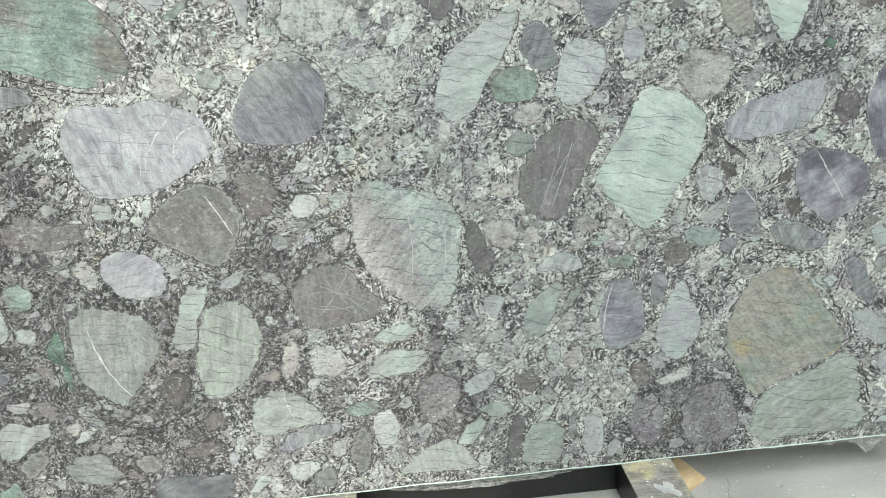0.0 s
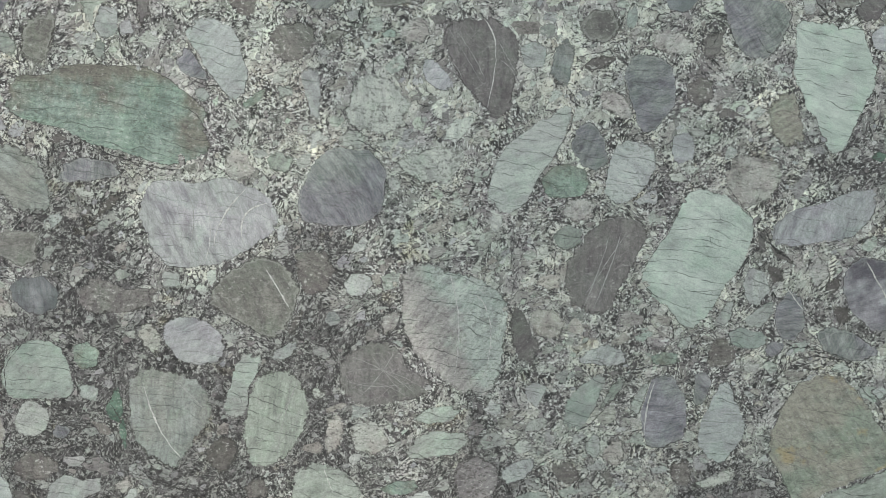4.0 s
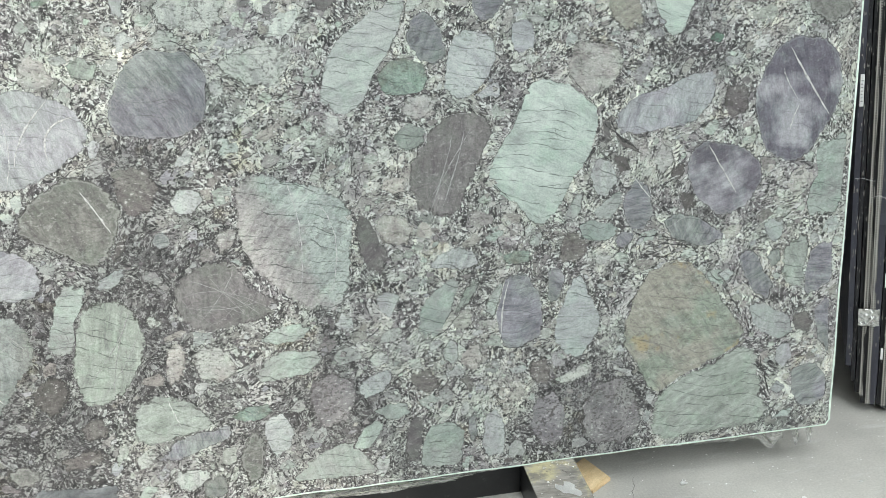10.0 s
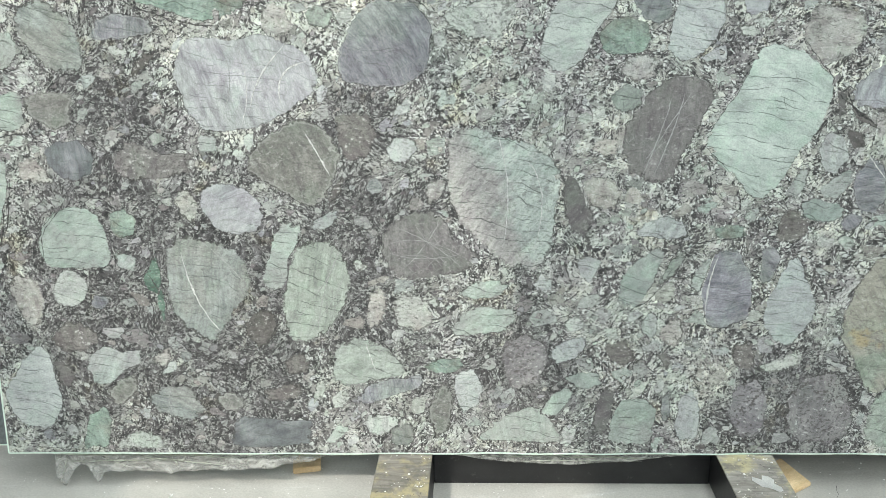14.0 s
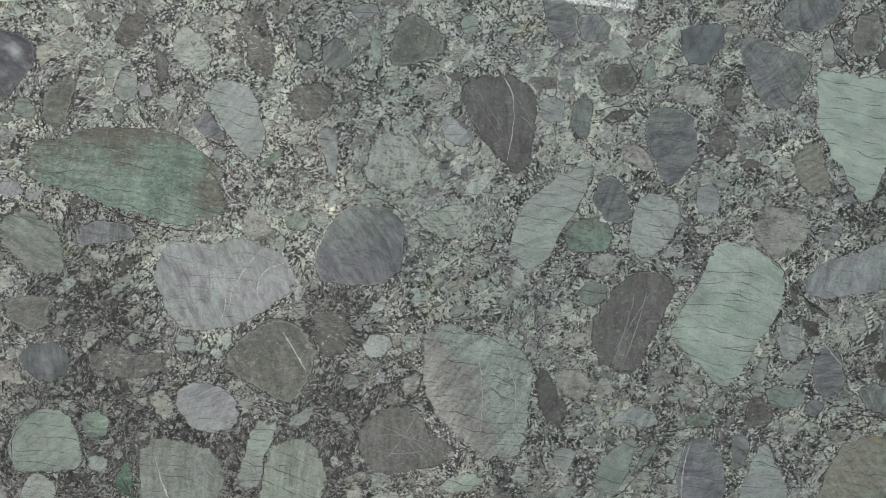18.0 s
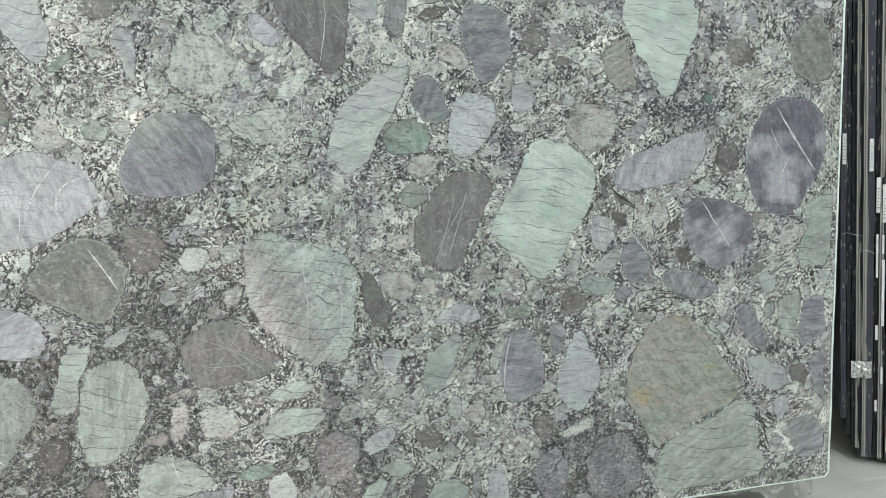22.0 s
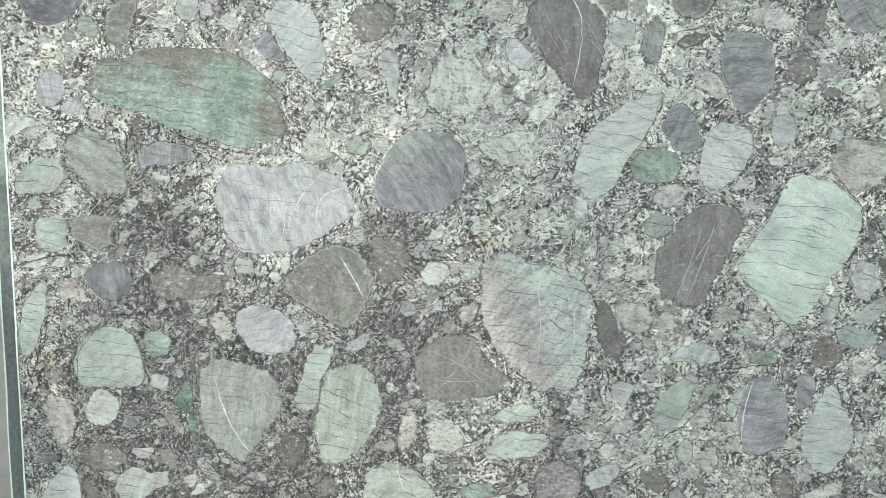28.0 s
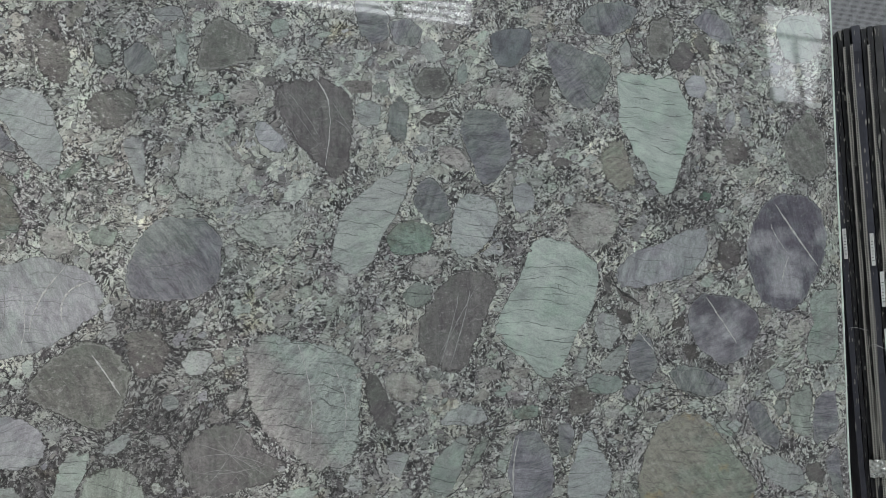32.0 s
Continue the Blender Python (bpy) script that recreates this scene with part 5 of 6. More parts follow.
pebble("seafoam", 0.814, 0.724, 0.042, 0.017, 64, 0, 0, 0, 0.01, 0.07, 0.04, -0.04, -0.01, 0.05, -0.04, 0.01, -0.01)
pebble("chalk", 1.012, 1.548, 0.038, 0.019, -89, 0, 0, 0.01, 0, 0.01, 0.06, 0.02, -0.02, -0.08, -0.01, -0.01, -0.01)
pebble("seafoam", 1.222, 0.494, 0.032, 0.022, -27, 0, 0, 0.01, 0, -0.02, -0.07, 0.02, 0.03, -0.03, 0.06, 0, 0.01)
pebble("soot", 1.131, 0.718, 0.033, 0.021, -46, 0.01, 0.01, 0, 0, -0.08, 0.02, 0.1, 0.07, 0, 0.02)
pebble("chalk", 0.624, 0.053, 0.026, 0.024, 83, 0.01, 0.01, 0, 0, 0.15, 0.02, -0.05, -0.08)
pebble("seafoam", 0.092, 1.650, 0.026, 0.026, -72, 0, 0, 0, 0, 0.01, -0.04, -0.05, 0.03)
pebble("ash", 1.390, 0.533, 0.029, 0.023, 70, 0, 0, 0, -0.01, 0.01, -0.07, 0.02, 0.02)
pebble("ash", -1.240, 1.022, 0.035, 0.019, 4, 0, 0, 0, 0, -0.02, -0.06, 0.03, 0.02, -0.07, -0.02, -0.03, 0.01)
pebble("rose", -0.844, 0.278, 0.031, 0.020, 27, 0, -0.01, 0, 0, -0.09, 0.06, -0.05, -0.1, -0.03, 0.01, 0.01, -0.01)
pebble("chalk", -0.678, 0.853, 0.027, 0.023, 7, 0, 0, 0, 0, 0.03, 0, -0.13, 0.04)
pebble("soot", -0.833, 1.057, 0.044, 0.013, 38, 0, -0.01, 0.01, 0, -0.02, -0.14, 0.07, -0.02, 0.01, 0.01, -0.01, -0.01)
pebble("white", -0.075, 1.092, 0.029, 0.021, 83, 0, 0, 0, 0, -0.02, 0.03, 0.02, -0.02)
pebble("slate", 0.949, 0.626, 0.028, 0.021, 29, 0, 0, -0.01, 0, 0.03, -0.07, 0, 0.01)
pebble("chalk", 1.352, 1.356, 0.034, 0.017, -90, 0, 0, 0, 0, 0, 0, -0.06, -0.02)
pebble("soot", 0.947, 0.834, 0.032, 0.018, -51, 0, 0, 0, 0, -0.05, 0.03, 0.04, 0.05)
pebble("lavender", 1.305, 1.349, 0.033, 0.017, 79, 0, 0, 0, 0, -0.04, -0.01, 0, -0.06)
pebble("slate", 0.504, 0.133, 0.038, 0.014, -87, 0, 0, 0, 0, 0, 0, -0.09, -0.1)
pebble("jade", -0.433, 1.325, 0.041, 0.012, 37, 0, 0, 0, 0.01, 0.03, 0.07, -0.04, 0.05, 0.06, 0, 0, 0.01)
pebble("taupe", -0.219, 1.482, 0.034, 0.015, 19, 0.01, 0, 0, 0, 0.11, -0.04, -0.05, -0.02, 0.04, -0.04, 0.03, -0.03)
pebble("soot", 1.103, 0.797, 0.026, 0.020, 57, 0, 0, 0, 0, 0.06, 0.02, 0.03, -0.05)
pebble("ash", -0.353, 1.344, 0.025, 0.019, -3, 0.01, 0, 0, 0, 0, 0.09, -0.03, -0.12)
pebble("chalk", 0.950, 1.565, 0.030, 0.016, 1, 0, 0, 0, 0.01, -0.09, 0.07, 0.02, -0.01, 0.02, 0.06, 0.02, -0.01)
pebble("seafoam", 0.551, 1.514, 0.031, 0.015, 80, 0, 0, 0, 0, -0.01, -0.01, 0, -0.05, 0.03, -0.01, 0.01, -0.04)
pebble("ash", -0.828, 1.457, 0.024, 0.019, 46, 0.01, 0, 0, 0, 0.05, 0.09, -0.07, -0.1)
pebble("slate", -1.007, 0.436, 0.023, 0.020, 9, 0, 0, 0, 0, 0.03, -0.03, 0.02, -0.02)
pebble("slate", -0.252, 0.736, 0.021, 0.021, 90, 0, 0, -0.01, 0, 0.04, -0.01, 0.04, 0.02)
pebble("white", 0.676, 1.100, 0.029, 0.015, -3, 0, 0, 0, 0, -0.03, -0.01, -0.06, -0.03)
pebble("rose", 1.008, 0.862, 0.025, 0.016, -81, 0, 0.01, 0, 0, 0.06, -0.04, -0.11, -0.06)
pebble("white", 0.706, 1.121, 0.024, 0.016, -2, 0.01, 0, 0, 0, -0.08, -0.02, 0.12, 0)
pebble("seafoam", -0.183, 1.632, 0.029, 0.015, -89, 0, 0, 0, 0, 0.02, 0.02, 0, -0.04)
pebble("lavender", -0.754, 1.511, 0.020, 0.020, -45, -0.01, 0, 0, 0, 0.06, 0.04, 0.05, 0.12)
pebble("umber", 0.909, 0.918, 0.035, 0.012, 89, 0, 0, 0, 0, -0.01, 0.04, -0.04, -0.05)
pebble("chalk", 1.412, 0.139, 0.021, 0.018, 4, 0, -0.01, 0, 0, -0.01, -0.08, 0.13, -0.01)
pebble("seafoam", -0.569, 1.339, 0.021, 0.017, -27, 0, 0, 0, 0, 0.01, 0, 0.02, 0.04)
pebble("soot", -0.351, 0.725, 0.033, 0.011, 63, 0, 0, 0, 0, 0.03, 0.01, 0.01, -0.05, 0.04, -0.06, -0.01, 0.01)
pebble("seafoam", 1.433, 0.055, 0.028, 0.012, 15, 0, 0.01, -0.01, 0.01, -0.13, 0.05, 0.03, 0.1)
pebble("white", 0.439, 1.353, 0.021, 0.016, -3, 0, 0, 0, 0, -0.05, 0.02, 0.13, 0)
pebble("chalk", -0.829, 0.249, 0.028, 0.011, 39, 0.01, -0.01, 0, 0, -0.11, 0.1, 0, -0.09)
pebble("chalk", 1.249, 0.496, 0.020, 0.016, 0, 0.01, 0.01, 0, 0.01, -0.04, 0.09, 0.1, -0.06)
pebble("umber", 0.499, 0.266, 0.024, 0.013, -59, -0.01, 0.01, 0, -0.01, -0.02, -0.08, -0.11, -0.07)
pebble("white", -0.298, 0.529, 0.021, 0.015, -17, 0, 0, 0, 0, -0.01, 0.03, 0.03, -0.01)
pebble("umber", 0.051, 1.519, 0.023, 0.012, -16, 0, 0, -0.01, 0, -0.06, 0.03, 0.01, 0)
pebble("jade", -0.075, 1.485, 0.021, 0.012, -5, 0, 0, 0.01, 0, 0, -0.07, 0.02, 0.04)
pebble("soot", 0.958, 0.888, 0.031, 0.008, -36, 0.01, 0, 0, 0.01, -0.03, 0.05, 0.1, -0.09, 0.02, -0.01)
pebble("white", -0.425, 1.183, 0.019, 0.013, 2, 0.01, 0, 0, 0, -0.02, 0.09, 0.02, -0.12)
pebble("emerald", 1.213, 1.144, 0.018, 0.014, 4, 0, 0, 0.01, 0, 0, -0.05, 0.04, 0.05)
pebble("chalk", -0.171, 1.534, 0.015, 0.014, -10, 0.01, 0, 0, 0, -0.04, 0.06, 0.06, -0.11)
pebble("soot", -0.953, 1.232, 0.022, 0.009, 16, 0, -0.01, 0, 0, -0.08, -0.1, 0.05, -0.1)
pebble("grey", -1.117, 1.455, 0.017, 0.012, 12, 0, -0.01, 0, 0, -0.09, 0.04, -0.08, -0.09)
pebble("white", -0.106, 0.426, 0.016, 0.011, -67, 0, 0, -0.01, 0, 0.05, 0.01, -0.06, -0.12)
pebble("grey", -0.639, 1.512, 0.015, 0.012, 62, 0, 0, 0, 0, 0.07, 0, 0, -0.06)
vein(-0.424, 0.874, -0.396, 0.824, -0.366, 0.766, 0.008)
vein(-0.456, 1.100, -0.531, 1.018, -0.559, 0.939, 0.012)
vein(-0.408, 1.053, -0.475, 1.018, -0.478, 0.942, 0.012)
vein(-0.582, 1.088, -0.567, 0.987, -0.588, 0.895, 0.005)
vein(-0.627, 1.090, -0.609, 1.018, -0.630, 0.933, 0.004)
vein(-0.772, 0.565, -0.742, 0.450, -0.684, 0.354, 0.009)
vein(-0.716, 0.600, -0.651, 0.537, -0.612, 0.490, 0.004)
vein(0.208, 1.414, 0.236, 1.391, 0.252, 1.361, 0.004)
vein(0.095, 1.490, 0.136, 1.431, 0.169, 1.364, 0.003)
vein(0.062, 1.419, 0.091, 1.403, 0.111, 1.366, 0.003)
vein(0.626, 0.542, 0.605, 0.467, 0.599, 0.391, 0.009)
vein(0.868, 0.843, 0.891, 0.814, 0.907, 0.771, 0.004)
vein(0.455, 0.984, 0.539, 0.994, 0.591, 0.969, 0.003)
vein(0.431, 0.784, 0.488, 0.870, 0.545, 0.957, 0.004)
vein(-0.204, 0.629, -0.119, 0.589, -0.035, 0.525, 0.003)
vein(-0.183, 0.517, -0.119, 0.589, -0.087, 0.647, 0.003)
vein(-0.223, 0.563, -0.137, 0.545, -0.034, 0.555, 0.003)
vein(-0.419, 0.342, -0.393, 0.465, -0.347, 0.569, 0.004)
vein(0.136, 0.796, 0.176, 0.708, 0.157, 0.562, 0.006)
vein(0.067, 0.855, 0.090, 0.726, 0.077, 0.566, 0.005)
vein(0.166, 1.518, 0.198, 1.436, 0.172, 1.286, 0.006)
vein(0.208, 1.457, 0.228, 1.420, 0.249, 1.382, 0.004)
vein(0.074, 1.500, 0.125, 1.416, 0.164, 1.348, 0.003)
vein(0.495, 0.944, 0.474, 0.869, 0.421, 0.733, 0.004)
vein(0.526, 0.951, 0.505, 0.875, 0.453, 0.742, 0.0042)
vein(1.424, 1.105, 1.484, 1.008, 1.541, 0.921, 0.013)
vein(1.454, 0.956, 1.438, 0.924, 1.424, 0.880, 0.005)
vein(1.405, 1.052, 1.419, 1.015, 1.448, 0.968, 0.005)
vein(1.193, 0.863, 1.238, 0.787, 1.272, 0.728, 0.009)
vein(0.984, 0.791, 1.003, 0.764, 1.029, 0.730, 0.007)
vein(-0.223, 0.583, -0.132, 0.592, -0.027, 0.549, 0.0025)
vein(-0.154, 0.638, -0.106, 0.572, -0.069, 0.524, 0.0025)
vein(-0.207, 0.538, -0.136, 0.553, -0.043, 0.506, 0.002)
vein(-0.290, 0.315, -0.281, 0.280, -0.267, 0.241, 0.006)
vein(-0.829, 0.195, -0.841, 0.150, -0.825, 0.113, 0.004)
vein(1.158, 0.701, 1.101, 0.660, 1.069, 0.647, 0.003)
vein(-0.351, 0.575, -0.393, 0.484, -0.482, 0.376, 0.004)
vein(-0.331, 0.529, -0.373, 0.438, -0.446, 0.345, 0.004)


def seam(u0, v0, u1, v1, u2, v2, wide):
    """A dark streak of crushed mineral that winds between the pebbles through three spots of the face."""
    bm = bmesh.new()
    rows = []
    dx, dz = u2 - u0, v2 - v0
    L = math.hypot(dx, dz)
    n = max(16, int(L / 0.004))
    for i in range(n + 1):
        f = i / n
        b0, b1, b2 = (1 - f) * (1 - 2 * f), 4 * f * (1 - f), f * (2 * f - 1)
        x, z = b0 * u0 + b1 * u1 + b2 * u2, b0 * v0 + b1 * v1 + b2 * v2
        sway = 0.006 * noise.noise((f * L * 30, u0 * 40, 1)) + 0.003 * noise.noise((f * L * 110, u0 * 40, 2))
        taper = min(1, 0.1 + 4 * f, 0.1 + 4 * (1 - f))
        near, off = (wide * taper * max(0.04, -0.12 + 0.9 * abs(noise.noise((f * L * 45, v0 * 30, k))) + 0.5 * abs(noise.noise((f * L * 160, v0 * 30, k + 5)))) for k in (3, 8))
        rows.append([bm.verts.new((x + (sway + e) * dz / L, y, z - (sway + e) * dx / L)) for e, y in ((-near, 0.0), (-0.8 * near, -0.00165), (0.8 * off, -0.00165), (off, 0.0))])
    for p, q in zip(rows, rows[1:]):
        for k in range(3):
            bm.faces.new((p[k], p[k + 1], q[k + 1], q[k]))
    bmesh.ops.recalc_face_normals(bm, faces=bm.faces[:])
    return part("dark_seam", bm, DARK_SEAM, slab, "dark green-black mineral seam")


seam(-0.608, 0.256, -0.547, 0.332, -0.516, 0.417, 0.0074)
seam(-0.678, 0.303, -0.613, 0.351, -0.572, 0.419, 0.0049)
seam(-0.820, 0.313, -0.712, 0.273, -0.612, 0.224, 0.0066)
seam(-0.640, 0.241, -0.551, 0.301, -0.524, 0.370, 0.0041)
seam(-0.872, 1.034, -0.828, 1.080, -0.744, 1.090, 0.0099)
seam(-0.364, 0.942, -0.429, 0.924, -0.507, 0.890, 0.0041)
seam(0.808, 1.073, 0.852, 1.022, 0.891, 0.975, 0.0049)
seam(0.918, 0.958, 0.935, 0.916, 0.979, 0.880, 0.0107)
seam(0.658, 0.743, 0.614, 0.790, 0.577, 0.834, 0.0033)
seam(0.727, 0.579, 0.618, 0.584, 0.530, 0.558, 0.0058)
seam(0.383, 0.393, 0.450, 0.431, 0.512, 0.509, 0.0058)
seam(0.959, 0.617, 1.061, 0.624, 1.209, 0.559, 0.0041)
seam(-0.067, 0.747, -0.081, 0.705, -0.121, 0.677, 0.0033)
seam(0.208, 0.560, 0.218, 0.663, 0.230, 0.756, 0.0033)
seam(-0.332, 0.751, -0.345, 0.716, -0.376, 0.688, 0.0049)
seam(-0.600, 0.595, -0.570, 0.533, -0.588, 0.443, 0.0033)
seam(-0.887, 1.218, -0.741, 1.164, -0.590, 1.142, 0.0049)
seam(-0.797, 1.134, -0.762, 1.150, -0.715, 1.144, 0.0083)
seam(-0.558, 1.222, -0.576, 1.272, -0.615, 1.314, 0.0033)
seam(-0.595, 1.464, -0.564, 1.411, -0.534, 1.353, 0.0033)
seam(-0.604, 1.378, -0.561, 1.365, -0.520, 1.352, 0.0066)
seam(0.401, 1.282, 0.375, 1.202, 0.309, 1.114, 0.0033)
seam(0.525, 1.376, 0.549, 1.301, 0.564, 1.231, 0.0041)
seam(0.867, 1.672, 0.883, 1.597, 0.953, 1.548, 0.0058)
seam(1.019, 1.608, 1.034, 1.545, 1.085, 1.499, 0.0074)
seam(0.954, 1.558, 0.998, 1.582, 1.033, 1.611, 0.0041)
seam(0.731, 1.424, 0.778, 1.467, 0.768, 1.515, 0.0041)
seam(0.897, 0.946, 0.930, 0.914, 0.990, 0.865, 0.0066)
seam(0.878, 1.464, 0.930, 1.410, 0.985, 1.438, 0.0041)
seam(0.400, 1.418, 0.467, 1.426, 0.528, 1.439, 0.0049)
seam(-0.143, 1.337, -0.103, 1.281, -0.063, 1.214, 0.0025)
seam(-0.193, 1.213, -0.129, 1.195, -0.093, 1.143, 0.0033)
seam(-0.470, 1.296, -0.426, 1.330, -0.394, 1.362, 0.0033)
seam(1.180, 0.530, 1.275, 0.413, 1.346, 0.278, 0.0066)
seam(1.338, 0.279, 1.366, 0.198, 1.389, 0.116, 0.0091)
seam(0.991, 0.589, 1.097, 0.599, 1.188, 0.558, 0.0033)
seam(1.130, 0.599, 1.172, 0.560, 1.209, 0.494, 0.0041)
seam(-1.295, 0.85, -1.234, 0.878, -1.094, 0.891, 0.0058)
seam(-1.247, 0.605, -1.227, 0.696, -1.215, 0.772, 0.0066)
seam(-1.281, 0.544, -1.254, 0.620, -1.239, 0.697, 0.0058)
seam(-0.870, 0.512, -0.834, 0.451, -0.821, 0.390, 0.0041)
seam(-0.800, 0.324, -0.733, 0.276, -0.641, 0.260, 0.0066)
seam(-0.852, 0.356, -0.862, 0.420, -0.873, 0.474, 0.0049)
seam(0.975, 0.570, 1.056, 0.603, 1.163, 0.572, 0.0041)
seam(0.962, 0.544, 1.040, 0.584, 1.147, 0.562, 0.0025)
seam(1.024, 0.609, 1.097, 0.612, 1.180, 0.578, 0.0025)
seam(-1.143, 0.536, -1.136, 0.635, -1.064, 0.692, 0.0041)
seam(-1.156, 0.604, -1.119, 0.665, -1.040, 0.707, 0.0033)


def inside(x, z, grow=0.0):
    for u, v, a, b, t in PEBBLES:
        dx, dz = x - u, z - v
        p, q = dx * math.cos(t) + dz * math.sin(t), -dx * math.sin(t) + dz * math.cos(t)
        if (p / (a + grow)) ** 2 + (q / (b + grow)) ** 2 < 1:
            return True
    return False


def on_slab(x, z, m):
    return z > m and z < 1.767 - (x + 1.31) * 0.032 - m and x > -1.31 + m and x < 1.587 + z * 0.0397 - m


def fragment_field(name, count, largest, smallest, seed, label, crowd, proud):
    """Broken fragments set in the ground mass between the pebbles, sheared along its flow, the larger laid first."""
    rng = random.Random(seed)
    verts, faces, edge, laid = [], [], [], {}
    tries = made = 0
    while made < count and tries < count * 40:
        tries += 1
        size = smallest + (largest - smallest) * max(0.0, 1 - tries / (count * 6.0)) * rng.uniform(0.6, 1.0) ** 2
        x, z = rng.uniform(-1.30, 1.64), rng.uniform(0.01, 1.76)
        if not on_slab(x, z, size * 1.3) or inside(x, z, size * 0.75):
            continue
        near = (int(x * 20), int(z * 20))
        if any(math.hypot(x - p, z - q) < (size + r) * crowd for i in (-1, 0, 1) for j in (-1, 0, 1) for p, q, r in laid.get((near[0] + i, near[1] + j), ())):
            continue
        laid.setdefault(near, []).append((x, z, size))
        turn = 0.3 + 1.6 * noise.noise((x * 1.3, z * 1.3, 5.0)) + rng.gauss(0, 0.35)
        long = rng.uniform(1.0, 2.0)
        n = rng.randint(7, 10)
        lift = proud + 0.00002 * (made % 11)
        first = len(verts)
        key = rng.random() * 90
        radii = [size * (0.85 + 0.6 * noise.noise((1.3 * math.cos(6.283 * i / n), 1.3 * math.sin(6.283 * i / n), key)) + rng.uniform(-0.2, 0.2)) for i in range(n)]
        turns = [2 * math.pi * (i + rng.uniform(-0.33, 0.33)) / n for i in range(n)]
        inner = max(0.3, 1 - 0.007 / size)
        for y, f, e in ((0.001, 1.0, 1.0), (-lift, 0.99, 1.0), (-lift, inner, 0.05)):
            for r, th in zip(radii, turns):
                p, q = r * f * long * math.cos(th), r * f * math.sin(th)
                verts.append((x + p * math.cos(turn) - q * math.sin(turn), y, z + p * math.sin(turn) + q * math.cos(turn)))
                edge.append(e)
        for ring in (0, n):
            for i in range(n):
                j = (i + 1) % n
                faces.append((first + ring + i, first + ring + j, first + ring + n + j, first + ring + n + i))
        faces.append([first + 2 * n + i for i in range(n)])
        made += 1
    mesh = bpy.data.meshes.new(name)
    mesh.from_pydata(verts, [], faces)
    mesh.attributes.new("rim", "FLOAT", "POINT").data.foreach_set("value", edge)
    mesh.materials.append(FILLER)
    ob = new(name, mesh)
    ob.parent = slab
    return tagged(ob, label, kind="stuff")


fragment_field("stone_fragments", 300, 0.034, 0.014, 4, "broken stone fragments in the ground mass", 0.8, 0.00012)
fragment_field("stone_chips", 1000, 0.014, 0.0055, 9, "small stone chips in the ground mass", 1.0, 0.00036)

# ---- rack under the slab ----
rack = thing("slab_rack", "black timber slab rack with worn plank tops on the floor", "rack")
for x0, x1 in ((-0.265, -0.122), (0.645, 0.79)):
    part("beam", box(x0, x1, -0.235, 0.9, 0, BEAM_TOP - 0.0085, 0.004), BLACK_STEEL, rack, "black painted beam")
    part("plank", box(x0 - 0.002, x1 + 0.001, -0.238, 0.9, BEAM_TOP - 0.008, BEAM_TOP - 0.002, 0.002, 0.0008), WORN_WOOD if x0 < 0 else PALE_WOOD, rack, "worn grey plank top with paint marks")
part("cross_beam", box(-0.122, 0.645, 0.045, 0.12, 0, BEAM_TOP - 0.03, 0.003), BLACK_STEEL, rack, "black cross beam between the bearers")

# ---- the next slab behind, a little wider and taller ----
back_slab = thing("stone_slab", "pale green polished slab standing close behind the front slab", "stone slab", m=SLAB @ pose(0, 0.045, 0))
outline = wobbling((-1.384, 0.004), (1.57, 0.004), 40, 0.003, 31) + wobbling((1.57, 0.004), (1.60, 1.95), 20, 0.002, 35) + wobbling((1.60, 1.95), (-1.37, 1.99), 40, 0.004, 39) + wobbling((-1.37, 1.99), (-1.384, 0.004), 20, 0.002, 43)
part("face", prism(outline, 0.0, 0.02), BACK_STONE, back_slab, "pale green stone face")
for ends in (((-1.384, 0.004), (1.57, 0.004), 40, 0.003, 31, 0.003), ((-1.37, 1.99), (-1.384, 0.004), 20, 0.002, 43, 0.004)):
    part("sawn_edge", edge_strip(*ends), EDGE, back_slab, "pale green resin-sealed sawn edge")


def film_sheet(along, top, drop, columns, rows, seed, ragged, billow):
    """Thin plastic film that hangs or stands between two lines, creased, with a torn free edge."""
    bm = bmesh.new()
    grid = []
    for i in range(columns + 1):
        f = i / columns
        x = along[0] + (along[1] - along[0]) * f
        z0, z1 = top(f), drop(f)
        z1 += ragged * 1.4 * noise.noise((x * 13, seed, 0)) + ragged * 0.7 * noise.noise((x * 47, seed, 2)) + ragged * 0.3 * noise.noise((x * 140, seed, 4))
        line = []
        for j in range(rows + 1):
            g = j / rows
            fold = noise.noise((x * 11 + seed, g * 2.0, 1.0)) + 0.5 * noise.noise((x * 40, g * 4.0 + seed, 2.0))
            line.append(bm.verts.new((x + 0.003 * noise.noise((x * 50, g * 5, seed)), billow * (0.25 + g) * fold, z0 + (z1 - z0) * g)))
        grid.append(line)
    for a, b in zip(grid, grid[1:]):
        for k in range(rows):
            bm.faces.new((a[k], a[k + 1], b[k + 1], b[k]))
    return bm


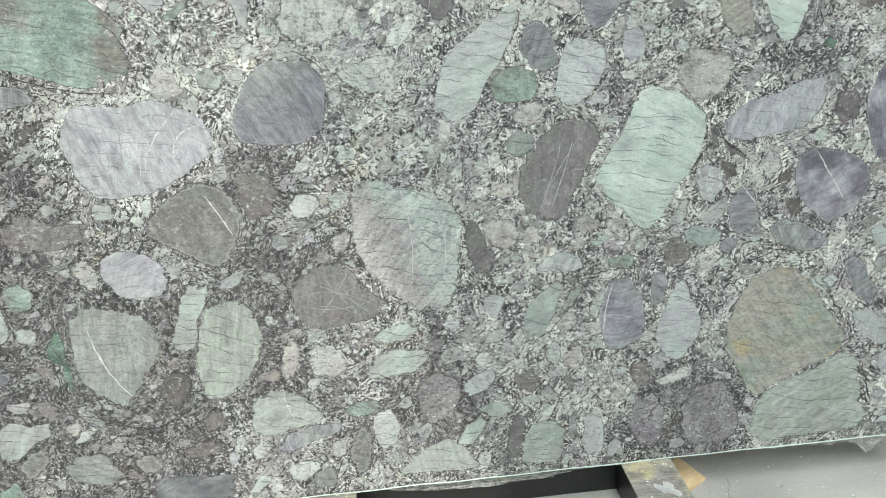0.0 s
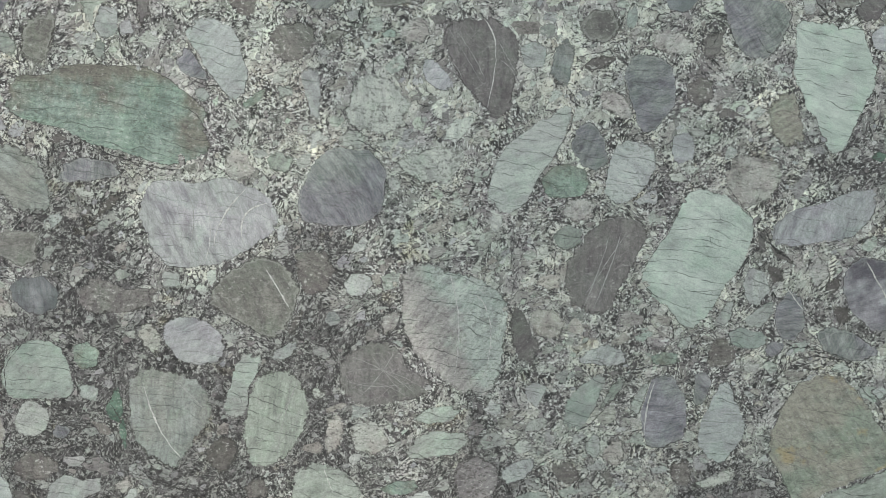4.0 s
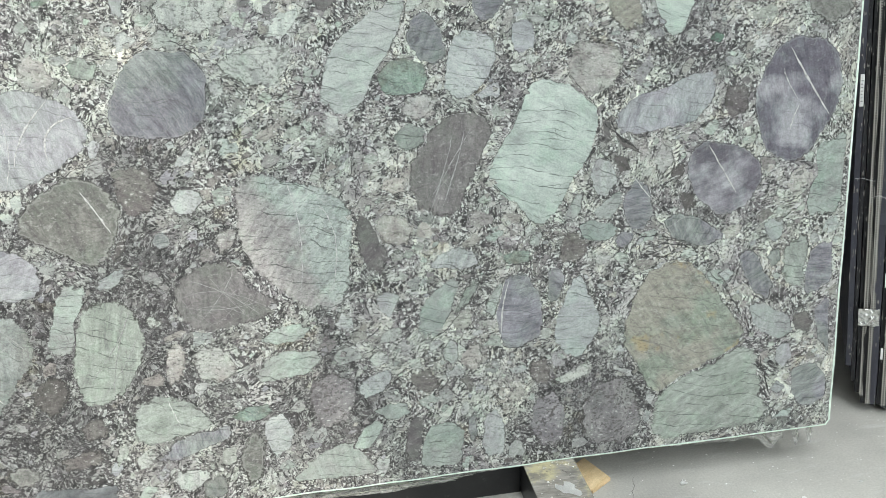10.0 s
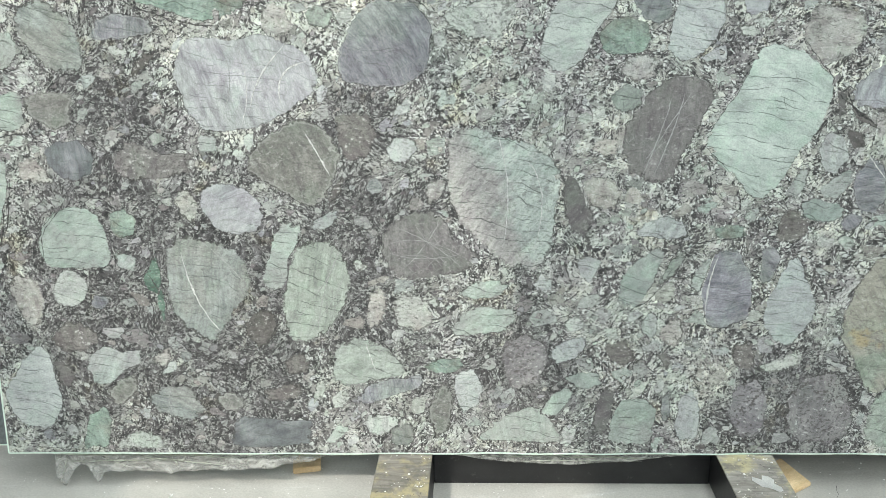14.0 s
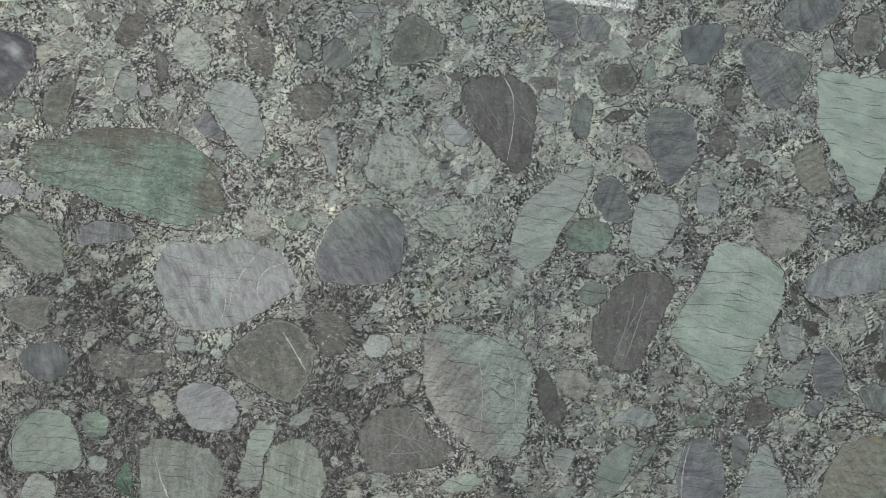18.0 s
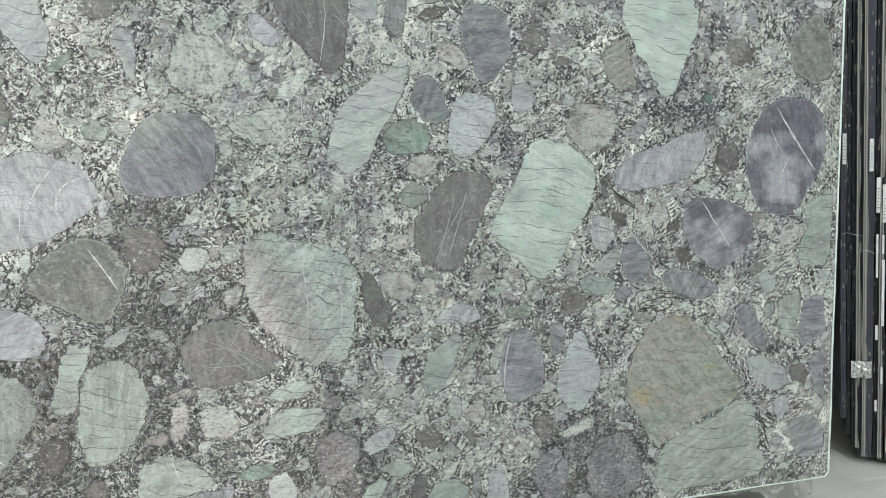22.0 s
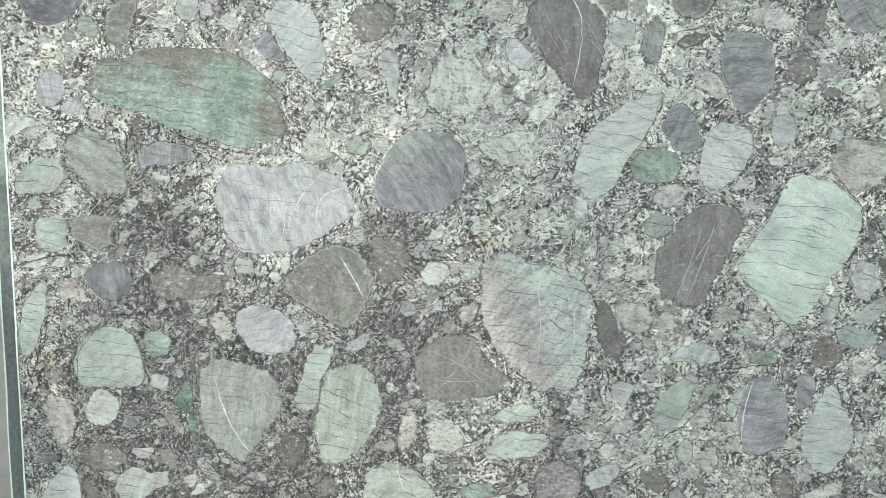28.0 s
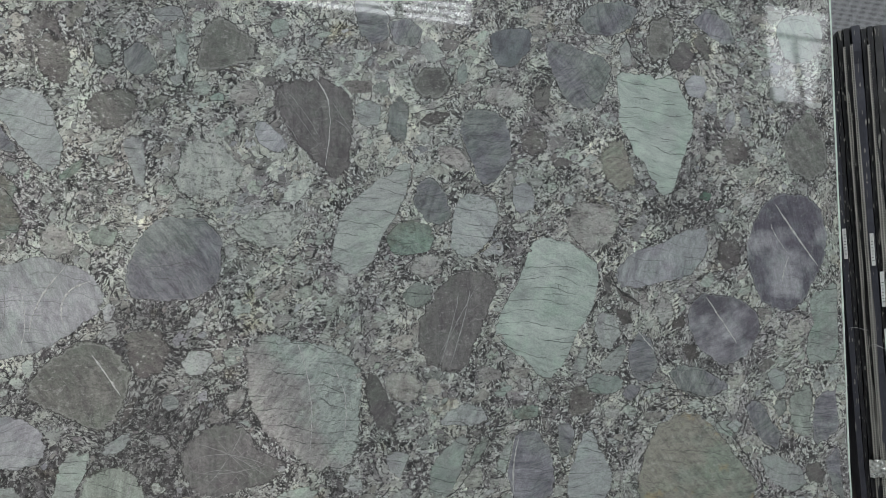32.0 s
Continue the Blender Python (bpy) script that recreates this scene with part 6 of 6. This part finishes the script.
def film_thing(label, depth, bm, folds, material=None):
    """Plastic film with its creased folds, which are thicker and milkier."""
    ob = thing("plastic_film", label, "plastic film", m=SLAB @ pose(0, depth, 0))
    skin = part("sheet", bm, material or FILM, ob, smooth=True)
    solid = skin.modifiers.new("thickness", "SOLIDIFY")
    solid.thickness = 0.0004
    for x0, z0, x1, z1, wide, seed in folds:
        crease = bmesh.new()
        rows = []
        for k in range(25):
            f = k / 24
            x = x0 + (x1 - x0) * f + 0.004 * noise.noise((f * 5, seed, 1))
            z = z0 + (z1 - z0) * f + 0.006 * noise.noise((f * 4, seed, 2)) + 0.002 * noise.noise((f * 15, seed, 3))
            w = wide * (0.3 + 0.9 * abs(noise.noise((f * 6, seed, 4)))) * min(1, 0.1 + 5 * f, 0.1 + 5 * (1 - f))
            dx, dz = x1 - x0, z1 - z0
            L = math.hypot(dx, dz)
            rows.append([crease.verts.new((x - dz / L * w * e, -0.004 - h * 0.6, z + dx / L * w * e)) for e, h in ((-1, 0.0), (0, 0.003), (1, 0.0))])
        for p, q in zip(rows, rows[1:]):
            for k in range(2):
                crease.faces.new((p[k], p[k + 1], q[k + 1], q[k]))
        bmesh.ops.solidify(crease, geom=crease.faces[:], thickness=0.0004)
        part("fold", crease, CREASE, ob, "milky crease")
    return ob


film_thing("torn clear plastic film hanging below the slab's edge", 0.024, film_sheet((-1.20, -0.30), lambda f: 0.004, lambda f: -0.066 * (1 - max(0.0, (f - 0.45) / 0.55) ** 1.8) - 0.045 * math.exp(-((f - 0.025) / 0.03) ** 2) - 0.035 * math.exp(-((f - 0.135) / 0.016) ** 2) + 0.02 * math.exp(-((f - 0.085) / 0.03) ** 2), 150, 8, 3, 0.006, 0.012),
           ((-1.19, -0.012, -0.62, -0.018, 0.004, 1), (-1.17, -0.035, -0.8, -0.028, 0.003, 2), (-1.16, -0.02, -1.185, -0.1, 0.003, 3), (-1.05, -0.02, -0.98, -0.055, 0.002, 4), (-0.95, -0.02, -0.7, -0.045, 0.003, 5), (-0.62, -0.012, -0.42, -0.02, 0.003, 6), (-0.86, -0.015, -0.84, -0.05, 0.002, 7)))
film_thing("clear plastic film sagging below the slab between the beams", 0.024, film_sheet((-0.115, 0.64), lambda f: 0.004, lambda f: -0.005 - 0.036 * math.sin(math.pi * f ** 0.9), 90, 6, 8, 0.002, 0.004),
           ((0.0, -0.016, 0.5, -0.02, 0.003, 8), (0.1, -0.028, 0.45, -0.03, 0.002, 9)))
film_thing("torn shreds of clear plastic film under the slab", 0.024, film_sheet((0.80, 1.45), lambda f: 0.004, lambda f: -0.004 - 0.026 * f - 0.04 * math.exp(-((f - 0.94) / 0.05) ** 2), 110, 5, 12, 0.008, 0.005),
           ((0.95, -0.008, 1.3, -0.014, 0.003, 10), (1.38, -0.01, 1.42, -0.055, 0.003, 11)))
for x in (1.492, 1.535):
    film_thing("narrow torn strip of plastic film", 0.024, film_sheet((x - 0.012, x + 0.012), lambda f: 0.004, lambda f: -0.03 - 0.035 * math.sin(math.pi * f), 12, 6, x * 9, 0.006, 0.006), ((x - 0.004, -0.004, x + 0.006, -0.045, 0.002, x * 7),))
film_thing("milky plastic film folded along the slab's top edge", 0.026, film_sheet((-1.33, 1.64), lambda f: 1.755 - 0.085 * f, lambda f: 1.816 - 0.085 * f + 0.012 * noise.noise((f * 5, 3.3, 0)) - 0.012 * max(0.0, (f - 0.75) * 4), 260, 8, 21, 0.004, 0.006),
           tuple((-1.3 + 0.36 * k, 1.782 - 0.011 * k, -0.85 + 0.36 * k, 1.796 - 0.011 * k - 0.006 * (k % 3), 0.0014 + 0.0006 * (k % 2), 20 + k) for k in range(7)), MILKY)

# ---- wedges, scraps and dust ----
def wedge(label, m, long, wide, high):
    """A sawn wedge of pine."""
    bm = bmesh.new()
    low = [bm.verts.new(c) for c in ((0, 0, 0), (wide, 0, 0), (wide, long, 0), (0, long, 0))]
    up = [bm.verts.new(c) for c in ((0, 0, high * 0.35), (wide, 0, high * 0.35), (wide, long, high), (0, long, high))]
    bm.faces.new(low[::-1])
    bm.faces.new(up)
    for k in range(4):
        j = (k + 1) % 4
        bm.faces.new((low[k], low[j], up[j], up[k]))
    bmesh.ops.bevel(bm, geom=bm.edges[:], offset=0.002, segments=2, affect="EDGES")
    return tagged(link("wooden_wedge", bm, PINE, None, "", m), label, "wedge", "pine wedges under the slab")


wedge("pine wedge on the floor beside the rack beam", pose(0.845, -0.012, 0, 0, 0, 34), 0.1, 0.09, 0.036)
wedge("pine wedge on the floor behind torn film", pose(-0.535, 0.085, 0, 0, 0, 12), 0.16, 0.08, 0.05)


def scrap(label, x, y, z, size, seed, material, category="scrap"):
    """A torn scrap lying flat, slightly curled."""
    rng = random.Random(seed)
    bm = bmesh.new()
    n = 14
    ring = []
    for i in range(n):
        th = 2 * math.pi * i / n
        r = size * rng.uniform(0.45, 1.0)
        ring.append(bm.verts.new((r * math.cos(th) * 0.7, r * math.sin(th), 0.0015 + 0.004 * rng.random() * (r / size))))
    mid = bm.verts.new((0, 0, 0.0015))
    for i in range(n):
        bm.faces.new((ring[i], ring[(i + 1) % n], mid))
    bmesh.ops.solidify(bm, geom=bm.faces[:], thickness=0.0008)
    bmesh.ops.recalc_face_normals(bm, faces=bm.faces[:])
    return tagged(link("paper_scrap", bm, material, None, "", pose(x, y, z, 0, 0, rng.uniform(0, 180))), label, category)


scrap("torn white paper scrap stuck on the worn plank", 0.735, -0.135, BEAM_TOP - 0.002, 0.045, 5, PAPER)
for k, (x, y) in enumerate(((-0.86, -0.02), (-0.60, -0.04), (-0.66, -0.05), (-0.70, -0.11), (0.1, -0.14), (1.12, -0.02), (1.3, -0.1), (1.42, -0.16), (0.42, -0.1), (1.62, -0.12), (-0.45, -0.1))):
    scrap("small pale scrap of debris on the floor", x, y, 0, 0.008 + 0.006 * (k % 3), 40 + k, PAPER, "debris")


def dust_field():
    """Grains of grit and plaster on floor and planks."""
    rng = random.Random(8)
    verts, faces = [], []
    for k in range(900):
        on_plank = k % 11 == 0
        if on_plank:
            x0 = rng.choice((-0.262, 0.648))
            x, y, z = x0 + rng.random() * 0.137, rng.uniform(-0.23, 0.02), BEAM_TOP - 0.002
        else:
            x, y, z = rng.uniform(-1.5, 2.0), rng.uniform(-0.45, 0.35), 0.0
            if -0.27 < x < -0.118 or 0.64 < x < 0.795:
                continue
        r = rng.uniform(0.0008, 0.0026) * (1.6 if rng.random() < 0.1 else 1)
        first = len(verts)
        for a in range(4):
            verts.append((x + r * math.cos(a * 1.57 + k), y + r * math.sin(a * 1.57 + k) * rng.uniform(0.5, 1), z))
        verts.append((x, y, z + r * 0.8))
        faces += [(first + a, first + (a + 1) % 4, first + 4) for a in range(4)]
    mesh = bpy.data.meshes.new("floor_grit")
    mesh.from_pydata(verts, [], faces)
    mesh.materials.append(PAPER)
    return tagged(new("floor_grit", mesh), "pale grit and plaster crumbs on floor and planks", "grit", kind="stuff")


dust_field()


def floor_crack():
    """A fine wandering crack in the floor paint, cut as a dark sunken line."""
    bm = bmesh.new()
    rows = []
    for k in range(60):
        f = k / 59
        x = 0.99 - 0.16 * f + 0.010 * noise.noise((f * 16, 2.0, 0)) + 0.004 * noise.noise((f * 60, 7.0, 0))
        y = 0.04 - 0.42 * f
        w = 0.0004 + 0.0007 * abs(noise.noise((f * 30, 5.0, 0)))
        rows.append((bm.verts.new((x - w, y, 0.0004)), bm.verts.new((x + w, y, 0.0004))))
    for a, b in zip(rows, rows[1:]):
        bm.faces.new((a[0], b[0], b[1], a[1]))
    return tagged(link("floor_crack", bm, BLACK_STEEL), "fine dark crack in the floor paint", "crack", kind="structure")


floor_crack()

# ---- stack of dark slabs on edge beside the rack ----
STACK_LEAN, STACK_TURN = -4.4, -32
STACK_FOOT = pose(1.817, 0.25, 0.0, 0, 0, STACK_TURN)


def dark_slab(offset, thick, top, low, material, label, netted=False, front=0.0, seed=0):
    """A dark slab on edge that runs away from the viewer; its near edge rough-sawn."""
    ob = thing("dark_slab", label, "stone slab", "dark slabs stacked on edge", STACK_FOOT @ pose(offset, front, 0.0, 0, STACK_LEAN, 0))
    bm = bmesh.new()
    n = 46
    rows = []
    for k in range(n + 1):
        z = low + (top - low) * k / n
        d = 0.008 * noise.noise((z * 6, seed, 0)) + 0.004 * noise.noise((z * 25, seed, 3))
        e = 0.0025 * noise.noise((z * 9, seed, 8))
        r = 0.004 * max(0.0, (k / n - 0.98) / 0.02)
        rows.append([bm.verts.new(c) for c in ((e, d + r, z), (thick + e, d + r, z), (thick, 1.0, z), (0, 1.0, z))])
    for a, b in zip(rows, rows[1:]):
        for k in range(4):
            j = (k + 1) % 4
            bm.faces.new((a[k], a[j], b[j], b[k]))
    bm.faces.new(rows[0][::-1])
    bm.faces.new(rows[-1])
    bmesh.ops.recalc_face_normals(bm, faces=bm.faces[:])
    part("slab_body", bm, material, ob)
    # pale chips and dried filler along the near edge
    rng = random.Random(seed)
    chips = bmesh.new()
    for k in range(55):
        z, x = low + (top - low) * rng.random(), thick * rng.choice((0.1, 0.5, 0.9)) + rng.gauss(0, 0.0015)
        w, h = 0.0004 + 0.003 * rng.random() ** 3, rng.uniform(0.0015, 0.012) * (2.5 if rng.random() < 0.12 else 1)
        y = 0.008 * noise.noise((z * 6, seed, 0)) + 0.004 * noise.noise((z * 25, seed, 3)) - 0.0016
        ring = [chips.verts.new((x + w * math.cos(a) * rng.uniform(0.6, 1.2), y, z + h * math.sin(a) * rng.uniform(0.6, 1.2))) for a in (0, 1.05, 2.1, 3.14, 4.2, 5.25)]
        tip = chips.verts.new((x, y + 0.004, z))
        chips.faces.new(ring)
        for i in range(6):
            chips.faces.new((ring[i], tip, ring[(i + 1) % 6]))
    tagged(part("edge_chips", chips, CHIP, ob, "pale chips and filler specks"), kind="stuff")
    if netted:
        bm = bmesh.new()
        rows = []
        for k in range(n * 3 + 1):
            z = low + 0.0 + (top - low - 0.05) * k / (n * 3)
            wide = 0.008 + 0.012 * max(0.0, noise.noise((z * 3, seed, 11)) + 0.25 + 0.35 * (1 - z))
            d = -0.012 + 0.008 * noise.noise((z * 10, seed, 14))
            rows.append([bm.verts.new(c) for c in ((thick - 0.002, d, z), (thick - 0.002 + wide, d + 0.002, z), (thick - 0.002 + wide, 0.01, z))])
        for a, b in zip(rows, rows[1:]):
            bm.faces.new((a[0], a[1], b[1], b[0]))
            bm.faces.new((a[1], a[2], b[2], b[1]))
        part("backing_net", bm, NET, ob, "frayed white fibreglass net edge")
    return ob


STACK = [
    dark_slab(0.000, 0.016, 1.60, 0.16, NAVY, "navy-black slab with a saw-cut edge", seed=1),
    dark_slab(0.019, 0.011, 1.70, 0.10, SOOT, "black slab with a chipped edge", seed=2, front=0.01),
    dark_slab(0.033, 0.013, 1.715, 0.06, SOOT, "black slab with frayed net backing", True, 0.006, 3),
    dark_slab(0.050, 0.015, 1.72, 0.03, SOOT, "black slab with frayed net backing", True, 0.0, 4),
    dark_slab(0.072, 0.022, 1.725, 0.03, NAVY, "navy-black slab with a smooth edge", seed=5, front=-0.004),
    dark_slab(0.098, 0.013, 1.715, 0.03, SOOT, "black slab with pale chips along its edge", True, 0.006, 6),
    dark_slab(0.114, 0.014, 1.72, 0.02, SOOT, "black slab with a chipped edge", False, 0.002, 7),
    dark_slab(0.131, 0.020, 1.72, 0.02, CHIPPED, "slab edge streaked with pale filler", False, 0.0, 8),
    dark_slab(0.153, 0.018, 1.72, 0.01, NAVY, "navy-black slab with a smooth edge", False, 0.004, 9),
    dark_slab(0.174, 0.020, 1.72, 0.01, SOOT, "black slab with a chipped edge", True, 0.0, 10),
    dark_slab(0.197, 0.020, 1.72, 0.01, NAVY, "navy-black slab with a smooth edge", False, 0.0, 11),
    dark_slab(0.220, 0.020, 1.72, 0.01, SOOT, "black slab with a chipped edge", False, 0.0, 12),
]


def on_edge(ob, name, x0, x1, z0, z1, material, label, proud=0.012):
    return part(name, box(x0, x1, -proud, -proud + 0.0015, z0, z1, 0.0004), material, ob, label)


for ob, x0, z0, z1 in ((STACK[0], 0.004, 1.02, 1.115), (STACK[4], 0.006, 1.0, 1.10), (STACK[5], 0.001, 0.87, 0.98), (STACK[6], 0.002, 0.84, 0.96)):
    tag = on_edge(ob, "paper_label", x0, x0 + 0.011, z0, z1, PAPER, "white paper label")
    for k in range(7):
        zz = z0 + 0.015 + 0.01 * k
        part("print_line", box(x0 + 0.0025, x0 + 0.0085 - 0.001 * (k % 3), -0.0142, -0.0132, zz, zz + 0.0018), GREY_PRINT, tag, "dark unreadable print")
for z0, z1, mat in ((0.06, 0.30, CREAM), (0.30, 0.335, RED), (0.335, 0.52, CREAM), (0.52, 0.74, RED), (0.74, 0.83, CREAM), (0.12, 0.15, RED)):
    on_edge(STACK[7], "edge_tape", 0.002, 0.016, z0, z1, mat, "cream and red marking tape", 0.0125 if mat is CREAM else 0.0145)
for k, (ob, z0, z1) in enumerate(((STACK[5], 0.66, 0.80), (STACK[5], 0.45, 0.50), (STACK[6], 0.5, 0.72), (STACK[6], 0.30, 0.36), (STACK[5], 0.2, 0.24), (STACK[8], 0.2, 0.6), (STACK[6], 0.74, 0.8))):
    on_edge(ob, "filler_smear", 0.002, 0.008 + 0.001 * (k % 3), z0, z1, PAPER, "dried white filler smear", 0.0115)
# foil tape round three of the slabs
tape = thing("foil_tape", "crumpled silver foil tape wrapped round slab edges", "tape", m=STACK_FOOT @ pose(0.025, 0, 0.0, 0, STACK_LEAN, 0))
bm = bmesh.new()
bmesh.ops.create_grid(bm, x_segments=22, y_segments=18, size=0.5)
for v in bm.verts:
    p = v.co.copy()
    v.co = Vector((0.034 + p.x * 0.06, -0.021 + 0.006 * noise.noise((p.x * 7, p.y * 6, 2)) + 0.003 * noise.noise((p.x * 20, p.y * 20, 5)), 0.347 + p.y * 0.058 + 0.004 * noise.noise((p.x * 5, 1, 0))))
part("tape_band", bm, FOIL, tape, smooth=True)
# two loose threads across the stack
for z, sag in ((0.80, 0.004), (0.745, 0.006)):
    cu = bpy.data.curves.new("thread", "CURVE")
    cu.dimensions, cu.bevel_depth = "3D", 0.0005
    sp = cu.splines.new("POLY")
    sp.points.add(14)
    for k in range(15):
        f = k / 14
        sp.points[k].co = (0.002 - z * 0.077 + 0.055 * f + (0.05 if z < 0.78 else 0), -0.02 - 0.006 * math.sin(f * 3), z + sag * math.sin(f * 5), 1)
    ob = new("loose_thread", cu)
    ob.matrix_basis = STACK_FOOT
    cu.materials.append(PAPER)
    tagged(ob, "loose pale thread across the slab edges", "thread")
# bearers under the stack
for y in (0.3, 0.75):
    tagged(link("timber_bearer", box(0.03, 0.33, y, y + 0.09, 0, 0.012, 0.003), WORN_WOOD, None, "", STACK_FOOT), "low timber bearer under the dark slabs", "bearer", "stack bearers")

# ---- shade sheet and netted slab farther back beside the stack ----
# black plate added for the dark gap, which is only deep shade
shade_sheet = thing("stone_slab", "added black sheet in place of the deep shade behind the stack", "stone slab", m=pose(0, 1.30, 0.0, -5, 0, 0))
part("face", box(1.3, 3.4, 0, 0.02, 0.0, 1.5, 0.002), SOOT, shade_sheet)
net_slab = thing("stone_slab", "grey slab turned to show its fibreglass-netted back", "stone slab", m=pose(0, 1.50, 0.0, -5, 0, 0))
part("netted_back", box(0.9, 3.6, 0, 0.02, 0.0, 2.6, 0.002), NET_BACK, net_slab)
